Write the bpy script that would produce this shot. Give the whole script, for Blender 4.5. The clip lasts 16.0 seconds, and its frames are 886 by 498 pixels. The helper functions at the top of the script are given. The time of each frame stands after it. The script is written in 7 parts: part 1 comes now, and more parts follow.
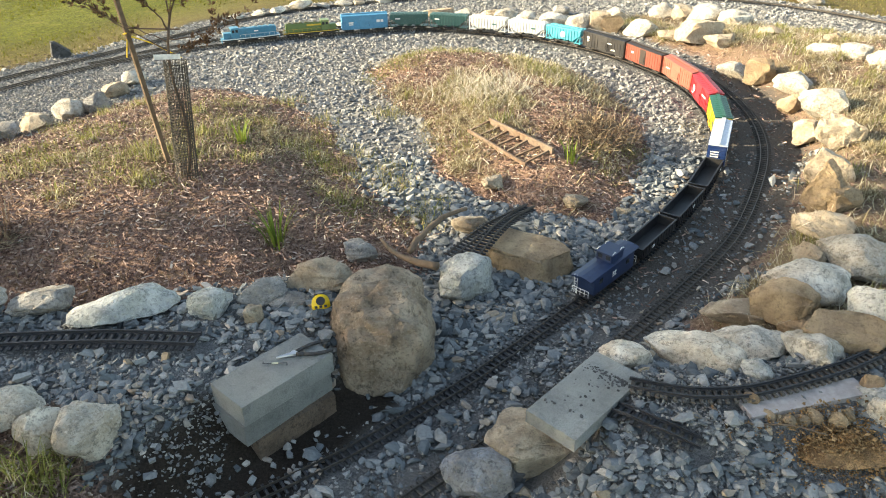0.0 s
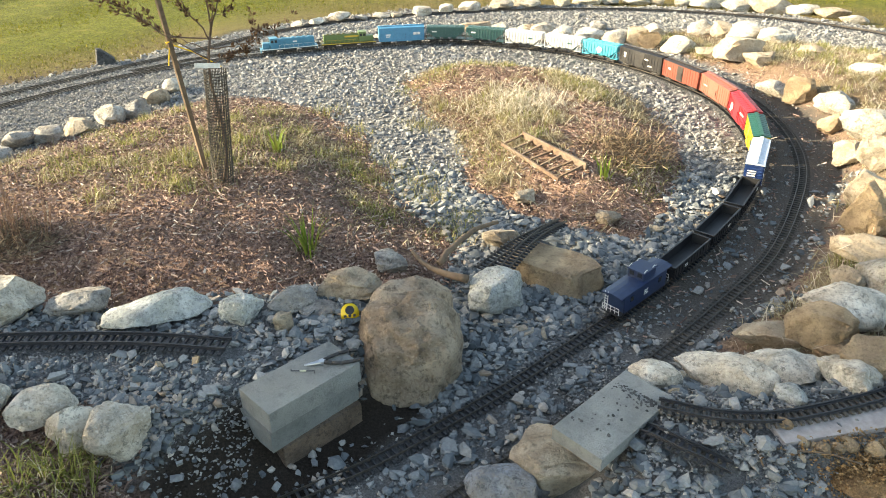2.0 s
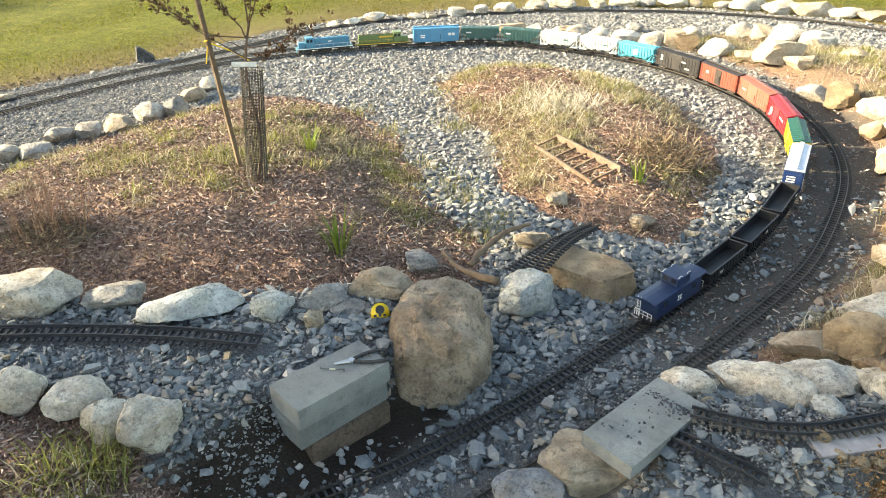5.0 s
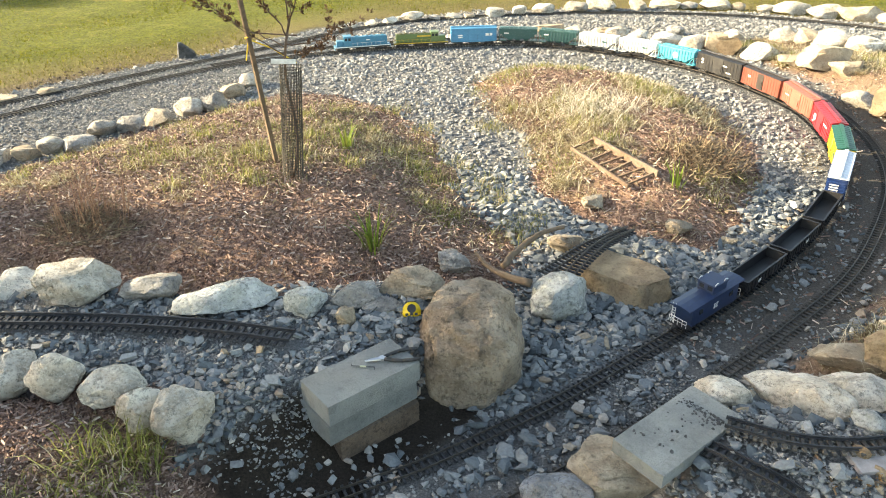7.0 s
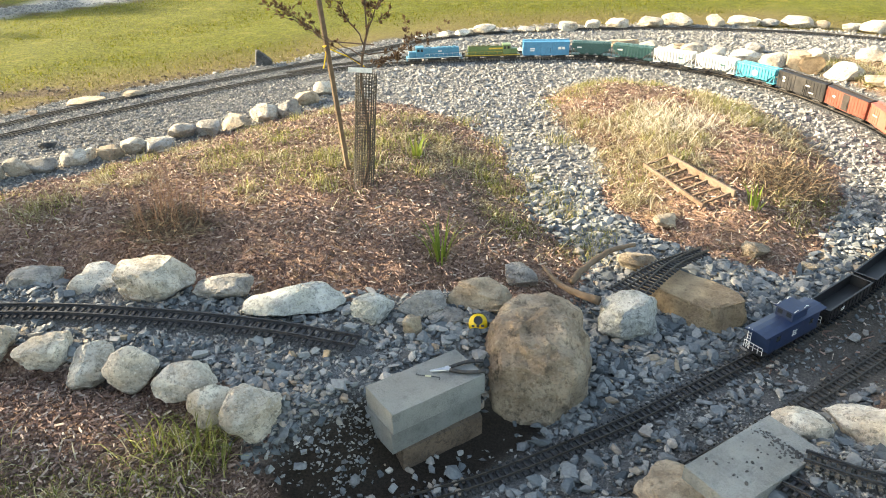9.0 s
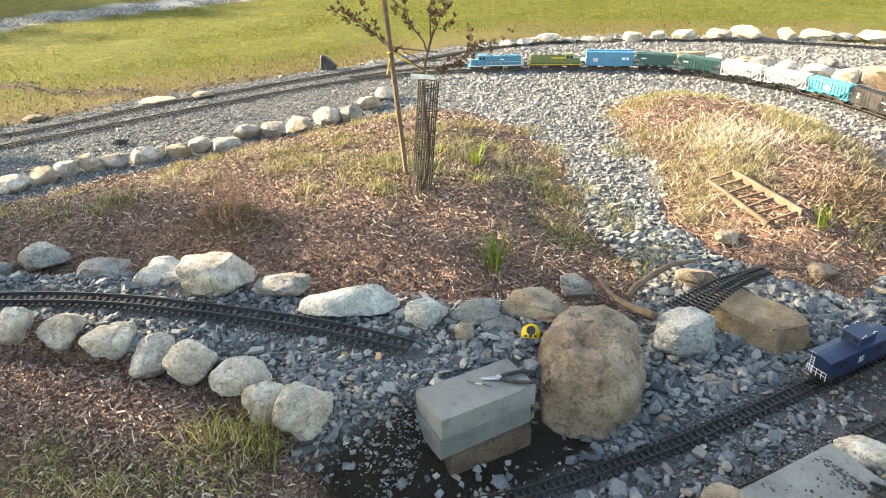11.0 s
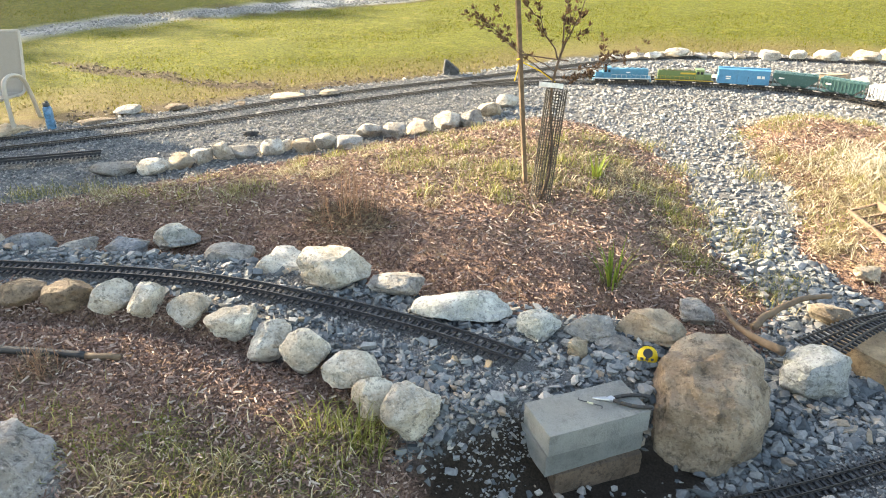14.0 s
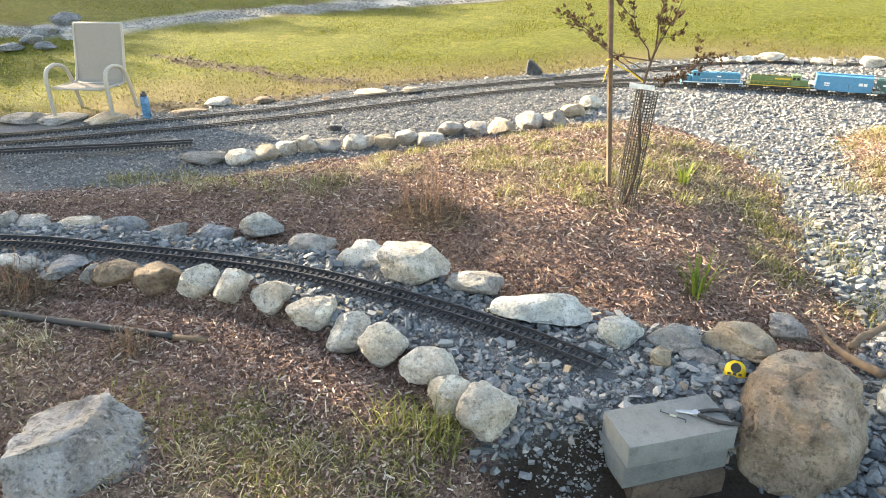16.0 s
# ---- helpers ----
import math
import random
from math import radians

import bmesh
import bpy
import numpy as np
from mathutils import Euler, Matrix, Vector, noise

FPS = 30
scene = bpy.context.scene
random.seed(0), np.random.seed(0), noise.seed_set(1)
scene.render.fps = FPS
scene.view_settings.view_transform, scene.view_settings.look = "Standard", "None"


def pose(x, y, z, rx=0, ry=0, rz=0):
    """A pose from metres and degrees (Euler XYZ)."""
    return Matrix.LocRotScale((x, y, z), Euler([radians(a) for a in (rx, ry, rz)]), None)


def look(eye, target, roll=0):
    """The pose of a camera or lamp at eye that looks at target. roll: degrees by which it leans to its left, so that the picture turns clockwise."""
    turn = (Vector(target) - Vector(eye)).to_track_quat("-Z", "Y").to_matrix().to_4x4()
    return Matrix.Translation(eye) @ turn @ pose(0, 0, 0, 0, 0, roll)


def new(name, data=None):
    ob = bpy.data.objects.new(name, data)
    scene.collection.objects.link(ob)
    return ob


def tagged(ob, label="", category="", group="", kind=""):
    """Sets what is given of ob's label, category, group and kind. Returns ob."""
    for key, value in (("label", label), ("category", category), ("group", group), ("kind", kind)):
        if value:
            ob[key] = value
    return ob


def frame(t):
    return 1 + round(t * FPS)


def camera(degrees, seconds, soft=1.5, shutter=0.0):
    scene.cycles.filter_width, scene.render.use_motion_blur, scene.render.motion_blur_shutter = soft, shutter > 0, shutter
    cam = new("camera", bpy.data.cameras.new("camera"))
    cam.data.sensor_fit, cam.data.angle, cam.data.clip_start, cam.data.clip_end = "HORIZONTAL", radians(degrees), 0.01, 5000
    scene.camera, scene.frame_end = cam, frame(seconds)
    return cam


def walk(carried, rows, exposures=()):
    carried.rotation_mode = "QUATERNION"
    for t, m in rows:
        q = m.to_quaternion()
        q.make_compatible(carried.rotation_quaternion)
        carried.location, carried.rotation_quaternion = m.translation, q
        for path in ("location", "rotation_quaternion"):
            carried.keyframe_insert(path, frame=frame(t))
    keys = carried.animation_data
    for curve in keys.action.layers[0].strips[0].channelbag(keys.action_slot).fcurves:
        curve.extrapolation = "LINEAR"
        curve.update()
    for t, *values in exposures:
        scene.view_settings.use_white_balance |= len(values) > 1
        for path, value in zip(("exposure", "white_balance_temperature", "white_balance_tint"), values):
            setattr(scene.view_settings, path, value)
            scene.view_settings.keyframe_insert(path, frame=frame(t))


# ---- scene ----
cam = camera(63.0, 16.0, soft=1.0)
PATH = [
    (0, (0.774, -1.909, 2.020), (0.713, -0.181, 1.014), -0.95),
    (0.5, (0.774, -1.904, 2.019), (0.687, -0.174, 1.020), -0.95),
    (1, (0.777, -1.905, 2.019), (0.674, -0.170, 1.030), -1.00),
    (1.5, (0.774, -1.905, 2.022), (0.645, -0.166, 1.041), -0.94),
    (2, (0.774, -1.907, 2.022), (0.629, -0.168, 1.046), -0.71),
    (2.5, (0.775, -1.907, 2.022), (0.612, -0.167, 1.049), -0.67),
    (3, (0.774, -1.910, 2.023), (0.599, -0.170, 1.052), -0.65),
    (3.5, (0.773, -1.909, 2.021), (0.596, -0.169, 1.052), -0.57),
    (4, (0.772, -1.906, 2.020), (0.583, -0.169, 1.046), -0.62),
    (6.5, (0.757, -1.891, 2.013), (0.467, -0.166, 1.042), -0.92),
    (7, (0.756, -1.893, 2.013), (0.444, -0.173, 1.042), -0.78),
    (7.5, (0.748, -1.892, 2.011), (0.405, -0.173, 1.048), -0.84),
    (8, (0.729, -1.891, 2.007), (0.345, -0.176, 1.051), -0.69),
    (8.5, (0.717, -1.889, 2.006), (0.279, -0.185, 1.055), -0.66),
    (9, (0.710, -1.889, 2.003), (0.236, -0.189, 1.063), -0.86),
    (11.5, (0.699, -1.898, 2.005), (0.049, -0.242, 1.090), -0.60),
    (12, (0.691, -1.901, 2.000), (0.005, -0.256, 1.093), -0.40),
    (12.5, (0.675, -1.905, 1.998), (-0.069, -0.282, 1.097), -0.19),
    (13, (0.657, -1.905, 1.986), (-0.126, -0.297, 1.091), 0.00),
    (13.5, (0.644, -1.896, 1.987), (-0.188, -0.316, 1.087), -0.33),
    (14, (0.625, -1.898, 1.986), (-0.250, -0.340, 1.087), -0.18),
    (14.5, (0.615, -1.896, 1.981), (-0.286, -0.355, 1.080), -0.25),
    (15, (0.597, -1.896, 1.972), (-0.341, -0.379, 1.067), -0.25),
    (15.5, (0.583, -1.899, 1.974), (-0.416, -0.421, 1.070), -0.55),
    (16, (0.572, -1.908, 1.970), (-0.466, -0.453, 1.072), -0.35),
]
EXPOSURES = [(0, 2.19, 8150, 7), (4, 2.46, 8250, 7), (8, 2.51, 8450, 8), (12.5, 2.70, 8400, 11), (16, 2.82, 8250, 11)]
walk(cam, [(t, look(eye, target, roll)) for t, eye, target, roll in PATH], EXPOSURES)

# ---- sun and sky ----
SUN_FROM = Vector((-1.0, 0.01, 0.0)).normalized()
SUN_HEIGHT = radians(20.0)
world = bpy.data.worlds.new("world")
scene.world = world
world.use_nodes = True
wn = world.node_tree.nodes
sky = wn.new("ShaderNodeTexSky")
sky.sky_type, sky.sun_disc = "NISHITA", False
sky.sun_elevation = SUN_HEIGHT
sky.sun_rotation = math.atan2(SUN_FROM.x, SUN_FROM.y)
sky.air_density, sky.dust_density = 1.0, 1.1
world.node_tree.links.new(sky.outputs[0], wn["Background"].inputs[0])
wn["Background"].inputs[1].default_value = 0.104
lamp = bpy.data.lights.new("sun", "SUN")
lamp.energy, lamp.angle, lamp.color = 3.7, radians(0.6), (1.0, 0.93, 0.79)
sun = new("sun", lamp)
to_sun = SUN_FROM * math.cos(SUN_HEIGHT) + Vector((0, 0, math.sin(SUN_HEIGHT)))
sun.matrix_world = look(to_sun * 30, (0, 0, 0))


# ---- materials ----
def nodes_of(name):
    m = bpy.data.materials.new(name)
    m.use_nodes = True
    return m, m.node_tree.nodes, m.node_tree.links, m.node_tree.nodes["Principled BSDF"]


def noise_node(n, l, vec, scale, detail=4.0, rough=0.6):
    t = n.new("ShaderNodeTexNoise")
    t.inputs["Scale"].default_value, t.inputs["Detail"].default_value, t.inputs["Roughness"].default_value = scale, detail, rough
    if vec is not None:
        l.new(vec, t.inputs["Vector"])
    return t.outputs["Fac"]


def ramp(n, l, fac, stops):
    r = n.new("ShaderNodeValToRGB")
    e = r.color_ramp.elements
    while len(e) < len(stops):
        e.new(0.5)
    for k, (p, c) in zip(e, stops):
        k.position, k.color = p, (*c, 1)
    l.new(fac, r.inputs[0])
    return r.outputs[0]


def blend(n, l, fac, a, b, mode="MIX"):
    m = n.new("ShaderNodeMix")
    m.data_type, m.blend_type = "RGBA", mode
    for sock, v in ((m.inputs[0], fac), (m.inputs[6], a), (m.inputs[7], b)):
        if isinstance(v, (int, float)):
            sock.default_value = v
        elif isinstance(v, tuple):
            sock.default_value = (*v, 1)
        else:
            l.new(v, sock)
    return m.outputs[2]


def bump(n, l, p, fac, strength, dist):
    b = n.new("ShaderNodeBump")
    b.inputs["Strength"].default_value, b.inputs["Distance"].default_value = strength, dist
    l.new(fac, b.inputs["Height"])
    l.new(b.outputs[0], p.inputs["Normal"])


def shade(c, k):
    return tuple(min(1.0, v * k) for v in c)


def paint(name, base, rough=0.5, metal=0.0, scale=40.0, vary=0.25, dirt=0.15, relief=0.15):
    """A painted, plastic or metal surface: fine grain, larger dusty patches, slight relief."""
    m, n, l, p = nodes_of(name)
    v = n.new("ShaderNodeTexCoord").outputs["Object"]
    fine = noise_node(n, l, v, scale, 5)
    wide = noise_node(n, l, v, scale * 0.14, 3)
    c = ramp(n, l, fine, [(0.3, shade(base, 1 - vary)), (0.7, shade(base, 1 + vary))])
    d = ramp(n, l, wide, [(0.45, (0, 0, 0)), (0.75, (dirt, dirt, dirt))])
    l.new(blend(n, l, d, c, (0.30, 0.27, 0.23)), p.inputs["Base Color"])
    l.new(ramp(n, l, wide, [(0.3, (rough * 0.8,) * 3), (0.7, (min(1, rough * 1.25),) * 3)]), p.inputs["Roughness"])
    p.inputs["Metallic"].default_value = metal
    bump(n, l, p, fine, relief, 0.002)
    return m


def stone(name, a, b, stain, scale=11.0, grain=75.0, speck=0.6, blotch=1.0):
    """Weathered stone: crystalline grain, veins, stains and pits; each stone a little different."""
    m, n, l, p = nodes_of(name)
    v = n.new("ShaderNodeTexCoord").outputs["Object"]
    info = n.new("ShaderNodeObjectInfo")
    off = n.new("ShaderNodeVectorMath")
    off.operation = "MULTIPLY_ADD"
    l.new(info.outputs["Random"], off.inputs[0])
    off.inputs[1].default_value = (37, 19, 53)
    l.new(v, off.inputs[2])
    vec = off.outputs[0]
    wide = noise_node(n, l, vec, scale, 6, 0.65)
    fine = noise_node(n, l, vec, grain, 4, 0.7)
    mid = noise_node(n, l, vec, scale * 4, 5, 0.7)
    c = ramp(n, l, wide, [(0.36, shade(a, 0.8)), (0.60, shade(b, 1.08))])
    c = blend(n, l, ramp(n, l, noise_node(n, l, vec, scale * 0.45, 4, 0.6), [(0.46, (0, 0, 0)), (0.60, (0.55 * blotch,) * 3)]), c, shade(stain, 1.2))
    c = blend(n, l, ramp(n, l, mid, [(0.50, (0, 0, 0)), (0.66, (0.7 * blotch,) * 3)]), c, stain)
    c = blend(n, l, ramp(n, l, fine, [(0.36, (0.85 * speck,) * 3), (0.46, (0, 0, 0))]), c, shade(a, 0.35))
    c = blend(n, l, ramp(n, l, fine, [(0.56, (0, 0, 0)), (0.66, (0.75 * speck,) * 3)]), c, shade(b, 1.25))
    pits = noise_node(n, l, vec, scale * 3.1, 8, 0.8)
    c = blend(n, l, ramp(n, l, pits, [(0.39, (0.85 * min(1, speck * 1.4),) * 3), (0.47, (0, 0, 0))]), c, shade(a, 0.32))
    hue = n.new("ShaderNodeHueSaturation")
    l.new(ramp(n, l, info.outputs["Random"], [(0, (0.72,) * 3), (1, (1.18,) * 3)]), hue.inputs["Value"])
    l.new(c, hue.inputs["Color"])
    l.new(hue.outputs[0], p.inputs["Base Color"])
    p.inputs["Roughness"].default_value = 0.85
    hgt = blend(n, l, 0.35, blend(n, l, 0.5, mid, pits), fine)
    bump(n, l, p, hgt, 1.0, 0.034)
    return m


def pieces(name, stops, rough=0.85, grain=90.0, spread=0.35, through_light=0.0):
    """Small loose pieces (stones, chips, blades): a colour for each, with grain."""
    m, n, l, p = nodes_of(name)
    g = n.new("ShaderNodeNewGeometry")
    c = ramp(n, l, g.outputs["Random Per Island"], stops)
    fine = noise_node(n, l, g.outputs["Position"], grain, 4)
    c = blend(n, l, 1.0, c, ramp(n, l, fine, [(0.3, (1 - spread,) * 3), (0.7, (1.0,) * 3)]), "MULTIPLY")
    l.new(c, p.inputs["Base Color"])
    p.inputs["Roughness"].default_value = rough
    if through_light:
        p.inputs["Specular IOR Level"].default_value = 0.15
        t = n.new("ShaderNodeBsdfTranslucent")
        l.new(c, t.inputs[0])
        mix = n.new("ShaderNodeMixShader")
        mix.inputs[0].default_value = through_light
        l.new(p.outputs[0], mix.inputs[1])
        l.new(t.outputs[0], mix.inputs[2])
        l.new(mix.outputs[0], n["Material Output"].inputs[0])
    return m


STONES = [
    stone("pale_granite", (0.42, 0.39, 0.335), (0.73, 0.69, 0.61), (0.40, 0.32, 0.23)),
    stone("grey_stone", (0.24, 0.23, 0.22), (0.42, 0.40, 0.37), (0.25, 0.21, 0.16)),
    stone("slate_stone", (0.15, 0.17, 0.20), (0.30, 0.32, 0.35), (0.22, 0.19, 0.15)),
    stone("tan_sandstone", (0.34, 0.275, 0.20), (0.54, 0.46, 0.35), (0.31, 0.225, 0.15), speck=0.4),
    stone("ochre_sandstone", (0.30, 0.21, 0.125), (0.46, 0.34, 0.21), (0.26, 0.185, 0.125), speck=0.35),
    stone("blue_white_stone", (0.36, 0.38, 0.38), (0.60, 0.61, 0.58), (0.33, 0.33, 0.27)),
    stone("boulder_granite", (0.21, 0.16, 0.113), (0.39, 0.32, 0.243), (0.20, 0.132, 0.083), scale=6.0, speck=0.6),
    stone("dark_slate", (0.045, 0.048, 0.052), (0.10, 0.105, 0.11), (0.06, 0.055, 0.05)),
    stone("mottled_boulder", (0.27, 0.26, 0.255), (0.52, 0.505, 0.49), (0.30, 0.25, 0.20), scale=5.0, grain=60.0, speck=0.8),
    stone("dark_brown_stone", (0.13, 0.092, 0.062), (0.26, 0.195, 0.135), (0.12, 0.085, 0.06)),
]
GRAVEL = pieces("crushed_stone", [(0.0, (0.072, 0.088, 0.098)), (0.35, (0.145, 0.165, 0.178)), (0.72, (0.24, 0.255, 0.258)), (0.94, (0.41, 0.40, 0.375)), (1.0, (0.32, 0.25, 0.165))])
PALE_GRAVEL = pieces("pale_stone", [(0.0, (0.12, 0.13, 0.14)), (0.3, (0.21, 0.22, 0.225)), (0.6, (0.33, 0.325, 0.31)), (0.82, (0.30, 0.22, 0.155)), (1.0, (0.56, 0.54, 0.50))])
FAR_GRAVEL = pieces("dusty_crushed_stone", [(0.0, (0.18, 0.18, 0.18)), (0.4, (0.28, 0.28, 0.272)), (0.8, (0.37, 0.365, 0.345)), (1.0, (0.47, 0.45, 0.41))])
BALLAST = pieces("fine_ballast", [(0.0, (0.11, 0.115, 0.122)), (0.6, (0.24, 0.24, 0.235)), (1.0, (0.40, 0.385, 0.35))])
MULCH = pieces("bark_mulch", [(0.0, (0.09, 0.054, 0.042)), (0.45, (0.25, 0.155, 0.122)), (0.86, (0.43, 0.30, 0.245)), (1.0, (0.68, 0.58, 0.48))], 0.9)
STRAW = pieces("dry_grass", [(0.0, (0.17, 0.125, 0.075)), (0.5, (0.36, 0.30, 0.175)), (1.0, (0.66, 0.60, 0.43))], 0.8, 60, 0.25, 0.25)
DRYTURF = pieces("dry_turf", [(0.0, (0.10, 0.095, 0.025)), (0.6, (0.18, 0.15, 0.05)), (1.0, (0.33, 0.27, 0.12))], 0.8, 60, 0.25, 0.2)
PALE = pieces("pale_straw", [(0.0, (0.55, 0.47, 0.34)), (1.0, (0.80, 0.74, 0.62))], 0.8, 60, 0.2, 0.2)
GREEN = pieces("green_grass", [(0.0, (0.12, 0.14, 0.035)), (0.55, (0.25, 0.26, 0.075)), (1.0, (0.46, 0.42, 0.18))], 0.7, 60, 0.25, 0.35)
LILY = pieces("lily_green", [(0.0, (0.11, 0.165, 0.025)), (1.0, (0.25, 0.31, 0.065))], 0.5, 60, 0.2, 0.3)
FRESH = pieces("fresh_grass", [(0.0, (0.15, 0.17, 0.04)), (0.55, (0.28, 0.285, 0.08)), (1.0, (0.50, 0.46, 0.21))], 0.7, 60, 0.25, 0.35)
LAWN = pieces("lawn_grass", [(0.0, (0.095, 0.115, 0.006)), (0.5, (0.14, 0.152, 0.009)), (0.85, (0.175, 0.168, 0.016)), (1.0, (0.26, 0.21, 0.06))], 0.7, 5, 0.35, 0.5)
LEAF = pieces("leaf_green", [(0.0, (0.04, 0.07, 0.02)), (1.0, (0.10, 0.13, 0.04))], 0.6, 30, 0.2, 0.3)
RUSTLEAF = pieces("bronze_leaf", [(0.0, (0.075, 0.045, 0.03)), (1.0, (0.22, 0.13, 0.075))], 0.6, 30, 0.2, 0.3)
TIE = paint("weathered_black_plastic", (0.019, 0.021, 0.026), 0.55, 0, 60, 0.3, 0.03)
RAIL = paint("tarnished_rail", (0.085, 0.075, 0.065), 0.45, 0.7, 60, 0.3, 0.2)
TIE_WORN = paint("sun_bleached_ties", (0.044, 0.039, 0.034), 0.75, 0, 60, 0.3, 0.3)


# ---- mesh helpers ----
def box(bm, c, s, rot=None, bevel=0.0):
    m = Matrix.Translation(c) @ (rot.to_matrix().to_4x4() if rot else Matrix.Identity(4)) @ Matrix.Diagonal((*s, 1))
    got = bmesh.ops.create_cube(bm, size=1.0, matrix=m)
    if bevel:
        edges = list({e for v in got["verts"] for e in v.link_edges})
        bmesh.ops.bevel(bm, geom=edges, offset=bevel, segments=2, profile=0.6, affect="EDGES")


def rod(bm, a, b, r, r2=None, seg=10):
    a, b = Vector(a), Vector(b)
    m = Matrix.Translation((a + b) / 2) @ (b - a).to_track_quat("Z", "Y").to_matrix().to_4x4()
    bmesh.ops.create_cone(bm, cap_ends=True, segments=seg, radius1=r, radius2=r if r2 is None else r2, depth=(b - a).length, matrix=m)


def mesh_of(name, bm, material, flat=True):
    me = bpy.data.meshes.new(name)
    bm.normal_update()
    bm.to_mesh(me)
    bm.free()
    if not flat:
        me.polygons.foreach_set("use_smooth", [True] * len(me.polygons))
    if material:
        me.materials.append(material)
    return me


def part(name, bm, material, parent, label="", flat=True):
    ob = new(name, bm if isinstance(bm, bpy.types.Mesh) else mesh_of(name, bm, material, flat))
    ob.parent = parent
    return tagged(ob, label)


def empty(name, m, label, category, group="", kind=""):
    ob = new(name)
    ob.empty_display_size = 0.05
    ob.matrix_world = m
    return tagged(ob, label, category, group, kind)


def raw(name, verts, faces, material, smooth_it=False):
    """One mesh out of arrays: verts (n, 3), faces (m, k)."""
    me = bpy.data.meshes.new(name)
    verts, faces = np.asarray(verts, np.float32), np.asarray(faces, np.int32)
    k = faces.shape[1]
    me.vertices.add(len(verts))
    me.vertices.foreach_set("co", verts.ravel())
    me.loops.add(faces.size)
    me.loops.foreach_set("vertex_index", faces.ravel())
    me.polygons.add(len(faces))
    me.polygons.foreach_set("loop_start", np.arange(0, faces.size, k, dtype=np.int32))
    me.polygons.foreach_set("use_smooth", np.full(len(faces), smooth_it))
    me.update(calc_edges=True)
    me.materials.append(material)
    return me


# ---- plan of the ground ----
TRACK_A = [(-0.25, -0.40), (0.13, -0.13), (0.35, 0.03), (0.62, 0.27), (0.85, 0.49), (1.20, 0.86), (1.50, 1.18), (1.80, 1.53), (2.14, 2.00), (2.40, 2.48), (2.55, 2.95), (2.60, 3.45), (2.54, 3.98), (2.34, 4.48), (2.02, 5.00), (1.55, 5.44), (1.22, 5.63), (0.63, 5.87), (0.02, 5.93), (-1.11, 5.60), (-1.99, 5.17), (-2.62, 4.65), (-3.10, 4.02), (-3.70, 3.08), (-4.22, 2.25), (-4.74, 1.52), (-5.50, 0.60), (-7.0, -1.2)]
TRACK_B = [(0.30, -0.45), (0.69, -0.08), (0.98, 0.20), (1.52, 0.75), (1.88, 1.15), (2.28, 1.65), (2.62, 2.28), (2.82, 2.80), (2.90, 3.35), (2.86, 4.00), (2.66, 4.60), (2.28, 5.20), (1.72, 5.74), (1.30, 6.00), (0.63, 6.22), (-0.01, 6.26), (-1.18, 5.90), (-2.10, 5.38), (-2.75, 4.72)]
TRACK_C = [(-7.20, -1.0), (-5.72, 0.72), (-4.93, 1.78), (-4.40, 2.52), (-3.98, 3.30), (-3.22, 4.40), (-2.55, 5.35), (-1.89, 6.33), (-1.25, 6.95), (-0.30, 7.42), (0.70, 7.68), (1.60, 7.80), (2.70, 7.75), (3.74, 7.42), (4.57, 6.90), (5.23, 6.10), (5.8, 5.0)]
TRACK_D = [(1.36, 0.10), (1.52, 0.055), (1.64, 0.045), (1.78, 0.06), (1.94, 0.11), (2.10, 0.17), (2.23, 0.23), (2.38, 0.32), (2.62, 0.50), (2.95, 0.85)]
TRACK_E = [(-0.27, 0.335), (-0.62, 0.350), (-1.0, 0.33), (-1.3, 0.295), (-1.61, 0.25), (-1.92, 0.175), (-2.23, 0.065), (-2.52, -0.055), (-2.82, -0.185), (-3.12, -0.315), (-3.41, -0.48), (-4.15, -0.93)]


def smooth(a, b, x):
    u = np.clip((x - a) / (b - a), 0.0, 1.0)
    return u * u * (3 - 2 * u)


def dense(points, step=0.03):
    """A smooth line (Catmull-Rom) through points, at even steps."""
    p = np.array(points, float)
    p = np.vstack([2 * p[0] - p[1], p, 2 * p[-1] - p[-2]])
    out = []
    for i in range(1, len(p) - 2):
        a, b, c, d = p[i - 1:i + 3]
        u = np.linspace(0, 1, 24, endpoint=False)[:, None]
        out.append(0.5 * (2 * b + (c - a) * u + (2 * a - 5 * b + 4 * c - d) * u ** 2 + (3 * b - a - 3 * c + d) * u ** 3))
    q = np.vstack(out + [p[-2:-1]])
    s = np.concatenate([[0], np.cumsum(np.linalg.norm(np.diff(q, axis=0), axis=1))])
    n = max(2, int(s[-1] / step))
    w = np.linspace(0, s[-1], n)
    return np.stack([np.interp(w, s, q[:, k]) for k in range(q.shape[1])], 1)


LINES = {k: dense(v, 0.06) for k, v in (("A", TRACK_A), ("B", TRACK_B), ("C", TRACK_C), ("D", TRACK_D), ("E", TRACK_E))}


def away(x, y, key):
    """Distance of each place from a track's centre line."""
    q = LINES[key]
    best = np.full(np.shape(x), 1e9)
    for px, py in q:
        best = np.minimum(best, (x - px) ** 2 + (y - py) ** 2)
    return np.sqrt(best)


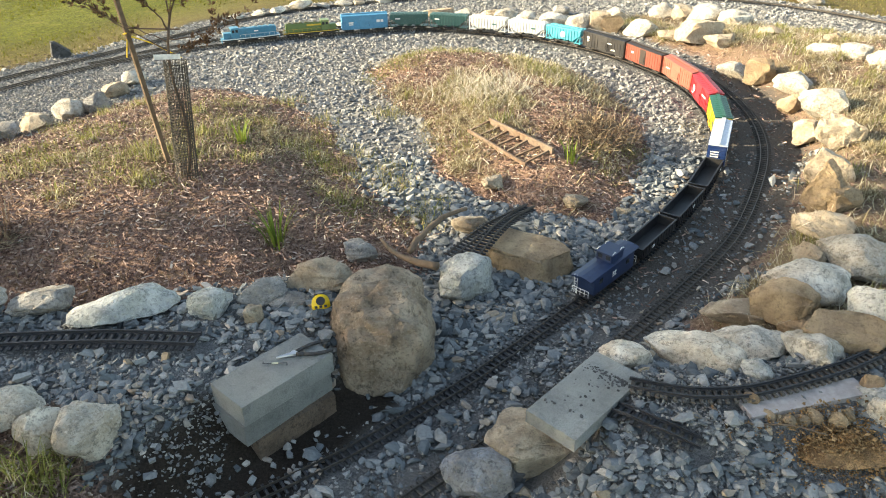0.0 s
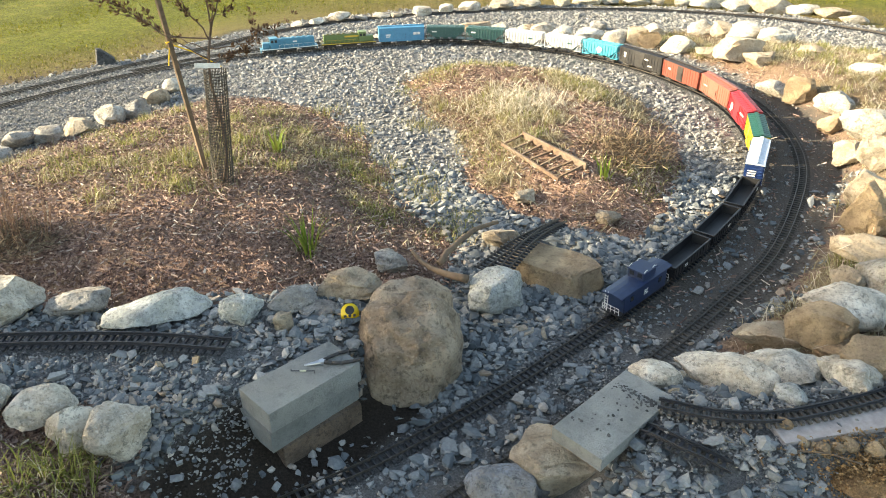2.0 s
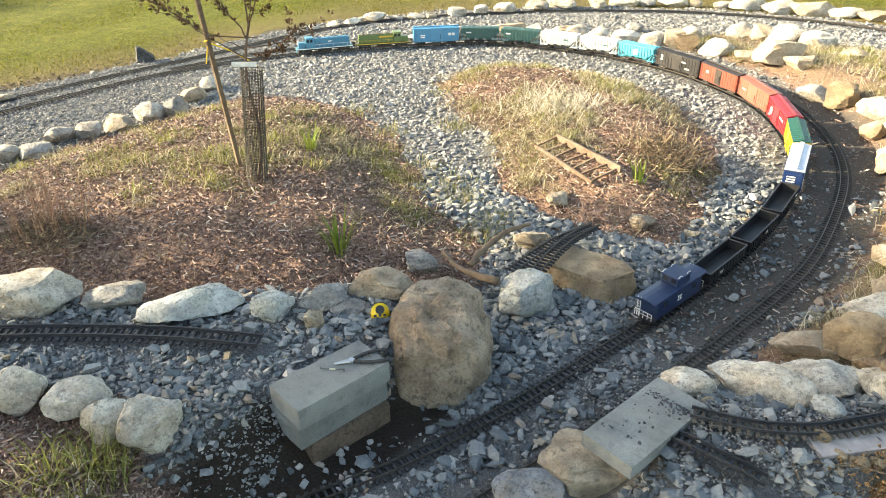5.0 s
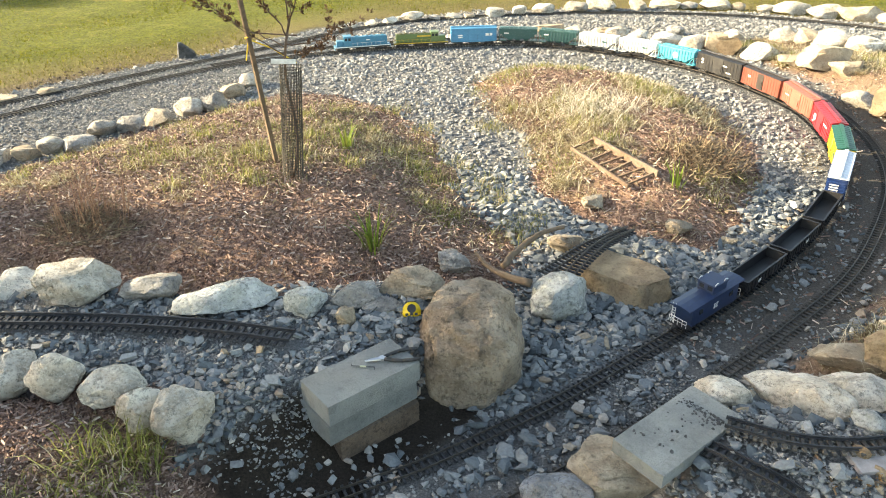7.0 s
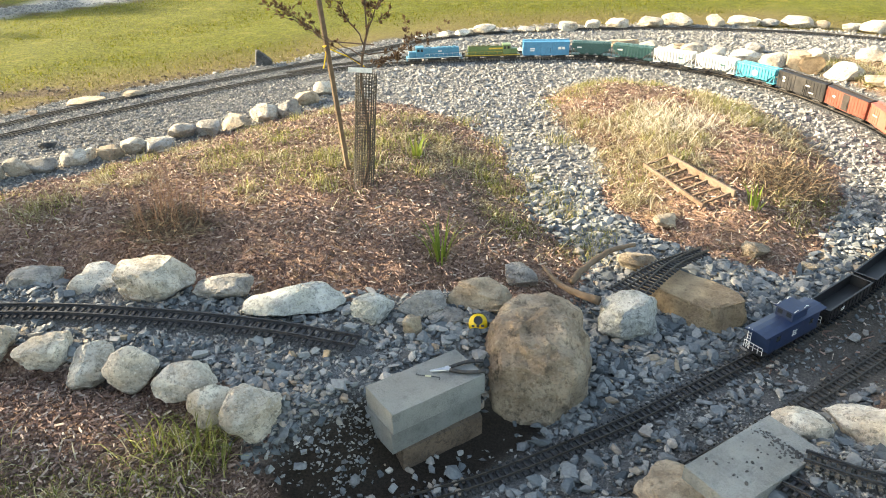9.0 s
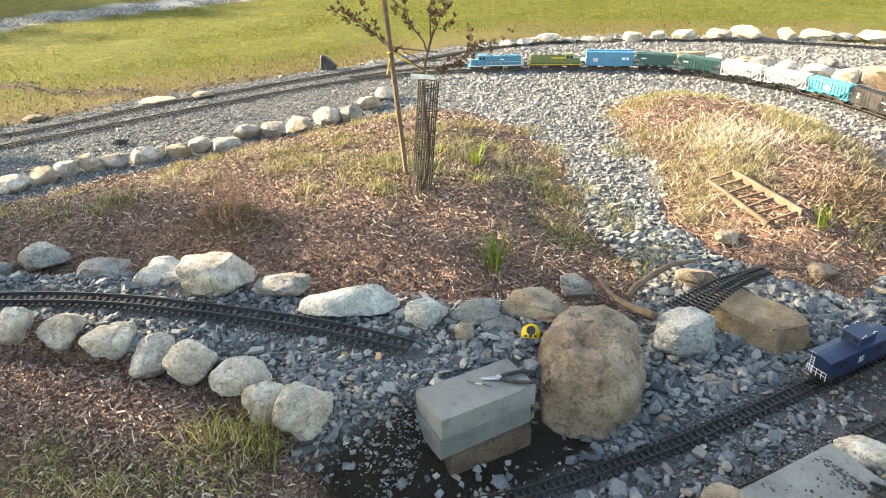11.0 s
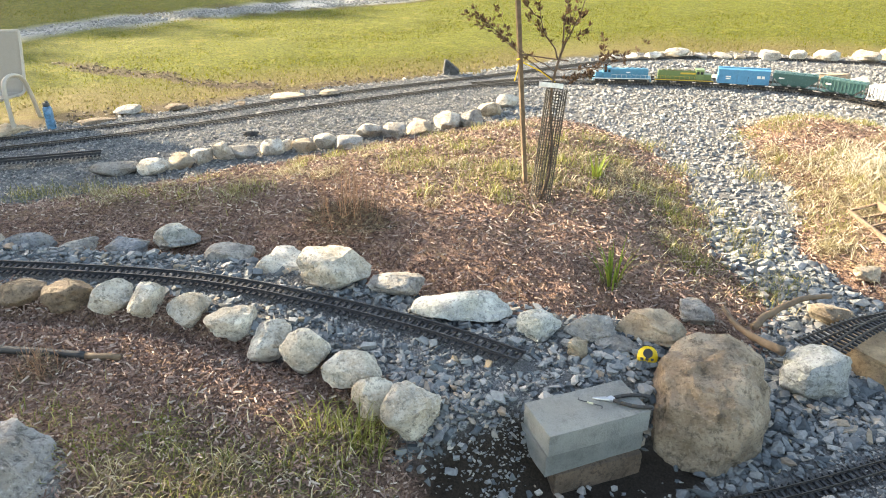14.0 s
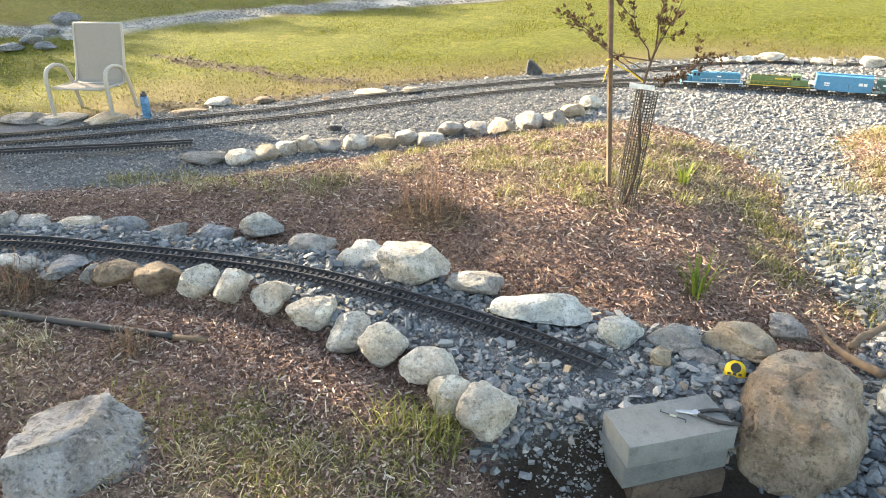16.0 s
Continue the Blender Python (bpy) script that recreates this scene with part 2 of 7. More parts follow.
def inside(x, y, poly):
    """Signed depth inside a polygon (positive inside), in metres."""
    x, y = np.asarray(x, float), np.asarray(y, float)
    ins = np.zeros(x.shape, bool)
    best = np.full(x.shape, 1e9)
    for (ax, ay), (bx, by) in zip(poly, poly[1:] + poly[:1]):
        cross = ((ay > y) != (by > y)) & (x < (bx - ax) * (y - ay) / ((by - ay) or 1e-9) + ax)
        ins ^= cross
        u = np.clip(((x - ax) * (bx - ax) + (y - ay) * (by - ay)) / ((bx - ax) ** 2 + (by - ay) ** 2), 0, 1)
        best = np.minimum(best, (x - ax - u * (bx - ax)) ** 2 + (y - ay - u * (by - ay)) ** 2)
    return np.where(ins, 1, -1) * np.sqrt(best)


BED = [(0.10, 0.95), (-0.20, 0.72), (-0.72, 0.66), (-1.30, 0.64), (-2.00, 0.52), (-2.70, 0.28), (-3.60, -0.15), (-4.40, -0.55), (-4.60, -0.20), (-3.75, 0.75), (-3.05, 1.75), (-2.55, 2.65), (-2.05, 3.55), (-1.60, 3.98), (-0.75, 3.72), (-0.40, 3.25), (0.02, 2.55), (0.35, 1.95), (0.62, 1.50), (0.50, 1.15)]
ISLE = [(0.78, 2.15), (1.12, 1.88), (1.55, 1.80), (1.86, 2.15), (2.08, 2.90), (1.98, 3.75), (1.70, 4.45), (1.10, 4.95), (0.35, 5.05), (-0.10, 4.55), (0.05, 3.85), (0.42, 3.25), (0.52, 2.55)]
NEAR = [(-0.46, -0.28), (-0.66, -0.08), (-0.95, 0.07), (-1.40, 0.06), (-1.90, 0.0), (-2.40, -0.20), (-3.20, -0.60), (-4.6, -1.6), (-4.6, -4.0), (-0.30, -4.0), (-0.25, -0.60)]
EAST = [(1.75, 0.86), (2.10, 1.22), (2.60, 1.85), (2.98, 2.60), (3.16, 3.30), (3.10, 4.10), (2.90, 4.80), (2.50, 5.45), (2.05, 5.95), (1.70, 6.20), (2.80, 6.75), (3.90, 6.30), (4.55, 5.40), (6.5, 3.2), (6.5, -3.0), (3.4, -3.0), (2.95, 0.10), (2.55, 0.42), (2.15, 0.34), (1.90, 0.46)]


SHOULDER = [(-0.62, -0.12), (-0.30, -0.06), (-0.14, 0.14), (0.12, 0.44), (0.24, 0.48), (0.28, 0.74), (0.10, 0.95), (-0.50, 0.85), (-1.10, 0.60), (-1.10, -0.02)]


def height(x, y):
    """The ground's height: the low track at 0, the far loop at 0.15, planted mounds and banks between."""
    x, y = np.asarray(x, float), np.asarray(y, float)
    base = 0.15 * smooth(0.2, 4.2, y) + 0.13 * smooth(-1.2, -3.2, x) * smooth(4.2, 0.2, y)
    bed = inside(x, y, BED)
    z = np.maximum(base, 0.0) + 0.0
    top = 0.34 - 0.17 * smooth(-1.2, 0.6, x)
    z = z + np.maximum(top - base, 0.02) * smooth(-0.10, 0.75, bed) * (0.75 + 0.25 * np.exp(-((x + 1.0) ** 2 + (y - 1.9) ** 2)))
    isle = inside(x, y, ISLE)
    z = z + 0.13 * smooth(-0.05, 0.55, isle)
    # the raised bed of the upper track, ending beside the blocks
    e = away(x, y, "E")
    bank = smooth(0.46, 0.24, e) * smooth(-0.05, -0.35, x)
    z = z * (1 - bank) + np.maximum(z, 0.262) * bank
    z = np.maximum(z, 0.25 * smooth(-0.24, 0.10, inside(x, y, SHOULDER)))
    near = inside(x, y, NEAR)
    z = np.maximum(z, 0.14 * smooth(-0.08, 0.35, near) + 0.10 * smooth(-0.10, 0.02, near))
    # the stony bank on the far side of the low tracks
    east = inside(x, y, EAST)
    z = z + 0.20 * smooth(-0.05, 0.35, east) * smooth(6.5, 4.0, y)
    d = away(x, y, "D")
    shelf = smooth(0.34, 0.10, d) * smooth(1.22, 1.36, x)
    z = z * (1 - shelf) + np.maximum(z, 0.262) * shelf
    ramp = smooth(-0.75, 0.02, y - 0.15 * (x - 1.5)) * smooth(0.95, 1.35, x - 0.15 * y) * smooth(3.4, 2.6, x)
    ramp = ramp * smooth(0.75, 0.2, y)
    z = np.maximum(z, 0.235 * ramp)
    # track beds cut through at their own level
    for key in ("A", "B"):
        t = away(x, y, key)
        cut = smooth(0.20, 0.11, t)
        z = z * (1 - cut) + (0.15 * smooth(0.2, 4.2, y) + 0.13 * smooth(-1.2, -3.2, x) * smooth(4.2, 0.2, y)) * cut
    far = np.maximum(np.hypot(x, y - 2) - 9.0, 0)
    return z * np.exp(-far / 6) + 0.15 * (1 - np.exp(-far / 6))


def line_z(key, x, y):
    if key == "D":
        return 0.262 + 0 * np.asarray(x)
    if key == "E":
        return 0.262 + 0 * np.asarray(x)
    return 0.15 * smooth(0.2, 4.2, np.asarray(y)) + 0.13 * smooth(-1.2, -3.2, np.asarray(x)) * smooth(4.2, 0.2, np.asarray(y))


# ---- the ground ----
rng = np.random.default_rng(7)


def fbm(x, y, s, seed=0):
    """Cheap smooth noise for whole arrays, about -1 to 1."""
    out = 0
    r = np.random.default_rng(seed)
    for k in range(7):
        a, b, c = r.uniform(0, 6.28, 3)
        f = s * (0.6 + 0.35 * k)
        out = out + np.sin(f * (x * np.cos(a) + y * np.sin(a)) + b + 1.3 * np.sin(f * 0.6 * (y * np.cos(a) - x * np.sin(a)) + c)) / (1 + 0.4 * k)
    return out / 3.2


def zones(x, y):
    """Weights of crushed stone, mulch and dry grass, and lawn."""
    wob = 0.11 * fbm(x, y, 5, 1) + 0.08 * fbm(x, y, 17, 2)
    bed = np.maximum.reduce([inside(x, y, BED), inside(x, y, NEAR), inside(x, y, EAST) - 0.06])
    isle = inside(x, y, ISLE)
    mulch = smooth(-0.05, 0.06, np.maximum(bed, isle) + wob)
    ring = np.array(TRACK_C)
    poly = [(-7.2, -1.0)] + [tuple(p) for p in ring[1:]] + [(9.0, 4.0), (9.0, -2.9), (-7.2, -2.9)]
    out = -inside(x, y, poly) - 0.28 + wob * 0.8
    lawn = smooth(-0.03, 0.10, out)
    return (1 - lawn) * (1 - mulch), (1 - lawn) * mulch, lawn


def spread(lo, hi, fine_lo, fine_hi, step, grow=1.18):
    mid = list(np.arange(fine_lo, fine_hi + step / 2, step))
    a, s = [], step
    v = fine_lo
    while v > lo:
        s *= grow
        v -= s
        a.append(v)
    b, s = [], step
    v = fine_hi
    while v < hi:
        s *= grow
        v += s
        b.append(v)
    return np.array(a[::-1] + mid + b)


gx, gy = spread(-900, 900, -6.0, 5.2, 0.04), spread(-900, 900, -1.6, 8.4, 0.04)
X, Y = np.meshgrid(gx, gy)
zone = zones(X, Y)
Z = height(X, Y) + zone[0] * 0.006 * fbm(X, Y, 60, 3) + zone[1] * 0.014 * fbm(X, Y, 16, 4) + zone[2] * 0.03 * fbm(X, Y, 2.2, 5)
idx = np.arange(X.size).reshape(X.shape)
quads = np.stack([idx[:-1, :-1], idx[:-1, 1:], idx[1:, 1:], idx[1:, :-1]], -1).reshape(-1, 4)


def ground_material():
    m, n, l, p = nodes_of("ground")
    pos = n.new("ShaderNodeNewGeometry").outputs["Position"]
    at = n.new("ShaderNodeAttribute")
    at.attribute_name = "zone"
    sep = n.new("ShaderNodeSeparateColor")
    l.new(at.outputs["Color"], sep.inputs[0])
    wide, mid, fine = noise_node(n, l, pos, 1.3, 5), noise_node(n, l, pos, 14, 5), noise_node(n, l, pos, 110, 4, 0.75)
    v = n.new("ShaderNodeTexVoronoi")
    v.inputs["Scale"].default_value = 70
    l.new(pos, v.inputs["Vector"])
    grit = ramp(n, l, fine, [(0.3, (0.055, 0.058, 0.062)), (0.55, (0.17, 0.175, 0.18)), (0.75, (0.33, 0.32, 0.30))])
    grit = blend(n, l, ramp(n, l, wide, [(0.4, (0, 0, 0)), (0.7, (0.5, 0.5, 0.5))]), grit, (0.15, 0.13, 0.11))
    bark = ramp(n, l, noise_node(n, l, pos, 62, 5, 0.8), [(0.36, (0.06, 0.035, 0.027)), (0.5, (0.24, 0.145, 0.11)), (0.66, (0.54, 0.38, 0.29))])
    bark = blend(n, l, ramp(n, l, mid, [(0.48, (0, 0, 0)), (0.75, (0.6, 0.6, 0.6))]), bark, (0.27, 0.19, 0.11))
    turf = ramp(n, l, fine, [(0.3, (0.060, 0.074, 0.005)), (0.5, (0.108, 0.118, 0.009)), (0.75, (0.19, 0.175, 0.028))])
    turf = blend(n, l, ramp(n, l, mid, [(0.50, (0, 0, 0)), (0.68, (0.7, 0.7, 0.7))]), turf, (0.165, 0.175, 0.018))
    turf = blend(n, l, ramp(n, l, noise_node(n, l, pos, 30, 4, 0.7), [(0.40, (0.9, 0.9, 0.9)), (0.52, (0, 0, 0))]), turf, (0.036, 0.046, 0.005))
    turf = blend(n, l, ramp(n, l, noise_node(n, l, pos, 9, 4, 0.7), [(0.40, (0.55, 0.55, 0.55)), (0.52, (0, 0, 0))]), turf, (0.06, 0.068, 0.008))
    turf = blend(n, l, ramp(n, l, noise_node(n, l, pos, 4.5, 5, 0.7), [(0.54, (0, 0, 0)), (0.70, (0.5, 0.5, 0.5))]), turf, (0.20, 0.165, 0.045))
    dry = ramp(n, l, fine, [(0.3, (0.075, 0.062, 0.022)), (0.55, (0.165, 0.132, 0.052)), (0.8, (0.31, 0.25, 0.12))])
    dry = blend(n, l, ramp(n, l, mid, [(0.46, (0, 0, 0)), (0.62, (0.75, 0.75, 0.75))]), dry, (0.105, 0.072, 0.038))
    at2 = n.new("ShaderNodeAttribute")
    at2.attribute_name = "wear"
    sep2 = n.new("ShaderNodeSeparateColor")
    l.new(at2.outputs["Color"], sep2.inputs[0])
    turf = blend(n, l, sep2.outputs[0], turf, dry)
    turf = blend(n, l, sep2.outputs[1], turf, ramp(n, l, fine, [(0.3, (0.26, 0.26, 0.26)), (0.7, (0.52, 0.51, 0.48))]))
    turf = blend(n, l, sep2.outputs[2], turf, ramp(n, l, fine, [(0.3, (0.035, 0.025, 0.018)), (0.6, (0.11, 0.08, 0.055)), (0.8, (0.26, 0.20, 0.14))]))
    at3 = n.new("ShaderNodeAttribute")
    at3.attribute_name = "earth"
    sep3 = n.new("ShaderNodeSeparateColor")
    l.new(at3.outputs["Color"], sep3.inputs[0])
    grit = blend(n, l, sep3.outputs[0], grit, ramp(n, l, fine, [(0.3, (0.058, 0.050, 0.043)), (0.6, (0.135, 0.117, 0.100)), (0.85, (0.25, 0.222, 0.19))]))
    # much darker ground colour in the hollow before the blocks
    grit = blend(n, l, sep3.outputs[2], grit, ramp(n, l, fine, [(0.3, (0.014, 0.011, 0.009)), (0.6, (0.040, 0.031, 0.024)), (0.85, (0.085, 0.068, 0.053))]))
    bark = blend(n, l, sep3.outputs[1], bark, ramp(n, l, fine, [(0.3, (0.085, 0.064, 0.042)), (0.6, (0.22, 0.172, 0.11)), (0.85, (0.44, 0.37, 0.25))]))
    c = blend(n, l, sep.outputs[1], grit, bark)
    c = blend(n, l, sep.outputs[2], c, turf)
    l.new(c, p.inputs["Base Color"])
    p.inputs["Roughness"].default_value = 0.95
    p.inputs["Specular IOR Level"].default_value = 0.2
    bump(n, l, p, fine, 0.8, 0.02)
    return m


RUT = [(-7.43, 3.33), (-6.95, 3.33), (-6.47, 3.34), (-6.0, 3.41), (-5.58, 3.42), (-5.22, 3.47), (-4.91, 3.56), (-4.62, 3.67)]


def lawn_wear(x, y):
    """On the lawn: dry turf beside the line, the gravel path, and bare earth."""
    d = away(x, y, "C")
    dry = smooth(1.9, 0.5, d + 0.5 * fbm(x, y, 1.6, 8)) * 0.9
    path = dense([(-14.0, 0.8), (-10.8, 3.0), (-9.6, 4.2), (-9.2, 5.9), (-8.45, 7.3), (-7.7, 8.4), (-7.0, 9.6), (-6.0, 12.5)], 0.2)
    best = np.full(np.shape(x), 1e9)
    for a, b in path:
        best = np.minimum(best, (x - a) ** 2 + (y - b) ** 2)
    best = np.sqrt(best) + 0.12 * fbm(x, y, 3, 9)
    gravel = smooth(0.46, 0.33, best)
    rut = dense(RUT, 0.1)
    rb = np.full(np.shape(x), 1e9)
    for a, b in rut:
        rb = np.minimum(rb, (x - a) ** 2 + (y - b) ** 2)
    earth = smooth(0.20, 0.04, np.sqrt(rb) + 0.18 * fbm(x, y, 8, 10)) * 0.9
    earth = np.maximum(earth, 0.75 * smooth(0.66, 0.44, d + 0.16 * fbm(x, y, 5, 11)) * smooth(-2.8, -3.6, x))
    earth = np.maximum(earth, smooth(0.62, 0.48, best) * smooth(0.36, 0.5, best) * 0.8 * (y > 1.02 * x + 14.2))
    return dry, gravel, earth


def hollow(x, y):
    """The hollow before the blocks, where the ground colour is near black."""
    dark_mask = 0 * x
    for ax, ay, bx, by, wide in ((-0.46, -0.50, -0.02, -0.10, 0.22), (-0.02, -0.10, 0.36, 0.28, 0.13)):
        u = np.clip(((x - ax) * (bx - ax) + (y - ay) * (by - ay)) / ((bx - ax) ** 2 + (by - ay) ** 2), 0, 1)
        dark_mask = np.maximum(dark_mask, smooth(wide + 0.06, wide - 0.05, np.hypot(x - ax - u * (bx - ax), y - ay - u * (by - ay)) + 0.05 * fbm(x, y, 14, 20)))
    return dark_mask


def bare(x, y):
    """Bare earth: the hollow before the blocks, and between the low tracks."""
    near = [p for p in TRACK_A if p[1] < 5.2 and p[0] > -0.3] + [(-0.3, 5.2)]
    low = smooth(0.03, -0.05, inside(x, y, near)) * smooth(0.55, 0.25, away(x, y, "B") + 0.12 * fbm(x, y, 6, 21)) * smooth(5.2, 4.0, y) * smooth(-0.3, 0.4, x)
    return np.maximum(hollow(x, y), (0.2 + 0.75 * smooth(0.6, 1.3, y)) * low)


def straw_cover(x, y):
    """How much dry grass thatch hides the mulch."""
    a = smooth(-0.12, 0.12, inside(x, y, ISLE)) * smooth(1.8, 3.0, y + 0.3 * x) * (1 - 0.8 * smooth(1.2, 1.5, x) * smooth(3.4, 2.8, y)) * (0.05 + 0.95 * smooth(-0.1, 0.35, fbm(x, y, 4.2, 12) + 0.45 * fbm(x, y, 11, 18)))
    b = smooth(0.0, 0.2, inside(x, y, BED)) * (0.2 + 0.8 * smooth(-0.3, 0.4, fbm(x, y, 3.0, 13))) * np.maximum(smooth(2.1, 2.85, y - 0.55 * x + 0.2 * fbm(x, y, 4, 16)), smooth(-0.5, 0.15, x) * smooth(1.35, 2.0, y))
    c = smooth(0.0, 0.2, inside(x, y, EAST)) * (0.5 + 0.5 * smooth(-0.2, 0.35, fbm(x, y, 3.0, 14) + 0.45 * fbm(x, y, 10, 19)))
    d = smooth(0.05, 0.3, inside(x, y, NEAR)) * smooth(-0.1, 0.5, fbm(x, y, 3.0, 15)) * smooth(-0.25, -0.55, y - 0.18 * x - 0.1)
    return np.maximum.reduce([a, b, c, d])


GROUND = ground_material()
ground_mesh = raw("ground", np.stack([X, Y, Z], -1).reshape(-1, 3), quads, GROUND, True)
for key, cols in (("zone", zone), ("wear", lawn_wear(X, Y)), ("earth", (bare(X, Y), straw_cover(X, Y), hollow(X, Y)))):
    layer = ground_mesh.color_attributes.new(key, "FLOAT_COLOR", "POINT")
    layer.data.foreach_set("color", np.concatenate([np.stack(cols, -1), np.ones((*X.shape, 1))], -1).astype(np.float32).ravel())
tagged(new("ground", ground_mesh), "garden ground of crushed stone, bark mulch and sunlit lawn", "ground", kind="structure")


def ground_z(x, y):
    return float(height(np.array([x]), np.array([y]))[0])


# ---- tracks ----
def tie_mesh(material, half=0.046, wide=0.0105, high=0.009, gauge=0.045):
    bm = bmesh.new()
    box(bm, (0, 0, 0), (wide, half * 2, high))
    bmesh.ops.bevel(bm, geom=[e for e in bm.edges if all(v.co.z > 0 for v in e.verts)], offset=0.0015, segments=1, affect="EDGES")
    for s in (-1, 1):
        for k in (-1, 1):
            box(bm, (0, s * gauge / 2 + k * 0.005, high / 2 + 0.0015), (wide * 0.7, 0.004, 0.003))
    return mesh_of("tie", bm, material)


def rail_mesh(pts, side, gauge=0.045, size=1.0, material=None):
    """A rail with foot, web and head, along points (x, y, z)."""
    p = np.asarray(pts)
    t = np.gradient(p[:, :2], axis=0)
    t /= np.linalg.norm(t, axis=1)[:, None]
    nrm = np.stack([-t[:, 1], t[:, 0]], 1)
    prof = [(-0.0036, 0), (-0.0036, 0.0014), (-0.0010, 0.0022), (-0.0010, 0.0055), (-0.0018, 0.0062), (-0.0018, 0.0084), (0.0018, 0.0084), (0.0018, 0.0062), (0.0010, 0.0055), (0.0010, 0.0022), (0.0036, 0.0014), (0.0036, 0)]
    k = len(prof)
    v = np.zeros((len(p), k, 3))
    for j, (o, h) in enumerate(prof):
        v[:, j, :2] = p[:, :2] + nrm * (side * gauge / 2 + o * size)
        v[:, j, 2] = p[:, 2] + h * size
    idx = np.arange(len(p) * k).reshape(len(p), k)
    nxt = np.roll(idx, -1, axis=1)
    f = np.stack([idx[:-1], idx[1:], nxt[1:], nxt[:-1]], -1).reshape(-1, 4)
    return raw("rail", v.reshape(-1, 3), f, material or RAIL)


TIE_HIGH = 0.010


def lay_track(pts, label, tie_mat=TIE, pitch=0.0285, single=300, pick=None, gauge=0.045, half=0.046, size=1.0, rail=None):
    """A length of track along points (x, y, z of the ties' foot): two rails and ties, the nearest as single parts."""
    base = Vector(pts[0])
    thing = empty("railway_track", Matrix.Translation(base), label, "track", "garden railway tracks")
    p = dense(pts, 0.035)
    loc = p - np.array(base)
    up = loc.copy()
    up[:, 2] += TIE_HIGH + 0.0045
    for s in (-1, 1):
        part("rail", rail_mesh(up, s, gauge, size, rail), None, thing)
    s = np.concatenate([[0], np.cumsum(np.linalg.norm(np.diff(loc, axis=0), axis=1))])
    n = int(s[-1] / pitch)
    me = tie_mesh(tie_mat, half, 0.0105 * (1 + 0.5 * (size - 1)), 0.009, gauge)
    rest = []
    for i in range(n):
        w = (i + 0.5) * pitch
        c = [float(np.interp(w, s, loc[:, k])) for k in range(3)]
        d = [float(np.interp(w + 0.01, s, loc[:, k]) - np.interp(w - 0.01, s, loc[:, k])) for k in range(3)]
        m = Matrix.Translation((c[0], c[1], c[2] + TIE_HIGH - 0.0005)) @ Euler((0, -math.atan2(d[2], math.hypot(d[0], d[1])), math.atan2(d[1], d[0]) + random.uniform(-0.015, 0.015))).to_matrix().to_4x4()
        if (i < single) if pick is None else (pick(w) and single > 0):
            single -= pick is not None
            ob = new("tie", me)
            ob.parent, ob.matrix_local = thing, m
        else:
            rest.append(m)
    if rest:
        co = np.array([v.co for v in me.vertices])
        me.calc_loop_triangles()
        tri = np.array([t.vertices for t in me.loop_triangles])
        vs, fs = [], []
        for i, m in enumerate(rest):
            a = np.array(m)
            vs.append(co @ a[:3, :3].T + a[:3, 3])
            fs.append(tri + i * len(co))
        tagged(part("ties", raw("ties", np.vstack(vs), np.vstack(fs), tie_mat), None, thing), kind="stuff")
    return thing


def on_line(key, lift=0.0):
    return [(x, y, float(line_z(key, x, y)) + lift) for x, y in {"A": TRACK_A, "B": TRACK_B, "C": TRACK_C, "D": TRACK_D, "E": TRACK_E}[key]]


lay_track(on_line("A", 0.004), "black plastic garden railway track curving round on grey ballast", pitch=0.03, pick=lambda w: w < 6.5 and w > 0.2)
lay_track(on_line("B", -0.006), "outer garden railway track half sunk in grey ballast", TIE_WORN, pitch=0.03, pick=lambda w: w < 5.5)
lay_track(on_line("C"), "far garden railway track along the lawn's edge", TIE, pitch=0.03, single=0)
lay_track(on_line("D", 0.020), "sun-bleached curved track on a stony ledge", TIE_WORN, gauge=0.045, half=0.043, size=1.4, rail=TIE)
lay_track(on_line("E", 0.022), "black garden railway track ending before the concrete blocks", pitch=0.034, gauge=0.066, half=0.060, size=1.6, rail=TIE)


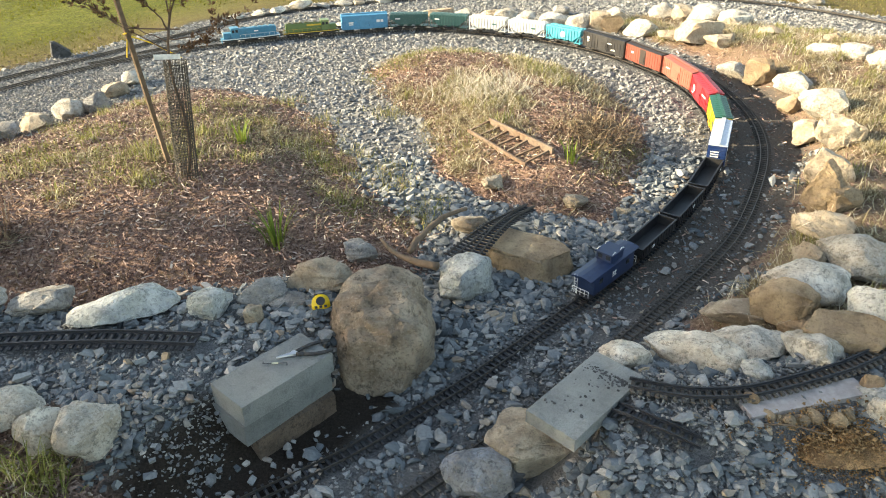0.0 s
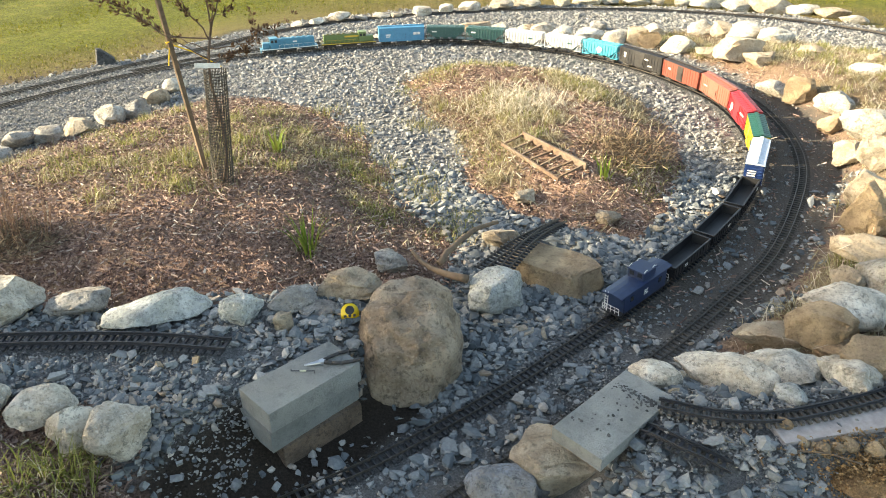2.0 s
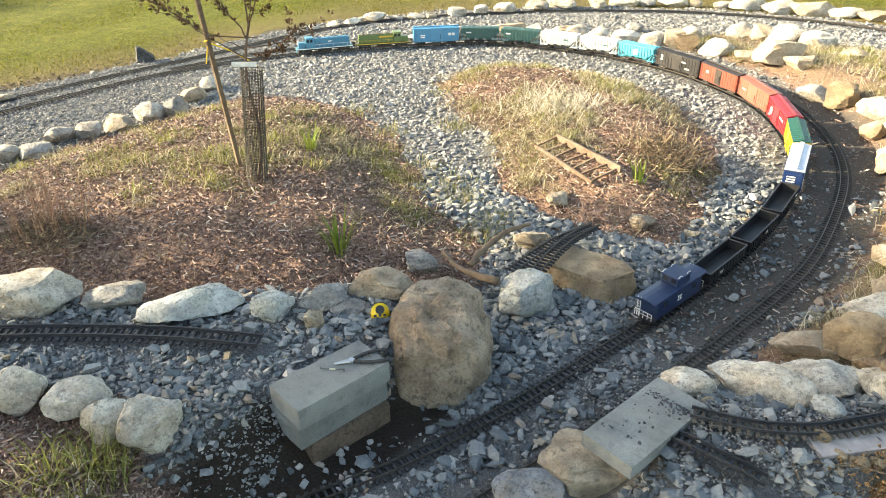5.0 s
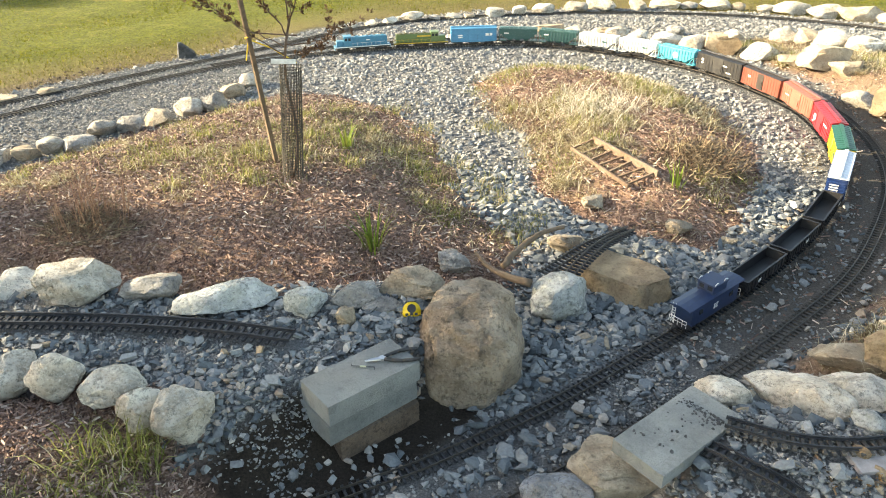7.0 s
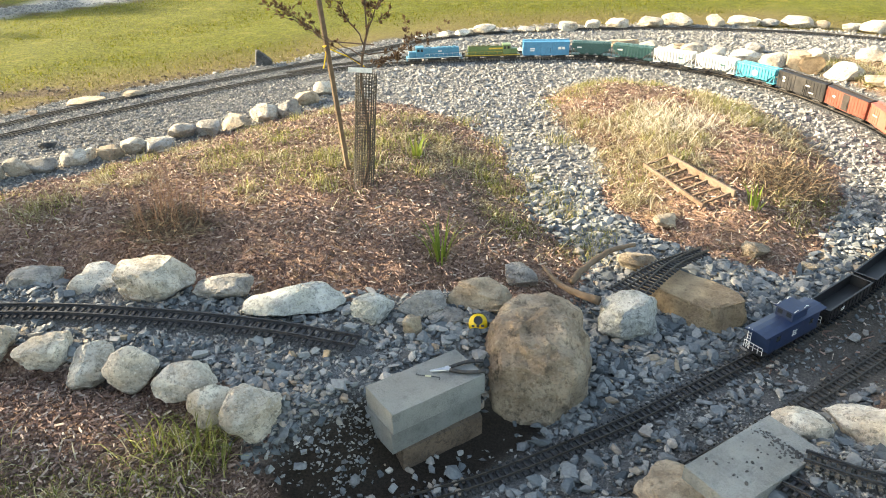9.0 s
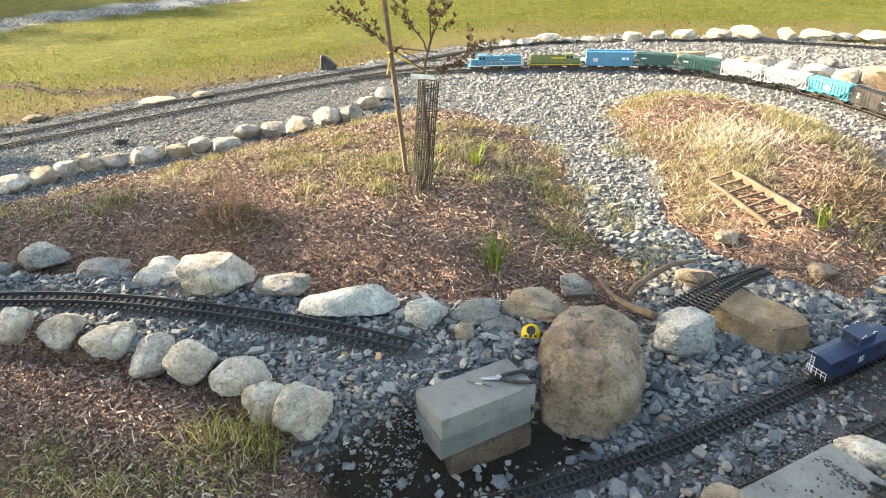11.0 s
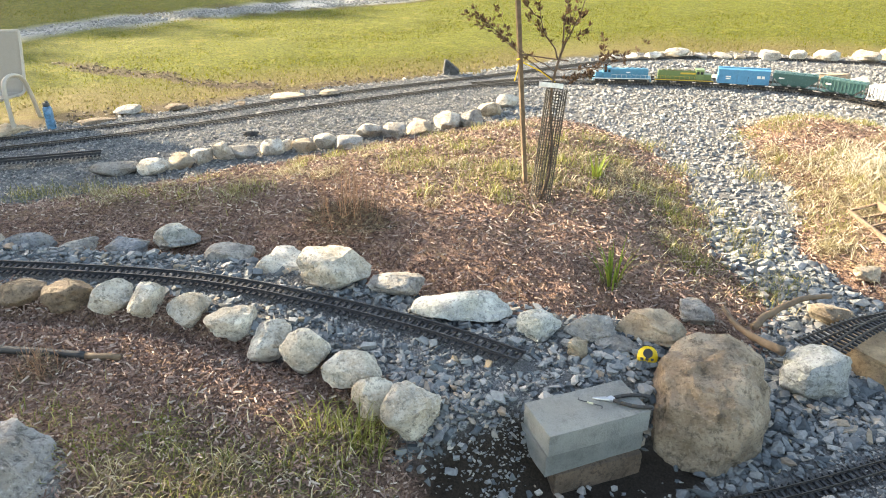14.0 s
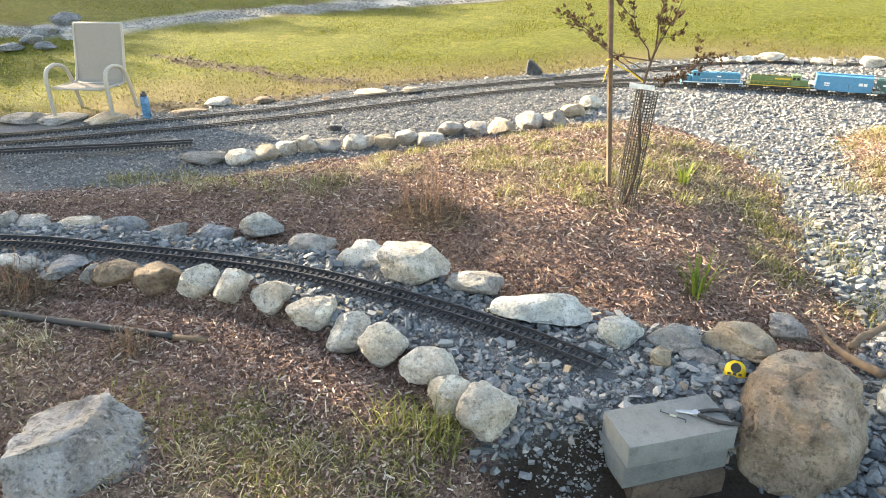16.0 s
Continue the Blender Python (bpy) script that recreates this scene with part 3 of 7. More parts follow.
# ---- rocks ----
def rock_mesh(w, d, h, seed, angular=0.5, detail=4, lump=1.0, boxy=1.0, planes=()):
    """A weathered stone: lumpy, broken flat in places, its edges worn and its skin pitted."""
    r = random.Random(seed)
    bm = bmesh.new()
    bmesh.ops.create_icosphere(bm, subdivisions=detail, radius=1.0)
    off = Vector((r.uniform(-50, 50), r.uniform(-50, 50), r.uniform(-50, 50)))
    cuts = [(Vector((r.gauss(0, 1), r.gauss(0, 1), r.gauss(0, 0.8))).normalized(), r.uniform(0.52, 0.85)) for _ in range(int(5 + 11 * angular))]
    if planes:
        cuts = [(Vector(p[:3]).normalized(), p[3]) for p in planes]
    for v in bm.verts:
        p = v.co.copy()
        if boxy < 1:
            p = Vector([math.copysign(abs(c) ** boxy, c) for c in p])
        q = p * (1 + lump * (0.28 * noise.noise(p * 0.8 + off) + 0.14 * noise.noise(p * 1.9 + off)))
        for nrm, lim in cuts:
            e = q.dot(nrm) - lim - 0.05 * noise.noise(p * 3 + off)
            if e > 0:
                q -= nrm * e * min(0.97, 0.7 + 0.3 * angular)
        n4, n9, n20 = noise.noise(q * 3.6 + off), noise.noise(q * 8 + off), noise.noise(q * 19 + off)
        q += p * (0.055 * n4 + 0.040 * n9 - 0.03 * max(0.0, abs(n9) * 2 - 0.5) + 0.020 * n20)
        v.co = q
    lo = [min(v.co[k] for v in bm.verts) for k in range(3)]
    hi = [max(v.co[k] for v in bm.verts) for k in range(3)]
    for v in bm.verts:
        v.co = Vector(((v.co.x - (lo[0] + hi[0]) / 2) / (hi[0] - lo[0]) * w, (v.co.y - (lo[1] + hi[1]) / 2) / (hi[1] - lo[1]) * d, (v.co.z - lo[2]) / (hi[2] - lo[2]) * h))
    bm.normal_update()
    for e in bm.edges:
        if len(e.link_faces) == 2 and e.calc_face_angle(0) > 0.42:
            e.smooth = False
    return bm


ROCK_WORDS = ["pale granite fieldstone", "grey weathered fieldstone", "dark slate-grey fieldstone", "tan sandstone rock", "ochre brown sandstone rock", "bluish white quartz rock", "tan granite rock", "black slate rock", "mottled grey boulder", "dark brown fieldstone"]
rock_count = 0


def rock(x, y, w, h, colour, where, turn=None, depth=0.8, sink=0.22, angular=0.45, group="", z=None, name="rock", label=None, detail=4, tilt=(0, 0), lump=1.0, boxy=1.0, planes=()):
    global rock_count
    rock_count += 1
    r = random.Random(rock_count * 13 + 5)
    high = h * (1 + sink)
    me = mesh_of(name, rock_mesh(w * 1.06, w * depth, high, rock_count, angular, detail, lump, boxy, planes), STONES[colour], False)
    ob = new(name, me)
    ground = ground_z(x, y) if z is None else z
    ob.matrix_world = pose(x, y, ground - high * sink / (1 + sink), tilt[0], tilt[1], r.uniform(-25, 25) + math.degrees(math.atan2(y + 1.9, x - 0.7)) - 90 if turn is None else turn)
    return tagged(ob, label or f"{ROCK_WORDS[colour]} {where}", "rock", group)


ROCKS_INNER = [  # x, y, width, height, colour
    (-3.653, -0.296, 0.150, 0.080, 1),
    (-3.518, -0.198, 0.206, 0.064, 1),
    (-3.312, -0.052, 0.233, 0.060, 0),
    (-3.070, 0.077, 0.280, 0.105, 2),
    (-2.830, 0.185, 0.260, 0.075, 1),
    (-2.573, 0.293, 0.255, 0.115, 2),
    (-2.506, 0.584, 0.255, 0.133, 5),
    (-2.014, 0.489, 0.278, 0.130, 1),
    (-1.680, 0.570, 0.314, 0.150, 0),
    (-1.341, 0.537, 0.338, 0.163, 0),
    (-1.030, 0.594, 0.260, 0.110, 1),
    (-0.661, 0.559, 0.430, 0.112, 5),
    (-0.303, 0.595, 0.184, 0.106, 5),
    (-0.108, 0.698, 0.206, 0.099, 1),
    (0.126, 0.820, 0.263, 0.126, 3),
    (0.025, 0.652, 0.164, 0.043, 1),
    (-0.100, 0.520, 0.084, 0.085, 3),
]
ROCKS_OUTER = [  # x, y, width, height, colour
    (-3.104, -0.548, 0.132, 0.060, 0),
    (-2.995, -0.506, 0.125, 0.057, 1),
    (-2.818, -0.417, 0.232, 0.057, 2),
    (-2.631, -0.372, 0.110, 0.079, 1),
    (-2.514, -0.313, 0.212, 0.097, 9),
    (-2.294, -0.219, 0.224, 0.115, 9),
    (-2.099, -0.152, 0.195, 0.124, 0),
    (-1.921, -0.104, 0.197, 0.145, 0),
    (-1.716, -0.051, 0.188, 0.132, 0),
    (-1.490, -0.017, 0.216, 0.120, 0),
    (-1.286, -0.016, 0.201, 0.130, 0),
    (-1.073, -0.018, 0.201, 0.180, 0),
    (-0.833, -0.039, 0.225, 0.130, 0),
    (-0.667, -0.100, 0.188, 0.145, 0),
    (-0.516, -0.114, 0.223, 0.161, 0),
]
ROCKS_FAR = [  # x, y, width, height, colour
    (-3.831, 1.230, 0.345, 0.090, 1),
    (-3.598, 1.375, 0.226, 0.109, 0),
    (-3.531, 1.566, 0.211, 0.101, 3),
    (-3.462, 1.704, 0.163, 0.108, 0),
    (-3.369, 1.833, 0.165, 0.136, 0),
    (-3.256, 1.947, 0.197, 0.095, 1),
    (-3.132, 2.103, 0.187, 0.110, 0),
    (-3.080, 2.218, 0.099, 0.087, 0),
    (-2.936, 2.253, 0.171, 0.100, 3),
    (-2.863, 2.417, 0.165, 0.113, 0),
    (-2.712, 2.511, 0.238, 0.093, 1),
    (-2.694, 2.800, 0.215, 0.117, 1),
    (-2.536, 2.918, 0.202, 0.120, 1),
    (-2.402, 3.091, 0.243, 0.117, 3),
    (-2.262, 3.308, 0.238, 0.151, 0),
    (-2.085, 3.405, 0.224, 0.163, 1),
    (-2.110, 3.824, 0.211, 0.123, 3),
    (-2.080, 4.129, 0.218, 0.128, 0),
]
ROCKS_VERGE = [  # x, y, width, height, colour
    (-5.015, 2.314, 0.237, 0.075, 1),
    (-5.046, 2.012, 0.300, 0.030, 9),
    (-4.756, 2.631, 0.190, 0.045, 9),
    (-4.317, 3.008, 0.120, 0.030, 9),
    (-4.076, 3.403, 0.330, 0.040, 3),
    (-3.782, 3.687, 0.190, 0.055, 3),
]
ROCKS_LAWN = [  # x, y, width, height, colour
    (-1.925, 6.540, 0.085, 0.051, 0),
    (-1.834, 6.581, 0.141, 0.057, 0),
    (-1.647, 6.698, 0.142, 0.076, 0),
    (-1.450, 6.849, 0.186, 0.088, 0),
    (-1.222, 7.057, 0.291, 0.118, 0),
    (-0.955, 7.138, 0.161, 0.059, 1),
    (-0.728, 7.264, 0.221, 0.066, 0),
    (-0.531, 7.287, 0.133, 0.053, 3),
    (-0.237, 7.460, 0.238, 0.111, 0),
    (0.064, 7.558, 0.180, 0.117, 0),
    (0.344, 7.722, 0.289, 0.125, 0),
    (0.757, 7.894, 0.310, 0.126, 0),
    (1.089, 8.006, 0.391, 0.156, 0),
    (1.540, 8.048, 0.221, 0.145, 0),
    (1.898, 8.196, 0.384, 0.115, 0),
    (2.190, 8.169, 0.225, 0.087, 1),
]
ROCKS_LAWN2 = [  # x, y, width, height, colour
    (2.535, 8.269, 0.406, 0.122, 0),
    (2.824, 8.247, 0.180, 0.087, 3),
    (3.131, 8.144, 0.245, 0.080, 0),
    (3.437, 8.067, 0.470, 0.142, 0),
    (3.731, 7.842, 0.369, 0.154, 0),
    (4.122, 7.764, 0.530, 0.159, 3),
    (4.443, 7.616, 0.402, 0.120, 0),
    (4.741, 7.434, 0.399, 0.120, 3),
    (4.872, 7.115, 0.313, 0.094, 0),
]
ROCKS_FARMID = [  # x, y, width, height, colour
    (0.463, 6.621, 0.352, 0.105, 3),
    (0.770, 6.514, 0.214, 0.112, 0),
    (1.045, 6.525, 0.201, 0.100, 3),
    (1.233, 6.447, 0.266, 0.114, 0),
    (1.439, 6.214, 0.246, 0.151, 0),
    (1.709, 6.170, 0.323, 0.140, 0),
    (1.884, 6.677, 0.179, 0.105, 1),
    (1.983, 5.939, 0.290, 0.181, 0),
    (2.168, 5.887, 0.252, 0.210, 3),
    (2.427, 6.330, 0.266, 0.141, 0),
    (2.293, 5.808, 0.238, 0.184, 4),
    (2.559, 5.630, 0.357, 0.149, 0),
    (2.971, 6.465, 0.287, 0.173, 0),
    (3.166, 6.279, 0.257, 0.172, 3),
    (3.335, 6.185, 0.335, 0.192, 0),
    (3.606, 5.994, 0.357, 0.160, 0),
]
ROCKS_FARMID2 = [  # x, y, width, height, colour
    (2.995, 5.113, 0.421, 0.187, 3),
    (2.764, 5.333, 0.227, 0.089, 3),
    (3.112, 4.835, 0.264, 0.115, 3),
    (3.047, 4.235, 0.261, 0.124, 0),
    (3.181, 3.964, 0.262, 0.210, 4),
    (3.300, 3.590, 0.292, 0.146, 0),
    (3.184, 3.324, 0.185, 0.153, 4),
    (3.281, 3.030, 0.306, 0.207, 0),
    (3.097, 2.754, 0.227, 0.155, 3),
    (3.141, 2.467, 0.279, 0.212, 3),
    (2.900, 2.026, 0.255, 0.199, 3),
    (2.718, 1.665, 0.218, 0.288, 4),
    (2.781, 1.599, 0.193, 0.134, 4),
    (2.556, 1.323, 0.280, 0.127, 3),
    (2.385, 1.048, 0.147, 0.113, 3),
]
ROCKS_FARMID3 = [  # x, y, width, height, colour
    (3.740, 4.176, 0.290, 0.095, 0),
    (3.955, 4.093, 0.239, 0.115, 0),
    (4.034, 3.822, 0.202, 0.135, 0),
    (3.670, 5.168, 0.279, 0.092, 3),
    (4.099, 4.719, 0.210, 0.084, 3),
    (-0.561, 6.195, 0.181, 0.047, 0),
    (-0.213, 6.466, 0.226, 0.059, 0),
]
ROCKS_HEAP = [  # x, y, width, height, colour
    (2.579, 0.988, 0.374, 0.183, 0),
    (2.276, 0.818, 0.355, 0.149, 0),
    (2.149, 0.708, 0.293, 0.151, 4),
    (1.967, 0.743, 0.258, 0.104, 3),
    (1.927, 0.449, 0.306, 0.139, 0),
    (1.666, 0.346, 0.379, 0.133, 0),
    (1.392, 0.323, 0.203, 0.085, 0),
    (1.847, 0.196, 0.118, 0.063, 5),
    (2.110, 0.330, 0.240, 0.110, 0),
    (2.255, 0.367, 0.322, 0.117, 4),
    (2.208, 0.566, 0.263, 0.081, 4),
    (2.403, 0.481, 0.253, 0.190, 5),
    (2.221, 0.059, 0.154, 0.079, 5),
    (2.227, 0.006, 0.112, 0.097, 0),
    (2.214, 0.102, 0.075, 0.067, 4),
]
ROCKS_FRONT = [  # x, y, width, height, colour
    (1.024, 0.044, 0.357, 0.172, 3),
    (0.820, -0.098, 0.251, 0.141, 2),
    (0.935, -0.087, 0.129, 0.074, 2),
    (0.821, 1.663, 0.236, 0.120, 3),
    (0.788, 1.108, 0.289, 0.202, 5),
    (0.229, 1.329, 0.189, 0.098, 1),
    (0.944, 2.153, 0.130, 0.075, 3),
    (1.431, 1.920, 0.159, 0.076, 3),
    (1.687, 1.865, 0.102, 0.049, 3),
]


FAR_GROUPS = ("edging stones along the lawn", "edging stones of the far ballast")
for rows, where, group, ang in (
        (ROCKS_INNER, "edging the raised track bed beside mulch", "edging stones of the raised bed", 0.45),
        (ROCKS_OUTER, "in a row below the raised track bed", "row of stones below the raised bed", 0.25),
        (ROCKS_FAR, "edging the far ballast beside the mulch", "edging stones of the far ballast", 0.4),
        (ROCKS_VERGE + ROCKS_LAWN + ROCKS_LAWN2, "along the edge of the lawn", "edging stones along the lawn", 0.6),
        (ROCKS_FARMID + ROCKS_FARMID2 + ROCKS_FARMID3, "in the wall outside the curved tracks", "stones outside the curve", 0.55),
        (ROCKS_HEAP, "piled on the bank above the tracks", "stones piled on the bank", 0.35),
        (ROCKS_FRONT, "lying among crushed stone by the track", "stones by the low track", 0.6)):
    rock_count = {"edging stones along the lawn": 200, "stones outside the curve": 300, "stones piled on the bank": 400, "stones by the low track": 119}.get(group, rock_count)
    for x, y, w, h, c in rows:
        rock(x, y, w, h, c, where, group=group, depth=0.52 if w > 0.25 and h < 0.4 * w else 0.8, angular=min(1.2, ang + (0.45 if c in (2, 3, 4) else 0.1)), detail=3 if group in FAR_GROUPS or y > 3 else 4, boxy=0.62 if c in (3, 4) else 1.0)


# ---- unseen trees added to shade the ground ----
def shade_tree(lobes, seed):
    """An unseen tree added up the sun's way from the ground that its crown shades; each lobe of the crown: the shaded
    spot, height, radius, leaves.
    """
    r = np.random.default_rng(seed)
    mids = [Vector((x + SUN_FROM.x * h / math.tan(SUN_HEIGHT), y + SUN_FROM.y * h / math.tan(SUN_HEIGHT), h)) for x, y, h, _, _ in lobes]
    foot = sum(mids, Vector()) / len(mids)
    gz = ground_z(foot.x, foot.y)
    foot.z = 0
    high = min(m.z for m in mids)
    thing = empty("tree", Matrix.Translation((foot.x, foot.y, gz)), "unseen leafy tree added to shade the garden", "tree", "trees beyond the lawn")
    bm = bmesh.new()
    rod(bm, (0, 0, -0.2), (0.1, 0.05, high * 0.6), 0.2, 0.13, 12)
    leaf = []
    for m, (_, _, h, radius, n) in zip(mids, lobes):
        c = m - foot
        rod(bm, (0.1, 0.05, high * 0.58), c, 0.11, 0.04, 10)
        for k in range(6):
            a, b = r.uniform(0, 6.28), r.uniform(0.5, 0.95)
            rod(bm, c * 0.9 + Vector((0, 0, 0.06 * h)), c + Vector((math.cos(a) * radius * b, math.sin(a) * radius * b, r.uniform(-0.3, 0.6) * radius)), 0.05, 0.012, 7)
        d = r.normal(size=(n, 3))
        d /= np.linalg.norm(d, axis=1)[:, None]
        lump = 1 + 0.22 * np.sin(3 * d[:, 0] + seed) * np.sin(4 * d[:, 1]) + 0.15 * np.sin(7 * d[:, 2] + 2 * d[:, 0])
        leaf.append(d * (r.uniform(0.2, 1.0, n) ** 0.5 * radius * lump)[:, None] + np.array(c))
    part("trunk", bm, BARK, thing, flat=False)
    c = np.vstack(leaf)
    n = len(c)
    me = blades(c, r.normal(size=(n, 3)), r.normal(size=(n, 3)), r.uniform(0.14, 0.26, n), r.uniform(0.24, 0.42, n), LEAF)
    part("crown", me, None, thing)


def blades(root, along, across, wide, long, material):
    """Flat pointed leaves: root, two directions, width and length for each."""
    along = along / np.linalg.norm(along, axis=1)[:, None]
    across = across - along * (across * along).sum(1)[:, None]
    across /= np.linalg.norm(across, axis=1)[:, None]
    w, s = (wide / 2)[:, None], long[:, None]
    v = np.stack([root, root + along * s * 0.5 + across * w, root + along * s, root + along * s * 0.5 - across * w], 1)
    return raw("leaves", v.reshape(-1, 3), np.arange(len(root) * 4).reshape(-1, 4), material)


BARK = stone("bark", (0.10, 0.075, 0.055), (0.20, 0.16, 0.12), (0.07, 0.06, 0.05), 12, 60)
# added shade casters out of view; lobes and leaf counts set the shade's depth
for i, lobes in enumerate((
        [(5.6, -0.9, 8.0, 2.15, 2000), (1.5, 0.40, 7.9, 0.65, 210), (1.6, -0.35, 8.2, 0.80, 300), (2.0, 1.05, 7.4, 0.55, 130), (2.0, 1.60, 7.2, 0.50, 80)],
        [(7.0, -2.3, 7.8, 2.4, 1700)],
        [(-0.8, -1.4, 8.4, 1.6, 90)],
        [(-4.8, -1.5, 8.2, 1.5, 1200), (-4.9, 0.0, 7.8, 1.2, 800), (-4.4, 1.2, 7.4, 0.8, 60), (-2.2, 0.75, 7.6, 0.6, 60)],
        [(-15.0, 4.9, 6.5, 2.2, 8000), (-14.2, 3.0, 6.2, 1.5, 3600)],
        [(-14.6, 7.4, 6.5, 2.4, 8000)],
        [(-10.2, 3.5, 6.8, 0.9, 190), (-10.4, 2.3, 6.6, 1.2, 420)])):
    shade_tree(lobes, 40 + i)


# ---- crushed stone, ballast, mulch and grass ----
CHIP = (np.array([(-0.40, -0.36, -0.34), (0.40, -0.36, -0.34), (0.40, 0.36, -0.34), (-0.40, 0.36, -0.34), (-0.36, -0.32, 0.36), (0.36, -0.32, 0.36), (0.36, 0.32, 0.36), (-0.36, 0.32, 0.36)]), np.array([(0, 2, 1), (0, 3, 2), (4, 5, 6), (4, 6, 7), (0, 1, 5), (0, 5, 4), (1, 2, 6), (1, 6, 5), (2, 3, 7), (2, 7, 6), (3, 0, 4), (3, 4, 7)]))
GRAIN = (np.array([(0.5, 0, 0), (-0.5, 0, 0), (0, 0.5, 0), (0, -0.5, 0), (0, 0, 0.5), (0, 0, -0.5)]), np.array([(0, 2, 4), (2, 1, 4), (1, 3, 4), (3, 0, 4), (2, 0, 5), (1, 2, 5), (3, 1, 5), (0, 3, 5)]))


def gravel_patch(name, label, x, y, size, material, seed, lift=0.25, flat=0.62, form=CHIP):
    """Angular stones lying at the places x, y; size is each one's width."""
    r = np.random.default_rng(seed)
    co, tri = form
    n = len(x)
    v = co[None] * r.uniform(0.72, 1.3, (n, len(co), 1)) + r.normal(0, 0.085, (n, len(co), 3))
    v = v * np.stack([r.uniform(0.8, 1.35, n), r.uniform(0.55, 1.0, n), r.uniform(0.35, flat, n)], -1)[:, None, :]
    ax, az, ay = r.normal(0, 0.35, n), r.uniform(0, 6.28, n), r.normal(0, 0.35, n)
    v[..., 1], v[..., 2] = v[..., 1] * np.cos(ax)[:, None] - v[..., 2] * np.sin(ax)[:, None], v[..., 1] * np.sin(ax)[:, None] + v[..., 2] * np.cos(ax)[:, None]
    v[..., 0], v[..., 2] = v[..., 0] * np.cos(ay)[:, None] + v[..., 2] * np.sin(ay)[:, None], -v[..., 0] * np.sin(ay)[:, None] + v[..., 2] * np.cos(ay)[:, None]
    v[..., 0], v[..., 1] = v[..., 0] * np.cos(az)[:, None] - v[..., 1] * np.sin(az)[:, None], v[..., 0] * np.sin(az)[:, None] + v[..., 1] * np.cos(az)[:, None]
    v = v * size[:, None, None]
    v[..., 0] += x[:, None]
    v[..., 1] += y[:, None]
    v[..., 2] += (height(x, y) + size * lift * r.uniform(0.3, 1.3, n))[:, None]
    f = (tri[None] + (np.arange(n) * len(co))[:, None, None]).reshape(-1, 3)
    return tagged(new(name, raw(name, v.reshape(-1, 3), f, material)), label, "gravel", kind="stuff")


def ball20():
    bm = bmesh.new()
    bmesh.ops.create_icosphere(bm, subdivisions=1, radius=0.5)
    got = np.array([v.co for v in bm.verts]), np.array([[v.index for v in f.verts] for f in bm.faces])
    bm.free()
    return got


STONE = ball20()


def kept_free(x, y):
    """0 on the soil heap, the plank, the slab and the half-buried track, 1 elsewhere."""
    free = smooth(0.8, 1.15, np.hypot((x - 2.02) / 0.17, (y + 0.12) / 0.12) + 0.15 * fbm(x, y, 9, 35))
    for ax, ay, bx, by, wide in ((1.262, 0.04, 1.56, -0.142, 0.03), (1.73, -0.01, 2.20, 0.12, 0.055), (1.06, -0.09, 1.35, 0.22, 0.06)):
        u = np.clip(((x - ax) * (bx - ax) + (y - ay) * (by - ay)) / ((bx - ax) ** 2 + (by - ay) ** 2), 0, 1)
        free = free * smooth(wide, wide + 0.03, np.hypot(x - ax - u * (bx - ax), y - ay - u * (by - ay)))
    return free


def scatter(box4, count, seed, keep):
    r = np.random.default_rng(seed)
    x, y = r.uniform(box4[0], box4[1], count), r.uniform(box4[2], box4[3], count)
    ok = keep(x, y) > r.uniform(0, 1, count)
    return x[ok], y[ok]


def rails_clear(x, y, gap=0.062):
    """0 close to a track, 1 elsewhere."""
    best = np.full(np.shape(x), 9.0)
    for k in LINES:
        best = np.minimum(best, away(x, y, k))
    return smooth(gap - 0.012, gap + 0.012, best)


def near_rails(x, y):
    best = np.full(np.shape(x), 9.0)
    for k in LINES:
        best = np.minimum(best, away(x, y, k))
    return smooth(0.22, 0.10, best)


r5 = np.random.default_rng(5)
x, y = scatter((-1.0, 3.2, -0.7, 2.6), 58000, 11, lambda x, y: zones(x, y)[0] * rails_clear(x, y) * (1 - 0.6 * near_rails(x, y)) * (1 - 0.97 * bare(x, y) * (y < 0.4) - 0.93 * bare(x, y) * (y >= 0.4)) * smooth(-0.08, 0.1, x + 0.15 * y) * kept_free(x, y))
gravel_patch("gravel", "blue-grey crushed stone between the low tracks", x, y, np.clip(r5.lognormal(-3.68, 0.45, len(x)), 0.01, 0.075), GRAVEL, 21, form=STONE, flat=0.55)
x, y = scatter((-4.8, 0.4, -0.9, 1.2), 40000, 12, lambda x, y: zones(x, y)[0] * (1 - 0.96 * bare(x, y)) * (1 - smooth(-0.08, 0.1, x + 0.15 * y)) * rails_clear(x, y) * (1 - 0.62 * smooth(0.44, 0.30, away(x, y, "E") + 0.05 * fbm(x, y, 6, 33))) * (x > -4.6) * smooth(0.75, 0.6, away(x, y, "E")))
gravel_patch("gravel", "pale crushed stone along the raised track bed", x, y, np.minimum(r5.lognormal(-3.62, 0.36, len(x)), 0.06), GRAVEL, 22)
x, y = scatter((-5.6, 5.6, 1.2, 8.4), 99000, 13, lambda x, y: zones(x, y)[0] * rails_clear(x, y) * (1 - 0.85 * near_rails(x, y)) * (1 - 0.96 * bare(x, y)) * (1 - 0.93 * smooth(-1.7, -2.3, x) * smooth(5.2, 4.4, y)) * (x > -5.5))
gravel_patch("gravel", "light grey crushed stone inside the far curve", x, y, np.minimum(r5.lognormal(-3.82, 0.34, len(x)), 0.055), FAR_GRAVEL, 23)
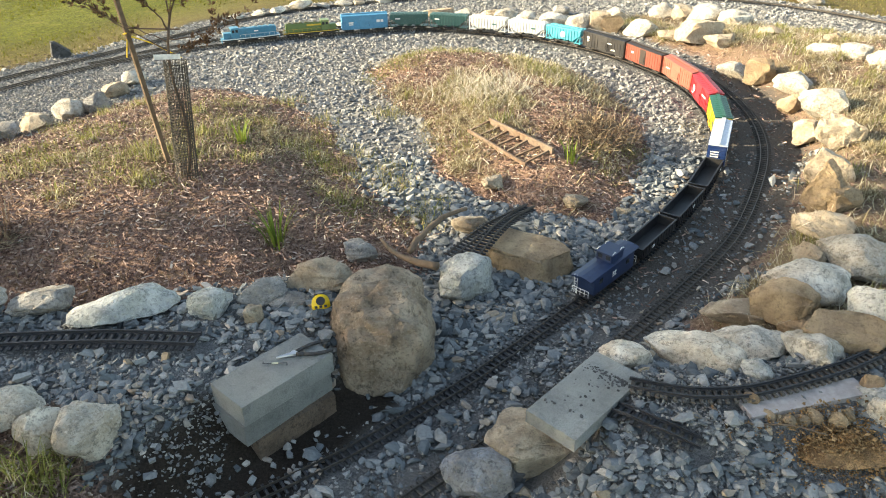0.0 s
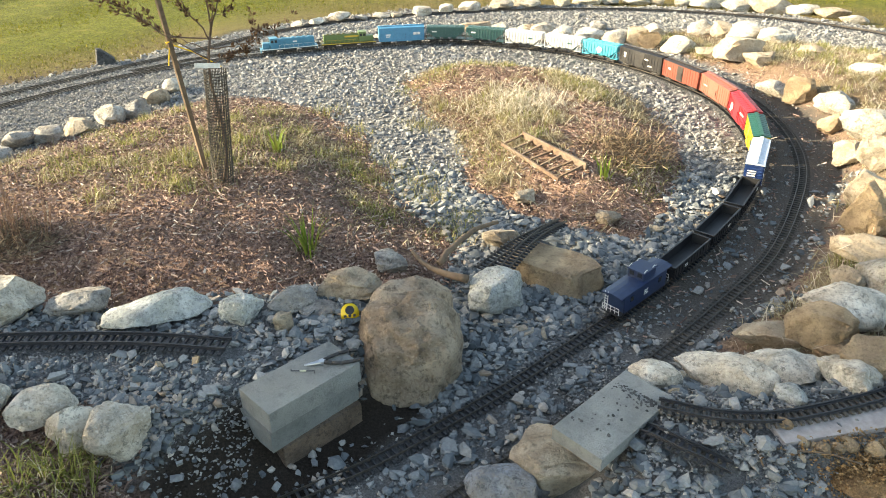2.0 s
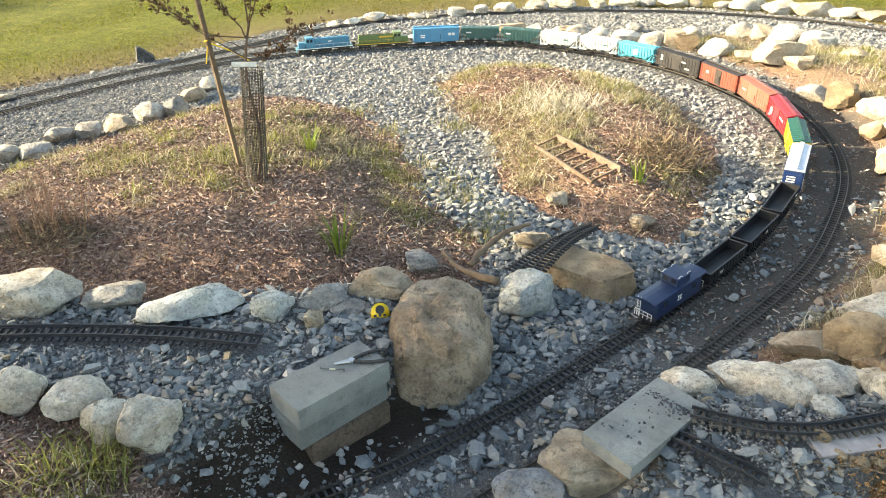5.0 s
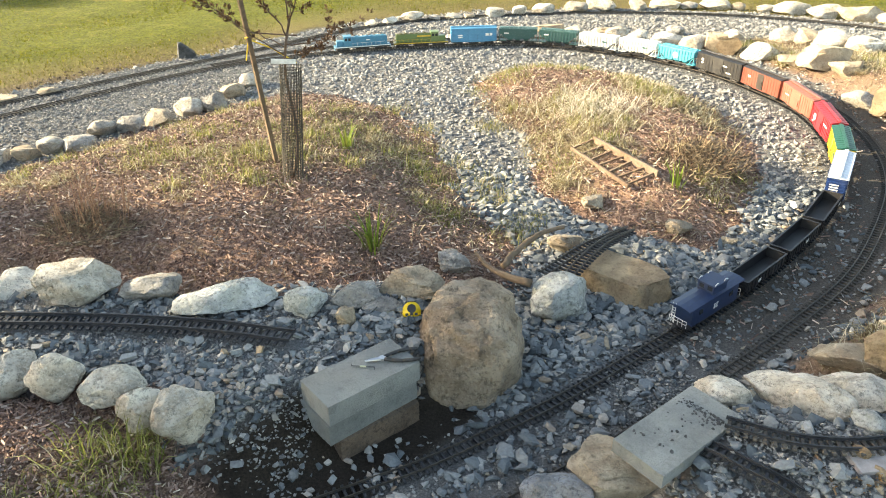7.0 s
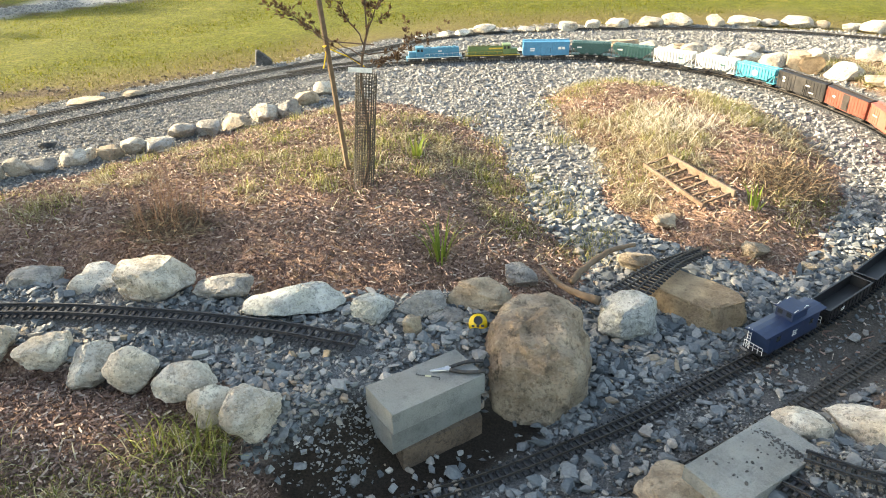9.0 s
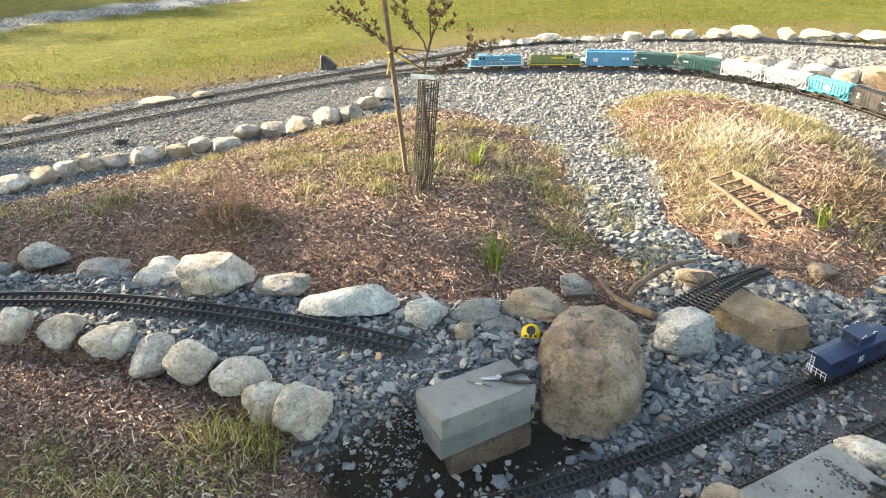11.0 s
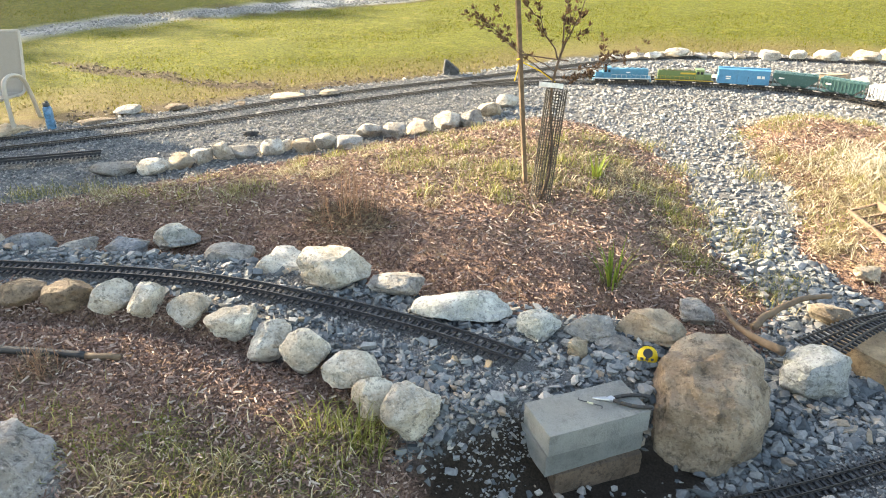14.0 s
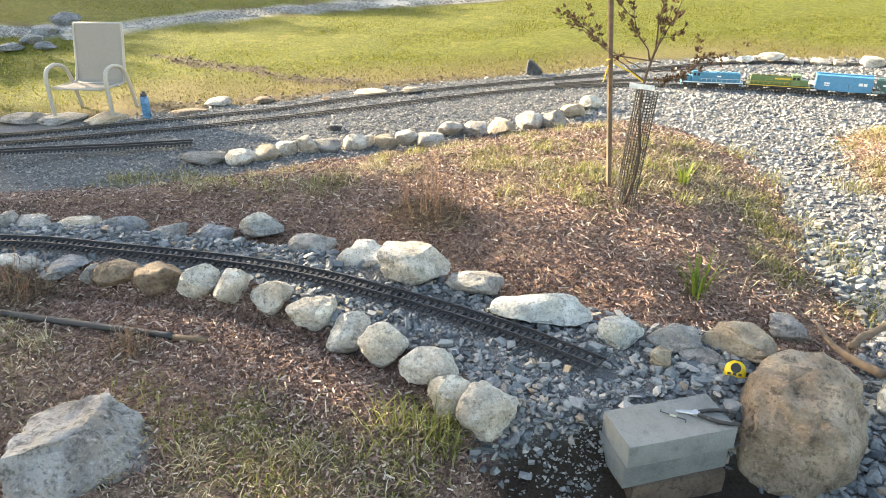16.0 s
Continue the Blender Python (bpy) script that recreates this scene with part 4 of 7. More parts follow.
x, y = scatter((-4.8, -0.1, -1.2, 0.9), 60000, 14, lambda x, y: zones(x, y)[0] * smooth(0.60, 0.45, away(x, y, "E")) * rails_clear(x, y, 0.046))
gravel_patch("ballast", "fine dark ballast under the raised track", x, y, r5.uniform(0.008, 0.017, len(x)), BALLAST, 24, form=GRAIN)
x, y = scatter((-5.6, 5.4, -0.6, 8.2), 132000, 15, lambda x, y: zones(x, y)[0] * (0.15 + 0.85 * rails_clear(x, y, 0.046)) * np.maximum(near_rails(x, y), 0.8 * smooth(-1.6, -2.2, x) * smooth(5.2, 4.4, y)) * ((y > 1.5) | (x > -0.6) | (x < -2.6)) * (1 - 0.72 * bare(x, y)))
gravel_patch("ballast", "fine grey ballast under the looping tracks", x, y, r5.uniform(0.010, 0.021, len(x)), BALLAST, 25, form=GRAIN)


# coarse pale stones on the shoulder below the raised track, and along its stone rows
x, y = scatter((-0.75, 0.25, -0.45, 0.45), 2600, 17, lambda x, y: zones(x, y)[0] * (1 - 0.97 * bare(x, y)) * smooth(0.20, 0.32, away(x, y, "E")) * smooth(0.55, 0.35, away(x, y, "E") - 0.2 * (x > -0.3)))
gravel_patch("gravel", "loose pale and tan stones on the raised bed's shoulder", x, y, np.clip(r5.lognormal(-3.6, 0.32, len(x)), 0.016, 0.055), PALE_GRAVEL, 27, 0.35, form=STONE)
x, y = scatter((-4.6, 0.3, -1.0, 1.0), 14000, 18, lambda x, y: zones(x, y)[0] * smooth(0.13 + 0.07 * (x > -0.9), 0.24 + 0.1 * (x > -0.9), away(x, y, "E") + 0.04 * fbm(x, y, 7, 34)) * smooth(0.60, 0.42, away(x, y, "E")) * 0.5 * (1 - 0.95 * bare(x, y)))
gravel_patch("gravel", "pale loose stones along the rows of fieldstones", x, y, np.clip(r5.lognormal(-3.65, 0.36, len(x)), 0.014, 0.055), PALE_GRAVEL, 28, 0.3, form=STONE)
x, y = scatter((-0.2, 2.4, 0.2, 2.6), 3500, 19, lambda x, y: zones(x, y)[0] * rails_clear(x, y) * 0.3 * (1 - 0.95 * bare(x, y)))
gravel_patch("gravel", "scattered pale stones in the stony channel", x, y, np.clip(r5.lognormal(-3.3, 0.34, len(x)), 0.02, 0.07), PALE_GRAVEL, 29, 0.35, form=STONE)


# fine grit round the ledge track, the slab and in between the coarse stones
x, y = scatter((0.9, 2.6, -0.6, 0.7), 26000, 20, lambda x, y: zones(x, y)[0] * (0.25 + 0.75 * smooth(0.22, 0.12, away(x, y, "D"))) * smooth(0.0, 0.2, x + y - 1.05) * (0.06 + 0.94 * kept_free(x, y)))
gravel_patch("ballast", "fine grey grit beside the ledge track", x, y, r5.uniform(0.008, 0.018, len(x)), BALLAST, 30, 0.9, form=GRAIN)
x, y = scatter((-5.5, -1.6, 0.3, 5.2), 36000, 16, lambda x, y: zones(x, y)[0] * smooth(-1.6, -2.2, x) * smooth(5.2, 4.4, y) * smooth(0.7, 0.9, away(x, y, "E")) * (0.2 + 0.8 * rails_clear(x, y, 0.05)))
gravel_patch("ballast", "fine grey ballast of the far yard", x, y, r5.uniform(0.013, 0.030, len(x)), BALLAST, 26, form=GRAIN)


def mulch_chips(x, y, seed, size=1.0):
    r = np.random.default_rng(seed)
    n = len(x)
    long, wide, thick = np.clip(r.lognormal(-4.02, 0.55, n), 0.006, 0.06), r.uniform(0.003, 0.008, n), r.uniform(0.003, 0.007, n)
    long, wide = long * size, wide * size
    az, tip = r.uniform(0, 6.28, n), r.normal(0, 0.30, n)
    d = np.stack([np.cos(az) * np.cos(tip), np.sin(az) * np.cos(tip), np.sin(tip)], -1)
    s = np.stack([-np.sin(az), np.cos(az), r.normal(0, 0.3, n)], -1)
    u = np.cross(d, s)
    c = np.stack([x, y, height(x, y) + r.uniform(0.002, 0.022, n)], -1)
    corners = []
    for a in (-0.5, 0.5):
        for b, h in ((-0.5, 0), (0.5, 0), (0.05, 1)):
            corners.append(c + d * (a * long)[:, None] + s * (b * wide)[:, None] + u * (h * thick)[:, None])
    v = np.stack(corners, 1).reshape(-1, 3)
    f = np.array([(1, 2, 5), (1, 5, 4), (2, 0, 3), (2, 3, 5), (0, 2, 1), (3, 4, 5)])
    f = (f[None] + (np.arange(n) * 6)[:, None, None]).reshape(-1, 3)
    return tagged(new("mulch", raw("mulch", v, f, MULCH)), "red-brown shredded bark mulch on the planted bed", "mulch", kind="stuff")


x, y = scatter((-4.6, 0.7, -0.6, 4.1), 84000, 31, lambda x, y: zones(x, y)[1])
mulch_chips(x, y, 32)
x, y = scatter((-4.2, -0.2, -1.6, 0.0), 30000, 33, lambda x, y: zones(x, y)[1])
mulch_chips(x, y, 34, 0.8)
x, y = scatter((0.0, 4.6, -0.4, 6.4), 24000, 35, lambda x, y: zones(x, y)[1] * (0.95 - 0.45 * straw_cover(x, y)))
mulch_chips(x, y, 36)
x, y = scatter((-0.1, 2.2, 1.7, 5.1), 15000, 37, lambda x, y: smooth(-0.05, 0.1, inside(x, y, ISLE) + 0.08 * fbm(x, y, 9, 36)) * (1 - 0.7 * straw_cover(x, y)))
mulch_chips(x, y, 38)


def grass(name, label, category, x, y, high, material, seed, wide=0.0032, lean=0.5, lie=0.0, kind="stuff"):
    """Blades that taper and bend over; lie: share of each blade's slope towards the ground."""
    r = np.random.default_rng(seed)
    n = len(x)
    az = r.uniform(0, 6.28, n)
    out = np.stack([np.cos(az), np.sin(az), 0 * az], -1)
    side = np.stack([-np.sin(az), np.cos(az), 0 * az], -1)
    h = high * r.uniform(0.6, 1.25, n)
    tilt = np.clip(np.abs(r.normal(0, lean, n)) + lie, 0, 1.5)
    base = np.stack([x, y, height(x, y) - 0.004], -1)
    z = np.array([0, 0, 1.0])
    mid = base + (out * np.sin(tilt * 0.6)[:, None] + z * np.cos(tilt * 0.6)[:, None]) * (h * 0.55)[:, None]
    tip = mid + (out * np.sin(np.minimum(tilt * 1.5, 1.9))[:, None] + z * np.cos(np.minimum(tilt * 1.5, 1.9))[:, None]) * (h * 0.45)[:, None]
    w = (wide * r.uniform(0.6, 1.3, n))[:, None]
    v = np.stack([base - side * w, base + side * w, mid + side * w * 0.8, mid - side * w * 0.8, tip], 1)
    v[:, :, 2] = np.maximum(v[:, :, 2], (base[:, 2] - 0.002)[:, None])
    k = (np.arange(n) * 5)[:, None]
    f = np.concatenate([k + np.array([[0, 1, 2]]), k + np.array([[0, 2, 3]]), k + np.array([[3, 2, 4]])])
    return tagged(new(name, raw(name, v.reshape(-1, 3), f, material)), label, category, kind=kind)


def tufts(spots, each, spread_m, seed):
    r = np.random.default_rng(seed)
    xs, ys = [], []
    for sx, sy in spots:
        k = int(each * r.uniform(0.7, 1.3))
        xs.append(sx + r.normal(0, spread_m, k))
        ys.append(sy + r.normal(0, spread_m, k))
    return np.concatenate(xs), np.concatenate(ys)


# dry grass over the island and the north of the bed
x, y = scatter((-0.2, 2.4, 1.5, 5.2), 21000, 41, lambda x, y: smooth(-0.12, 0.15, inside(x, y, ISLE) + 0.08 * fbm(x, y, 9, 36)) * (0.06 + 0.94 * straw_cover(x, y)))
grass("dry_grass", "matted straw-coloured dry grass on the island", "dry grass", x, y, 0.13, STRAW, 42, 0.0026, 1.2, 0.95)
for box4, poly, count, seed, where in (((-0.1, 2.3, 1.7, 5.0), ISLE, 500, 141, "the island"), ((1.8, 5.0, 0.4, 6.4), EAST, 1500, 142, "the stony bank"), ((-4.0, 0.4, 0.7, 4.0), BED, 900, 143, "the bed")):
    x, y = scatter(box4, count * 2, seed, lambda x, y: smooth(-0.02, 0.15, inside(x, y, poly)) * (0.25 + 0.75 * straw_cover(x, y)))
    grass("straw_stalks", f"long bleached straw stalks strewn over {where}", "straw", x, y, 0.19, PALE if where != "the bed" else STRAW, seed + 5, 0.0017, 0.5, 1.3)
x, y = scatter((-4.3, 0.4, 1.2, 4.1), 26000, 43, lambda x, y: smooth(0.0, 0.2, inside(x, y, BED)) * straw_cover(x, y))
grass("dry_grass", "dry straw grass on the bed's sunny side", "dry grass", x, y, 0.08, STRAW, 44, 0.0019, 1.2, 1.0)
x, y = scatter((1.7, 5.6, 0.0, 6.6), 52000, 45, lambda x, y: smooth(0.0, 0.25, inside(x, y, EAST)) * (0.3 + 0.7 * smooth(-0.2, 0.4, fbm(x, y, 3.0, 14))))
grass("dry_grass", "dry straw grass on the stony bank", "dry grass", x, y, 0.10, STRAW, 46, 0.0022, 1.2, 0.8)
x, y = scatter((-4.2, -0.2, -1.7, -0.1), 9000, 47, lambda x, y: smooth(0.05, 0.3, inside(x, y, NEAR)) * smooth(-0.1, 0.4, fbm(x, y, 3.0, 15)) * smooth(-0.25, -0.55, y - 0.18 * x - 0.1))
grass("dry_grass", "dry grass over mulch by the near stones", "dry grass", x, y, 0.075, STRAW, 48, 0.0024, 1.1, 0.8)
# tangled clumps of dry grass
rt = np.random.default_rng(77)
for name_area, box4, count, seed, keep in (("the island", (-0.1, 2.2, 1.8, 5.0), 420, 71, lambda x, y: straw_cover(x, y) * smooth(0.02, 0.2, inside(x, y, ISLE))), ("the bed", (-4.0, 0.5, 0.6, 4.0), 420, 72, lambda x, y: straw_cover(x, y) * smooth(0.02, 0.2, inside(x, y, BED))), ("the stony bank", (1.7, 5.0, 0.4, 6.4), 700, 73, lambda x, y: straw_cover(x, y) * smooth(0.05, 0.25, inside(x, y, EAST))), ("the near mulch", (-3.8, -0.3, -1.6, -0.2), 110, 74, lambda x, y: 0.7 * straw_cover(x, y) * smooth(0.05, 0.2, inside(x, y, NEAR)))):
    sx, sy = scatter(box4, count, seed, keep)
    x, y = tufts(list(zip(sx, sy)), 70, 0.03, seed + 1)
    grass("dry_grass", f"tangled clumps of dry grass on {name_area}", "dry grass", x, y, 0.105, STRAW, seed + 2, 0.0020, 1.1, 0.75)
    x, y = tufts(list(zip(sx[::3], sy[::3])), 45, 0.04, seed + 3)
    grass("grass_tufts", f"thin green blades among dry grass on {name_area}", "grass", x, y, 0.085, GREEN, seed + 4, 0.0024, 0.6)
x, y = tufts([(-0.62, -0.24), (-0.70, -0.34)], 45, 0.06, 157)
grass("dry_grass", "straw blades in the green clump", "dry grass", x, y, 0.13, STRAW, 158, 0.002, 0.9, 0.4)
x, y = 0.92 + rt.normal(0, 0.22, 700), 3.55 + rt.normal(0, 0.16, 700)
grass("straw_heap", "bleached pale straw lying in a flattened heap", "straw", x, y, 0.22, PALE, 75, 0.0021, 0.5, 1.3)
x, y = scatter((-0.2, 3.4, -0.4, 5.2), 26000, 76, lambda x, y: zones(x, y)[0] * bare(x, y) * 0.3 * smooth(0.6, 1.0, y) * rails_clear(x, y))
mulch_chips(x, y, 78)
# green tufts
GREEN_SPOTS = [(-4.01, 0.63), (-3.89, 0.75), (-3.73, 0.89), (-3.29, 0.75), (-3.06, 0.86), (-2.76, 0.92), (-2.54, 1.08), (-2.48, 1.21), (-1.81, 1.89), (-1.66, 1.99), (-1.3, 2.0), (-1.15, 2.1), (-0.93, 2.15), (-0.24, 2.87), (0.07, 2.62), (0.28, 2.37), (0.35, 2.2), (0.56, 1.94), (0.5, 1.75), (-0.08, 2.37), (0.02, 2.3), (-0.71, 2.89), (-0.63, 3.6), (-0.3, 3.2), (0.2, 3.36), (0.67, 3.51), (0.97, 3.7), (0.3, 4.3), (0.7, 4.6), (1.2, 4.3), (1.66, 2.3), (1.85, 2.6), (-2.4, 2.4), (-2.7, 2.0), (-3.0, 1.3)]
gsx, gsy = scatter((-3.6, 0.2, 1.3, 3.6), 150, 151, lambda x, y: straw_cover(x, y) * smooth(0.05, 0.2, inside(x, y, BED)))
GREEN_SPOTS += list(zip(gsx[:22], gsy[:22]))
GREEN_SPOTS += [(0.0, 4.2), (0.15, 4.45), (0.45, 4.75), (0.85, 4.75), (1.35, 4.35), (1.5, 4.0), (0.72, 2.6), (0.62, 2.75), (0.58, 3.1)]
x, y = tufts(GREEN_SPOTS, 100, 0.075, 51)
grass("grass_tufts", "low tufts of yellow-green grass in the mulch", "grass", x, y, 0.08, GREEN, 52, 0.0018, 1.0, 0.25)
x, y = tufts(GREEN_SPOTS[:34], 60, 0.075, 53)
grass("dry_grass", "straw blades among the grass tufts", "dry grass", x, y, 0.10, STRAW, 54, 0.0018, 0.9, 0.3)
x, y = tufts([(-1.35, -0.8), (-0.91, -0.62), (-1.04, -0.78), (-1.66, -0.77), (-0.75, -0.55), (-0.6, -0.45), (-1.2, -0.62), (-0.5, -0.62), (-0.8, -0.85), (-1.5, -1.0)], 120, 0.075, 55)
grass("grass_tufts", "grass growing over mulch beside the row of stones", "grass", x, y, 0.085, GREEN, 56, 0.0018, 1.0, 0.45)
x, y = tufts([(-0.66, -0.22), (-0.62, -0.27), (-0.70, -0.30), (-0.76, -0.38)], 42, 0.05, 57)
grass("grass_clump", "bright green grass clump against the pale stones", "grass", x, y, 0.17, FRESH, 58, 0.0028, 0.9, 0.25)
# lawn
x, y = scatter((-16, 6.5, 1.0, 16.5), 260000, 61, lambda x, y: zones(x, y)[2] * (1 - lawn_wear(x, y)[1]) * (1 - 0.9 * lawn_wear(x, y)[2]) * np.exp(-np.maximum(np.hypot(x, y) - 6, 0) / 6))
dryness = lawn_wear(x, y)[0]
pick = np.random.default_rng(62).uniform(0, 1, len(x)) < 0.06 + 0.88 * dryness
grass("lawn", "sunlit green lawn grass", "lawn", x[~pick], y[~pick], 0.028, LAWN, 63, 0.0048, 0.9, 0.2)
grass("dry_grass", "dry yellow grass along the lawn's edge", "dry grass", x[pick], y[pick], 0.032, DRYTURF, 64, 0.0042, 0.9, 0.4)
SODS = pieces("earth_clods", [(0.0, (0.06, 0.042, 0.028)), (0.6, (0.17, 0.125, 0.085)), (1.0, (0.40, 0.33, 0.23))], 0.95)
x, y = scatter((-7.7, -2.8, 1.0, 6.0), 13000, 68, lambda x, y: lawn_wear(x, y)[2] * zones(x, y)[2] * 0.75)
gravel_patch("earth_clods", "brown earth clods turned up along the lawn's edge", x, y, np.random.default_rng(69).uniform(0.010, 0.032, len(x)), SODS, 70, 0.3)
x, y = scatter((-12.5, -6.0, 2.2, 12.0), 30000, 65, lambda x, y: lawn_wear(x, y)[1])
gravel_patch("gravel", "pale gravel path across the lawn", x, y, np.random.default_rng(66).uniform(0.02, 0.045, len(x)), FAR_GRAVEL, 67)


# ---- blocks, boulders and slabs ----
CONCRETE = stone("concrete", (0.265, 0.285, 0.282), (0.325, 0.345, 0.34), (0.27, 0.27, 0.255), 5, 160, 0.22, 0.6)
BRICKSTONE = stone("brown_stone", (0.10, 0.07, 0.05), (0.17, 0.12, 0.085), (0.09, 0.07, 0.055), 9, 90)


def rough_block(name, size, m, material, label, category, seed, wear=0.004, group=""):
    """A cast block with worn edges and an uneven skin."""
    bm = bmesh.new()
    box(bm, (0, 0, size[2] / 2), size)
    bmesh.ops.subdivide_edges(bm, edges=bm.edges[:], cuts=15, use_grid_fill=True)
    off = Vector((seed * 3.1, seed * 1.7, 0))
    for v in bm.verts:
        p = v.co
        near = sum(abs(abs(c - o) - s / 2) < 1e-4 for c, o, s in zip(p, (0, 0, size[2] / 2), size))
        n = noise.noise(p * 38 + off) + 0.5 * noise.noise(p * 90 + off)
        push = (wear * 0.22 * n) - (wear * (0.15 + 1.5 * max(0, n - 0.25)) if near > 1 else 0)
        v.co = p + (p - Vector((0, 0, size[2] / 2))).normalized() * push
    bm.normal_update()
    for e in bm.edges:
        e.smooth = e.calc_face_angle(0) < 0.6
    ob = new(name, mesh_of(name, bm, material, False))
    ob.matrix_world = m
    return tagged(ob, label, category, group)


rough_block("concrete_block", (0.412, 0.198, 0.090), pose(0.054, 0.193, 0.190, 0, 0, 49.3), CONCRETE, "grey solid concrete block stacked on another block", "block", 1, group="stacked concrete blocks")
rough_block("concrete_block", (0.408, 0.196, 0.092), pose(0.044, 0.188, 0.097, 0, 0, 50.5), CONCRETE, "grey solid concrete block under a second block", "block", 2, group="stacked concrete blocks")
rough_block("footing_stone", (0.36, 0.18, 0.15), pose(0.075, 0.185, -0.052, 0, 0, 48), BRICKSTONE, "brown footing stone under the concrete blocks", "stone", 3, 0.008)
rough_block("stone_slab", (0.43, 0.205, 0.055), pose(1.205, 0.063, 0.230, 1.5, -1.0, 47.5), CONCRETE, "flat grey stone slab sprinkled with grit", "slab", 4, 0.003)
rock(0.424, 0.545, 0.440, 0.405, 6, "", depth=0.92, sink=0.24, angular=0.1, lump=0.3, boxy=0.85, planes=((-0.1, -0.95, 0.22, 0.76), (-0.92, -0.25, 0.2, 0.76), (-0.1, -0.3, 0.93, 0.66), (0.95, -0.2, 0.12, 0.84), (-0.6, -0.45, 0.65, 0.86), (0.1, -0.7, 0.7, 0.90), (0.75, -0.6, -0.25, 0.86), (0.6, -0.3, 0.75, 0.84)), z=-0.02, name="boulder", label="large tan granite boulder beside the concrete blocks", detail=5, turn=10)
rock(-1.51, -1.10, 0.50, 0.30, 8, "", depth=0.95, sink=0.2, angular=0.9, lump=1.1, z=0.10, name="boulder", label="large mottled grey angular boulder standing in the mulch", detail=5, turn=30)
rock(0.395, 0.77, 0.38, 0.365, 6, "", depth=0.7, sink=0.1, angular=-0.1, lump=0.5, boxy=0.8, z=-0.01, name="boulder", label="tan granite boulder behind the largest one", detail=4, turn=20)
rock(1.05, 1.36, 0.54, 0.165, 4, "", depth=0.50, sink=0.15, angular=0.9, lump=0.4, boxy=0.6, planes=((0.0, -0.1, 1.0, 0.42), (0.15, -0.97, 0.15, 0.62), (0.9, -0.3, 0.2, 0.72), (-0.95, -0.1, 0.2, 0.8), (0.6, -0.5, 0.6, 0.72)), z=0.0, label="large tan sandstone slab under the switch track", turn=-34, name="rock")
rock(-3.16, 5.03, 0.17, 0.155, 7, "", depth=0.6, sink=0.1, angular=1.0, lump=0.4, boxy=0.5, planes=((0.72, -0.1, 0.68, 0.42), (-0.98, 0, 0.12, 0.70), (0, -1, 0.1, 0.6), (0.1, 1, 0.1, 0.6)), label="dark upright slate wedge beside the lawn", turn=35)
rock(-3.562, 2.34, 0.13, 0.05, 7, "", label="flat dark slate piece lying on the ballast", depth=0.6, angular=0.9)
r6 = np.random.default_rng(66)
along6, in6 = r6.uniform(-0.05, 1.0, 190), np.abs(r6.normal(0, 0.022, 190))
far6 = r6.uniform(0, 1, 190) < 0.14
in6[far6] = r6.uniform(0.02, 0.30, far6.sum())
gx6, gy6 = 1.235 + 0.13 * along6 - 0.66 * in6, 0.22 - 0.105 * along6 - 0.72 * in6


def grit_on_slab():
    bm = bmesh.new()
    for a, b, s in zip(gx6, gy6, r6.uniform(0.004, 0.009, 190)):
        bmesh.ops.create_icosphere(bm, subdivisions=1, radius=s, matrix=pose(a, b, 0.284, *r6.uniform(0, 360, 3)) @ Matrix.Diagonal((1, 0.8, 0.6, 1)))
    return tagged(new("grit", mesh_of("grit", bm, STONES[7])), "dark grit spilled on the stone slab", "grit", kind="stuff")


grit_on_slab()

# ---- loose track pieces ----
lay_track([(0.70, 1.165, 0.177), (0.78, 1.285, 0.183), (0.90, 1.45, 0.19), (1.02, 1.60, 0.175), (1.135, 1.745, 0.16)], "black switch track lying across the sandstone rock")
lay_track([(0.805, 1.13, 0.182), (0.865, 1.26, 0.190), (0.945, 1.42, 0.196), (1.03, 1.575, 0.182), (1.145, 1.735, 0.165)], "black diverging switch track lying on the sandstone rock")
lay_track([(1.262, 0.04, 0.236), (1.335, -0.018, 0.258), (1.406, -0.066, 0.255), (1.48, -0.103, 0.247), (1.56, -0.142, 0.227)], "dark track piece half buried in crushed stone", rail=TIE, size=1.4)
lay_track([(-4.20, 1.40, 0.165), (-4.55, 0.98, 0.18), (-4.87, 0.60, 0.20), (-5.25, 0.10, 0.23)], "black spare track lying on the ballast", gauge=0.055, half=0.058, size=1.9, rail=TIE)

RUST = paint("rusty_brown_wood", (0.135, 0.085, 0.055), 0.9, 0, 40, 0.4, 0.4, 0.4)


TRESTLE = ((0.796, 2.761, 0.238), (1.151, 2.239, 0.208), (0.939, 2.808, 0.289), (1.324, 2.321, 0.266))


